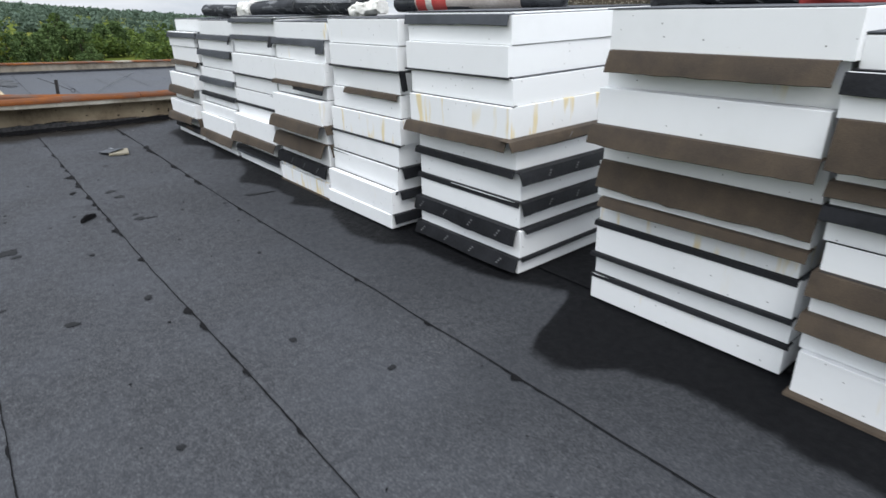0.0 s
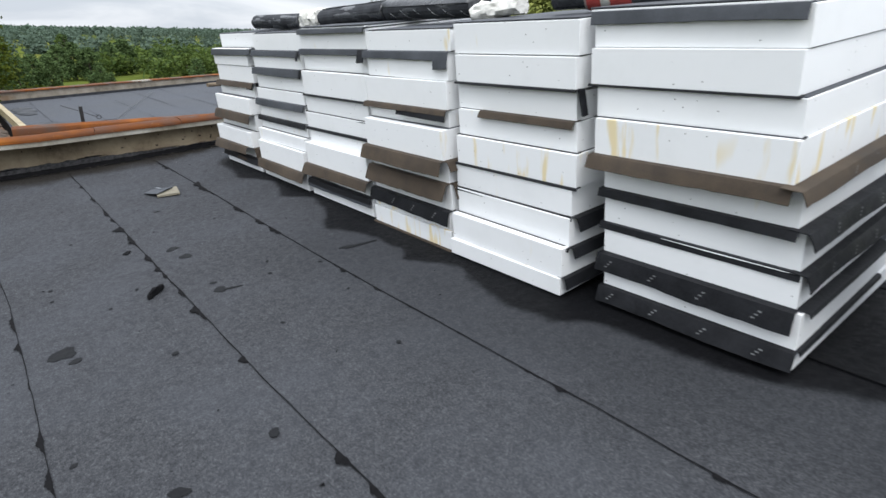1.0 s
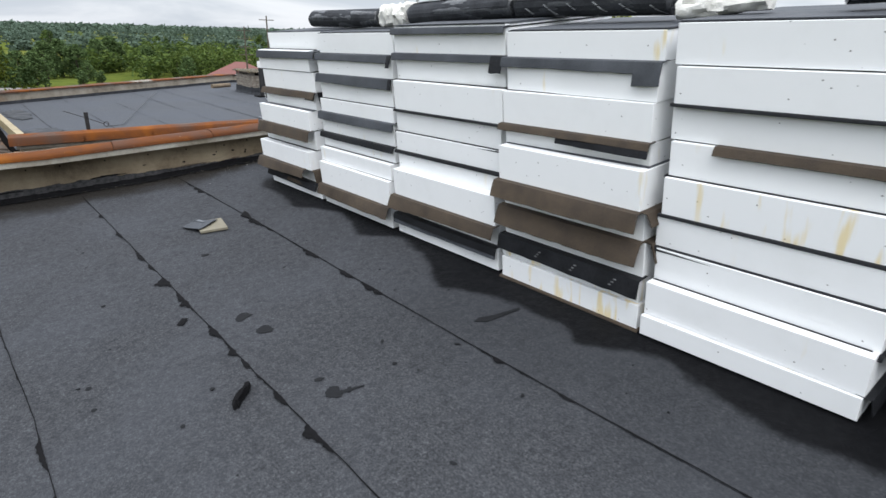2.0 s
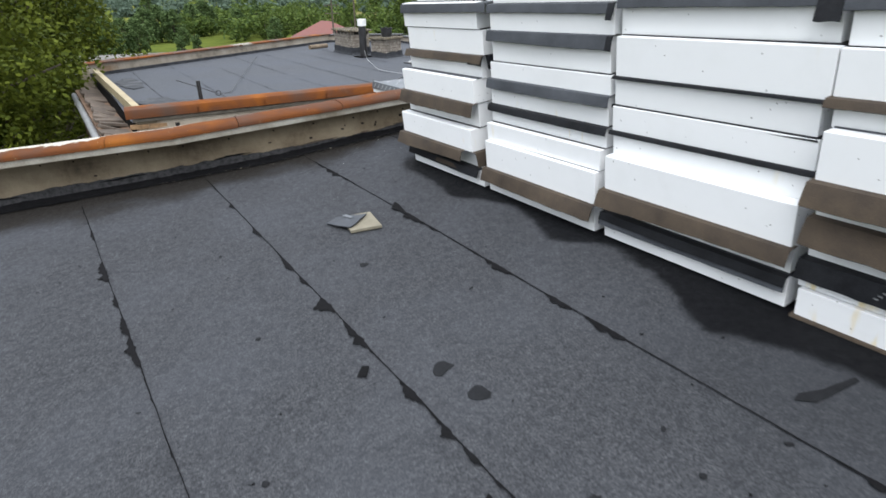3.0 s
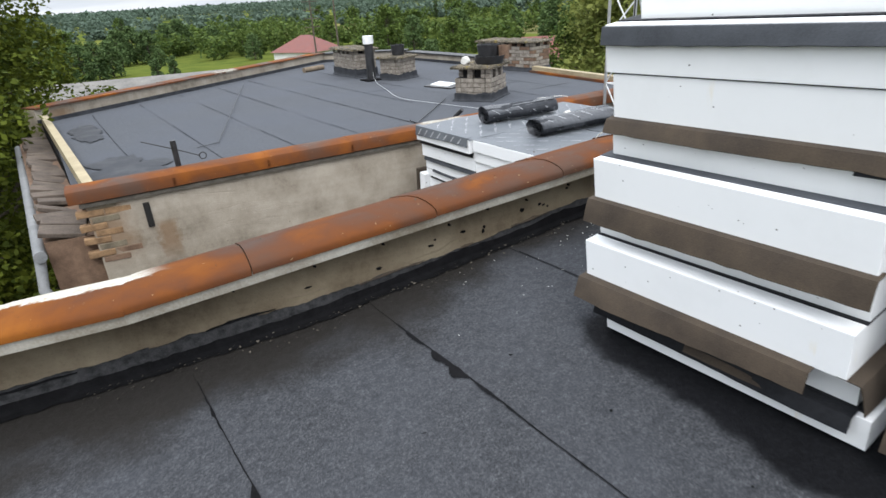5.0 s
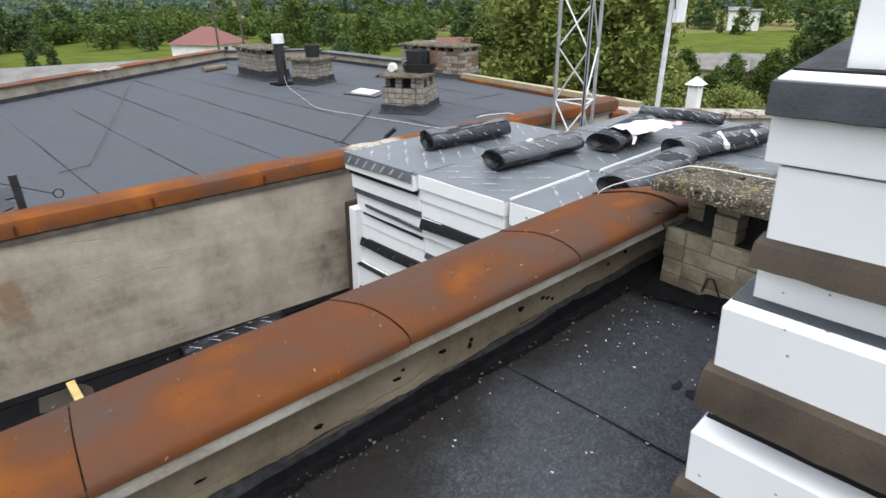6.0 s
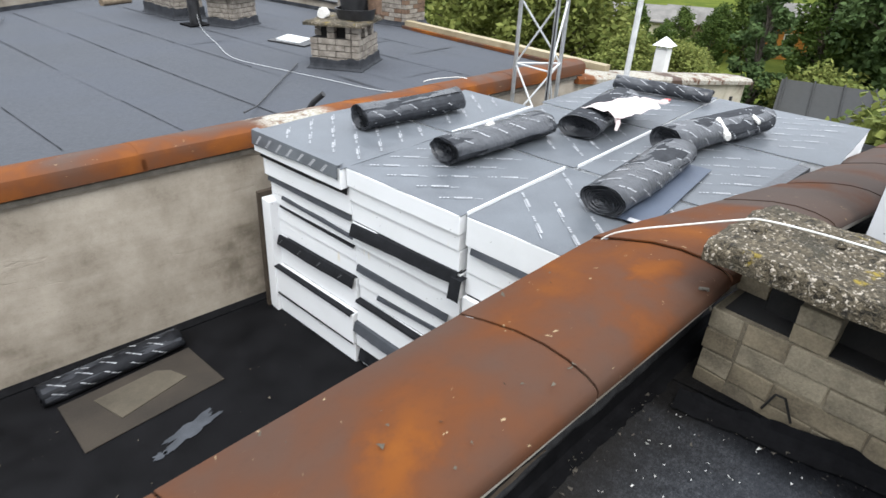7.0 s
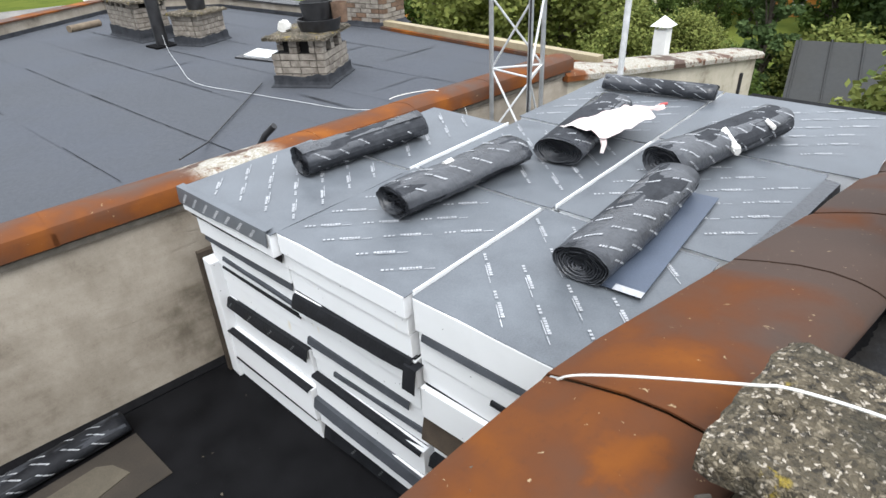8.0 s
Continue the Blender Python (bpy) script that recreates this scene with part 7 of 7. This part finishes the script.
# ---- lattice mast and antenna pole ----
mast = thing("lattice_mast", "tall pale lattice radio mast with cross bracing", "mast", m=Matrix.Translation((7.05, 12.93, -1.52)) @ pose(0, 0, 0, 0, 0, 20))
MW, MH = 0.28, 13.0
legs = [(MW * math.cos(radians(a)), MW * math.sin(radians(a))) for a in (90, 210, 330)]
for x, y in legs:
    part("leg", tube([(x, y, 0), (x, y, MH)], 0.022, 8), STEEL, mast, smooth=True)
z, s = 0.5, 0
while z < MH - 0.6:
    for i in range(3):
        a, b = legs[i], legs[(i + 1) % 3]
        if s % 2:
            a, b = b, a
        part("brace", tube([(*a, z), (*b, z + 0.62)], 0.010, 6), STEEL, mast)
        if s % 2 == 0:
            part("rung", tube([(*a, z), (*b, z)], 0.010, 6), STEEL, mast)
    z += 0.62
    s += 1
part("cable_run", tube([(legs[1][0] - 0.03, legs[1][1], 0.2), (legs[1][0] - 0.03, legs[1][1] - 0.02, MH)], 0.008, 6), BLACK, mast, "black cable along a leg")
pole = thing("antenna_pole", "pale steel antenna pole with loudspeaker and white box", "antenna pole", m=Matrix.Translation((8.92, 12.86, -1.52)) @ pose(0, 0, 0, 0, 1.2, 0))
part("pole", tube([(0, 0, 0), (0, 0, 6.2)], 0.035, 10), STEEL, pole, smooth=True)
part("equipment_box", box(-0.02, 0.2, -0.12, -0.04, 2.55, 2.95, 0.01), WHITE, pole, "white plastic equipment box")
part("loudspeaker", tube([(-0.05, -0.05, 3.25), (-0.16, -0.12, 3.25), (-0.32, -0.22, 3.24)], 0.05, 14, r1=0.15), STEEL, pole, "grey horn loudspeaker", smooth=True)
part("bracket", tube([(0, 0, 3.25), (-0.12, -0.09, 3.25)], 0.015, 6), STEEL, pole)
part("lead", tube(smooth_path([(-0.2, -0.14, 3.12), (-0.17, -0.12, 2.9), (-0.05, -0.08, 2.72)]), 0.008, 6), BLACK, pole)
vent = thing("white_vent", "white rendered vent chimney with a pyramid cap", "vent chimney", m=Matrix.Translation((11.1, 13.3, -0.72)))
part("shaft", box(-0.095, 0.095, -0.095, 0.095, -1.5, 0.60, 0.01), HOUSE_WHITE, vent)
bm = bmesh.new()
bmesh.ops.create_cone(bm, cap_ends=True, segments=4, radius1=0.20, radius2=0.01, depth=0.13, matrix=Matrix.Translation((0, 0, 0.72)) @ Matrix.Rotation(radians(45), 4, "Z"))
part("cap", bm, WHITE, vent, "white pyramid cap")
for x, y in ((-0.08, -0.08), (0.08, -0.08), (0.08, 0.08), (-0.08, 0.08)):
    part("cap_leg", tube([(x, y, 0.58), (x, y, 0.67)], 0.012, 6), STEEL, vent)

# ---- land, woods and houses round about ----
GZ = -6.8


def land_z(x, y):
    r = math.hypot(x, y)
    return GZ - 1.2 * min(1.0, max(0.0, (r - 60) / 120)) + (1.5 * noise1(x * 0.006, 3) + 1.5 * noise1(y * 0.006, 9)) * min(1.0, max(0, (r - 150) / 300)) + 6.0 * min(1.0, max(0.0, (r - 420) / 1400)) ** 1.4


bm = bmesh.new()
rings = []
radii = [0, 15, 30, 45, 60, 80, 110, 150, 200, 270, 350, 450, 600, 800, 1050, 1400, 1900, 2600, 3600, 4600]
for r in radii[1:]:
    rings.append([bm.verts.new((r * math.sin(2 * math.pi * k / 72), r * math.cos(2 * math.pi * k / 72), land_z(r * math.sin(2 * math.pi * k / 72), r * math.cos(2 * math.pi * k / 72)))) for k in range(72)])
c = bm.verts.new((0, 0, GZ))
for k in range(72):
    bm.faces.new((c, rings[0][(k + 1) % 72], rings[0][k]))
    for a, b in zip(rings, rings[1:]):
        bm.faces.new((a[k], a[(k + 1) % 72], b[(k + 1) % 72], b[k]))
bmesh.ops.recalc_face_normals(bm, faces=bm.faces)
setting("ground", bm, LAND, "green meadows and fields reaching to the horizon", "ground", True)
setting("building_body", prism([(-5.2, -4.0), (12.0, -4.0), (12.0, 9.1), (0.5, 10.5), (-5.2, 12.2)], GZ - 0.5, lambda x, y: roof_z(x, y) - 0.36), RENDER_GREY, "rendered body of the building under the roof", "building")


def leaf_cloud(centres, radii, per, size, rng, up=0.35):
    """Leaves as small folded blades round clump centres."""
    C, R = np.asarray(centres, float), np.asarray(radii, float)
    n = len(C) * per
    rg = np.random.default_rng(rng)
    d = rg.normal(size=(n, 3))
    d /= np.linalg.norm(d, axis=1)[:, None]
    p = np.repeat(C, per, 0) + d * (np.repeat(R, per)[:, None] * rg.uniform(0.45, 1.05, (n, 1)))
    a = rg.normal(size=(n, 3))
    a[:, 2] *= 0.6
    a /= np.linalg.norm(a, axis=1)[:, None]
    nn = d + rg.normal(size=(n, 3)) * 0.7 + (0, 0, up)
    b = np.cross(nn, a)
    b /= np.linalg.norm(b, axis=1)[:, None] + 1e-9
    s = size * rg.uniform(0.6, 1.35, (n, 1))
    V = np.stack([p - a * s, p + b * s * 0.55, p + a * s, p - b * s * 0.55], 1).reshape(-1, 3)
    F = np.arange(n * 4).reshape(-1, 4)
    return V, F


def tree_parts(seed, h, spread, clumps, per, leaf, lm, shape="round", low=0.28, rad=(0.16, 0.34)):
    """The meshes of one tree: a tapered trunk with limbs, and a crown of leaves in uneven clumps."""
    rng = random.Random(seed)
    bm = bmesh.new()
    tip = Vector((rng.uniform(-0.3, 0.3), rng.uniform(-0.3, 0.3), h * 0.86))
    mid = Vector((rng.uniform(-0.2, 0.2), rng.uniform(-0.2, 0.2), h * 0.4))
    tube([(0, 0, -0.3), mid, tip], h * 0.022, 8, bm, h * 0.005)
    cs, rs = [], []
    for k in range(clumps):
        f = low + (1 - low) * (k + rng.random()) / clumps
        if shape == "round":
            w = spread * math.sin(math.pi * min(1.0, 0.18 + 0.82 * (f - low) / (1 - low))) ** 0.6
        elif shape == "column":
            w = spread * (0.55 + 0.45 * math.sin(math.pi * f))
        else:
            w = spread * (1.05 - f)
        t = rng.uniform(0, 6.28)
        q = math.sqrt(rng.uniform(0.15, 1.0)) * w * rng.uniform(0.75, 1.15)
        c = Vector((q * math.cos(t), q * math.sin(t), h * f + rng.uniform(-0.04, 0.04) * h))
        cs.append(c)
        rs.append(spread * rng.uniform(*rad))
        if k % 3 == 0:
            s = Vector((0, 0, h * max(0.15, f - 0.22)))
            tube([s, s.lerp(c, 0.55) + Vector((0, 0, 0.03 * h)), c], h * 0.007, 5, bm, h * 0.0018)
    V, F = leaf_cloud(cs, rs, per, leaf, seed)
    tr, cr = mesh_of(bm, "trunk", True), bpy.data.meshes.new("crown")
    cr.from_pydata(V.tolist(), [], F.tolist())
    tr.materials.append(BARK)
    cr.materials.append(lm)
    return tr, cr


def tree(x, y, meshes, label, s=1.0, turn=0.0, z=None, group="", cat="tree", name="tree"):
    ob = thing(name, label, cat, group, pose(x, y, land_z(x, y) if z is None else z, 0, 0, turn) @ Matrix.Diagonal((s, s, s, 1)))
    part("trunk", meshes[0], BARK, ob)
    part("crown", meshes[1], LEAF_A, ob)
    return ob


def polar(az, d):
    return 1.0 + d * math.sin(radians(az)), 8.0 + d * math.cos(radians(az))


T_NEAR = tree_parts(1, 11.0, 4.0, 210, 310, 0.064, LEAF_A, low=0.12, rad=(0.11, 0.25))
T_FIELD = tree_parts(13, 12.0, 4.4, 80, 38, 0.37, LEAF_D, low=0.06)
T_FIELD2 = tree_parts(14, 11.0, 3.8, 80, 44, 0.34, LEAF_D, low=0.05)
T_FIELD3 = tree_parts(18, 10.0, 3.8, 80, 46, 0.34, LEAF_C, low=0.1)
T_FAR = [tree_parts(23 + k, 12.0 - k, 4.3, 50, 30, 0.48, (LEAF_D, LEAF_C)[k % 2], low=0.06) for k in range(3)]
T_NEAR2 = tree_parts(2, 10.0, 3.6, 170, 320, 0.064, LEAF_A, low=0.12, rad=(0.11, 0.25))
T_MID = tree_parts(3, 12.0, 4.4, 110, 90, 0.25, LEAF_D, low=0.06)
T_MID2 = tree_parts(4, 11.0, 3.8, 100, 90, 0.25, LEAF_D, low=0.05)
T_WIL = tree_parts(5, 13.0, 5.0, 150, 130, 0.20, LEAF_B, low=0.1)
T_COL = tree_parts(6, 13.0, 1.9, 90, 85, 0.22, LEAF_C, "column", 0.08)
T_BUSH = tree_parts(7, 3.6, 2.4, 45, 150, 0.13, LEAF_B, low=0.05)
T_DARK = tree_parts(8, 10.0, 3.8, 95, 130, 0.22, LEAF_C, low=0.1)

# big trees beyond the parapet's open end
for az, d, s, t, tn in ((-22.0, 12.5, 0.98, T_NEAR, 20), (-7.5, 16.5, 0.98, T_NEAR2, 100), (-9.0, 23.0, 0.95, T_NEAR, 200), (-13, 21, 1.0, T_NEAR2, 50), (-16.5, 17, 0.98, T_NEAR, 300), (-5.5, 25, 0.62, T_NEAR2, 10)):
    x, y = polar(az, d)
    tree(x, y, t, "broad leafy green tree standing beside the building", s, tn, group="trees beside the building")
# trees behind the far roof and the wing
TALL_TREES = ((53.5, 36, 0.85, T_WIL, 10, "tall yellow-green willow-like tree behind the far roof"), (57, 35, 0.82, T_WIL, 130, "tall yellow-green willow-like tree behind the far roof"), (50, 42, 0.7, T_WIL, 70, "yellow-green tree behind the far roof"),
              (46, 40, 0.55, T_MID2, 30, "round green tree behind the far roof"), (49.5, 38, 0.6, T_WIL, 240, "yellow-green tree behind the far roof"), (73.5, 31, 0.56, T_COL, 0, "tall dark columnar conifer"),
              (83.5, 46, 0.95, T_DARK, 0, "dark green leafy tree behind a shed"), (87.5, 36, 0.95, T_DARK, 90, "dark green leafy tree behind a shed"), (90, 38, 1.0, T_MID2, 90, "green leafy tree behind a shed"), (73.2, 52, 0.42, T_MID, 10, "green leafy tree behind sheds"), (69.3, 35, 0.75, T_BUSH, 210, "green shrub beside a garden shed"), (78.6, 31, 0.9, T_BUSH, 310, "green shrub beside a garden shed"), (78.6, 48, 0.6, T_MID2, 33, "green leafy tree behind sheds"), (81.5, 50, 0.8, T_MID, 200, "green leafy tree behind a shed"), (71.0, 50, 0.34, T_MID2, 90, "green leafy tree behind sheds"), (67.8, 47, 0.3, T_MID, 200, "green tree among low houses"), (64.0, 46, 0.36, T_MID2, 260, "green tree among low houses"), (84, 50, 1.0, T_MID, 60, "green leafy tree behind sheds"))
LOW_TREES = ((70.5, 48, 0.28, T_MID, 140, "green tree among low houses"), (66.5, 42, 0.28, T_MID2, 140, "green tree among low houses"), (71, 26, 0.27, T_MID, 15, "green bushy tree behind the wing wall"), (67.5, 27, 0.33, T_WIL, 155, "yellow-green bushy tree behind the wing wall"), (63, 26, 0.36, T_WIL, 15, "yellow-green bushy tree behind the wing wall"),
             (83, 20, 1.2, T_BUSH, 0, "yellow-green shrub below the yard"), (88, 18, 1.3, T_BUSH, 60, "yellow-green shrub below the yard"), (79, 21, 0.8, T_BUSH, 160, "yellow-green shrub below the yard"), (75, 17, 0.8, T_BUSH, 20, "green shrub beside the wing wall"))
for az, d, s, t, tn, lab in TALL_TREES + LOW_TREES:
    x, y = polar(az, d)
    tree(x, y, t, lab, s, tn, group="trees behind the roofs")
# dark trees standing together at the meadow's edge
for k, (az, d, s, t) in enumerate(((6.5, 126, 0.62, T_FIELD3), (7.6, 131, 0.66, T_FIELD3), (8.7, 128, 0.58, T_FIELD3), (10.3, 145, 0.66, T_FIELD3), (11.4, 149, 0.72, T_FIELD3), (14.3, 168, 0.55, T_FIELD3), (15.2, 172, 0.5, T_FIELD3), (3.4, 96, 0.50, T_FIELD3), (4.5, 101, 0.52, T_FIELD3),
                                   (5.6, 104, 0.50, T_FIELD3), (2.4, 98, 0.52, T_FIELD2), (16.4, 124, 0.36, T_FIELD), (17.8, 126, 0.40, T_FIELD2), (9.4, 118, 0.30, T_FIELD3), (12.6, 160, 0.5, T_FIELD3))):
    x, y = polar(az, d)
    tree(x, y, t, "dark green leafy tree at the meadow's edge", s, 70 * k, group="trees at the meadow's edge")
# scattered trees in the middle distance
rng = random.Random(5)
for k in range(320):
    az = rng.uniform(-32, 95)
    d = rng.choice((rng.uniform(48, 95), rng.uniform(85, 180), rng.uniform(85, 180), rng.uniform(150, 330)))
    if 37 < az < 52 and 44 < d < 110 and rng.random() < 0.8:
        continue
    if 59 < az < 82 and d < 115 and rng.random() < 0.93:
        continue
    if 2 < az < 17 and d < 130:
        continue
    if 17 < az < 27 and d < 100:
        continue
    x, y = polar(az, d)
    slim = rng.random() < 0.06
    t = T_COL if slim else rng.choice((T_FIELD, T_FIELD, T_FIELD2, T_FIELD3)) if d < 95 else rng.choice(T_FAR)
    cap = (8.6 + 0.004 * d) / (12.5)
    tree(x, y, t, "green leafy tree in the fields", rng.uniform(0.28, 1.0) ** 1.15 * min(1.1, cap), rng.uniform(0, 360), group="trees in the fields")

# hedges and copses between the fields
rg = np.random.default_rng(12)
hc, hr_ = [], []
for k in range(46):
    az, d = rg.uniform(-30, 92), rg.uniform(95, 300)
    if 59 < az < 82 and d < 170 or 2 < az < 17 and d < 140:
        continue
    x, y = polar(az, d)
    t, n = rg.uniform(0, 3.1), int(rg.uniform(5, 16))
    for j in range(n):
        px, py = x + (j - n / 2) * 3.2 * math.cos(t) + rg.uniform(-1, 1), y + (j - n / 2) * 3.2 * math.sin(t) + rg.uniform(-1, 1)
        r = rg.uniform(1.2, 3.2)
        hc.append((px, py, land_z(px, py) + r * rg.uniform(0.7, 1.5)))
        hr_.append(r)
V, F = leaf_cloud(hc, hr_, 150, 0.42, 19, 0.5)
me = bpy.data.meshes.new("hedges")
me.from_pydata(V.tolist(), [], F.tolist())
tagged(part("hedges", me, LEAF_D), "green hedges and copses between the fields", "hedge", "", "stuff")
# woods to the skyline
rng = np.random.default_rng(4)
cs, rs = [], []
vast, vast_r = [], []
for az0, az1, d0, d1, n in ((-45, 110, 250, 330, 420), (-45, 110, 400, 520, 700), (-45, 110, 620, 800, 900), (-45, 110, 950, 1400, 1500), (-45, 110, 1400, 2100, 1700)):
    for k in range(n):
        az, d = rng.uniform(az0, az1), rng.uniform(d0, d1)
        if noise1(az * 0.12, d * 0.006) < -0.30:
            continue
        x, y = polar(az, d)
        r = d * rng.uniform(0.004, 0.012)
        big, low = (9.0, 2.5) if d > 1000 else (6.5, 4.0) if d > 600 else (4.2, 2.6)
        (vast if d > 1000 else cs).append((x, y, land_z(x, y) + min(r * 0.7, low) + rng.uniform(0, 2 if d > 600 else 0.8)))
        (vast_r if d > 1000 else rs).append(min(r, big))
V, F = leaf_cloud(cs, rs, 75, 1.15, 6, 0.3)
V2, F2_ = leaf_cloud(vast, vast_r, 42, 4.0, 8, 0.3)
F = np.concatenate([F, F2_ + len(V)])
V = np.concatenate([V, V2])
me = bpy.data.meshes.new("far_woods")
me.from_pydata(V.tolist(), [], F.tolist())
tagged(part("far_woods", me, HAZED_WOODS), "hazy green woods along the horizon", "woods", "", "stuff")


def house(name, az, d, w, l, hw, hr, turn, wall, roofm, label, cat="house", ridge=True, windows=2):
    x, y = polar(az, d)
    ob = thing(name, label, cat, "", pose(x, y, land_z(x, y) - 0.2, 0, 0, turn))
    part("wall", box(-w / 2, w / 2, -l / 2, l / 2, 0, hw), wall, ob)
    bm = bmesh.new()
    e = 0.35
    a = [bm.verts.new(p) for p in ((-w / 2 - e, -l / 2 - e, hw - 0.1), (w / 2 + e, -l / 2 - e, hw - 0.1), (w / 2 + e, l / 2 + e, hw - 0.1), (-w / 2 - e, l / 2 + e, hw - 0.1), (0, -l / 2 - e if ridge else -l * 0.12, hw + hr), (0, l / 2 + e if ridge else l * 0.12, hw + hr))]
    for f in ((1, 2, 5, 4), (3, 0, 4, 5)) if ridge else ((0, 1, 4), (1, 2, 5, 4), (2, 3, 5), (3, 0, 4, 5), (3, 2, 1, 0)):
        bm.faces.new([a[i] for i in f])
    bmesh.ops.recalc_face_normals(bm, faces=bm.faces)
    bmesh.ops.solidify(bm, geom=list(bm.faces), thickness=0.12)
    part("roof", bm, roofm, ob)
    if ridge:
        for s in (-1, 1):
            bm = bmesh.new()
            vs = [bm.verts.new(p) for p in ((-w / 2, s * (l / 2 - 0.01), hw - 0.02), (w / 2, s * (l / 2 - 0.01), hw - 0.02), (0, s * (l / 2 - 0.01), hw + hr - 0.15))]
            bm.faces.new(vs)
            part("gable", bm, wall, ob)
    for k in range(windows):
        for s in (-1, 1):
            wd = part("window", box(-0.45, 0.45, -0.04, 0.04, 0, 1.1, 0.02), WHITE, ob, m=Matrix.Translation((-w / 2 + w * (k + 1) / (windows + 1), s * (l / 2 + 0.02), hw * 0.45)))
            part("pane", box(-0.36, 0.36, -0.05, 0.05, 0.09, 1.01), GLASS, wd)
    return ob


house("house", 21.9, 90, 6.2, 7.4, 2.6, 2.0, 25, HOUSE_WHITE, ROOF_RED, "house with a pinkish red hipped roof among trees", ridge=False)
house("house", 9.2, 46, 9.0, 16.0, 3.4, 1.0, 75, HOUSE_WHITE, ROOF_ASB, "low house with a grey shallow roof")
house("house", 68.6, 150, 6.5, 6, 4.4, 0.5, 25, HOUSE_WHITE, ROOF_ASB, "white two-storey house with dark windows")
house("house", 65.8, 62, 7, 7, 1.8, 0.9, 20, CREAM, ROOF_ASB, "long low house with grey roof sheets")
house("house", 69.4, 64, 6, 5, 1.6, 1.0, 15, WOOD_OLD, ROOF_ASB, "low house with grey roof sheets")
house("garden_shed", 71.6, 56, 2.6, 3, 2.0, 0.9, -70, ORANGE, ROOF_ASB, "small orange timber garden shed", "shed", windows=1)
house("garden_shed", 76.0, 56, 2.8, 3.4, 2.2, 1.0, -62, ORANGE, ROOF_ASB, "orange timber garden house with a grey roof", "shed", windows=1)
house("house", 76.4, 66, 6, 6, 2.0, 1.4, 10, WOOD_OLD, ROOF_ASB, "low house with a grey weathered roof behind trees")
house("barn", 80.8, 28, 6.0, 4.6, 2.1, 1.5, 12, WOOD_OLD, ROOF_DARK, "low barn with a dark ribbed sheet roof", "barn", windows=0)
house("house", 44.8, 54, 4.2, 5, 2.6, 2.0, 48, ORANGE, ROOF_RED, "small orange house with a red gable roof", windows=1)
house("garden_shed", 51.2, 50, 3.4, 3.6, 2.8, 1.2, 40, WOOD_OLD, ROOF_DARK, "small weathered brown timber shed", "shed", windows=1)
house("house", 43, 70, 12, 7, 2.4, 0.9, 50, HOUSE_WHITE, ROOF_ASB, "low building with a grey roof in the meadow", windows=3)
# roof ribs of the barn
barn = bpy.data.objects["barn"]
for k in range(6):
    yy = -2.5 + k * 1.0
    for s in (-1, 1):
        part("roof_rib", tube([(s * 3.4, yy, 1.98), (0, yy, 3.66)], 0.035, 5), ROOF_DARK, barn)
# utility poles
for az, d, h, arms in ((24.7, 70, 10.2, 1), (22.6, 72, 9.0, 4), (49, 60, 6.5, 1)):
    x, y = polar(az, d)
    up_ = thing("utility_pole", "slim dark utility pole with crossarms" if arms > 1 else "slim dark utility pole", "utility pole", "utility poles", Matrix.Translation((x, y, land_z(x, y))))
    part("post", tube([(0, 0, -0.3), (0, 0, h)], 0.13, 8, r1=0.08), BARK, up_)
    for k in range(arms):
        part("crossarm", box(-0.9, 0.9, -0.06, 0.06, h - 0.5 - k * 0.9, h - 0.42 - k * 0.9), BARK, up_)
# thin conifers in the garden
for az, d in ((8.6, 58), (10.0, 60)):
    x, y = polar(az, d)
    tree(x, y, T_COL, "slim dark garden thuja", 0.35, 10, group="garden thujas")
# white garden fence below the yard
fx = thing("garden_fence", "white picket fence below the yard", "fence", m=Matrix.Translation((28.5, 13.4, land_z(28, 13))) @ pose(0, 0, 0, 0, 0, -62))
for k in range(24):
    part("picket", box(-0.09, 0.09, -0.02, 0.02, 0, 0.9, 0.01), HOUSE_WHITE, fx, m=Matrix.Translation((k * 0.24 - 2.9, 0, 0)))
part("rail", box(-3.0, 2.8, 0.02, 0.06, 0.3, 0.4), HOUSE_WHITE, fx)
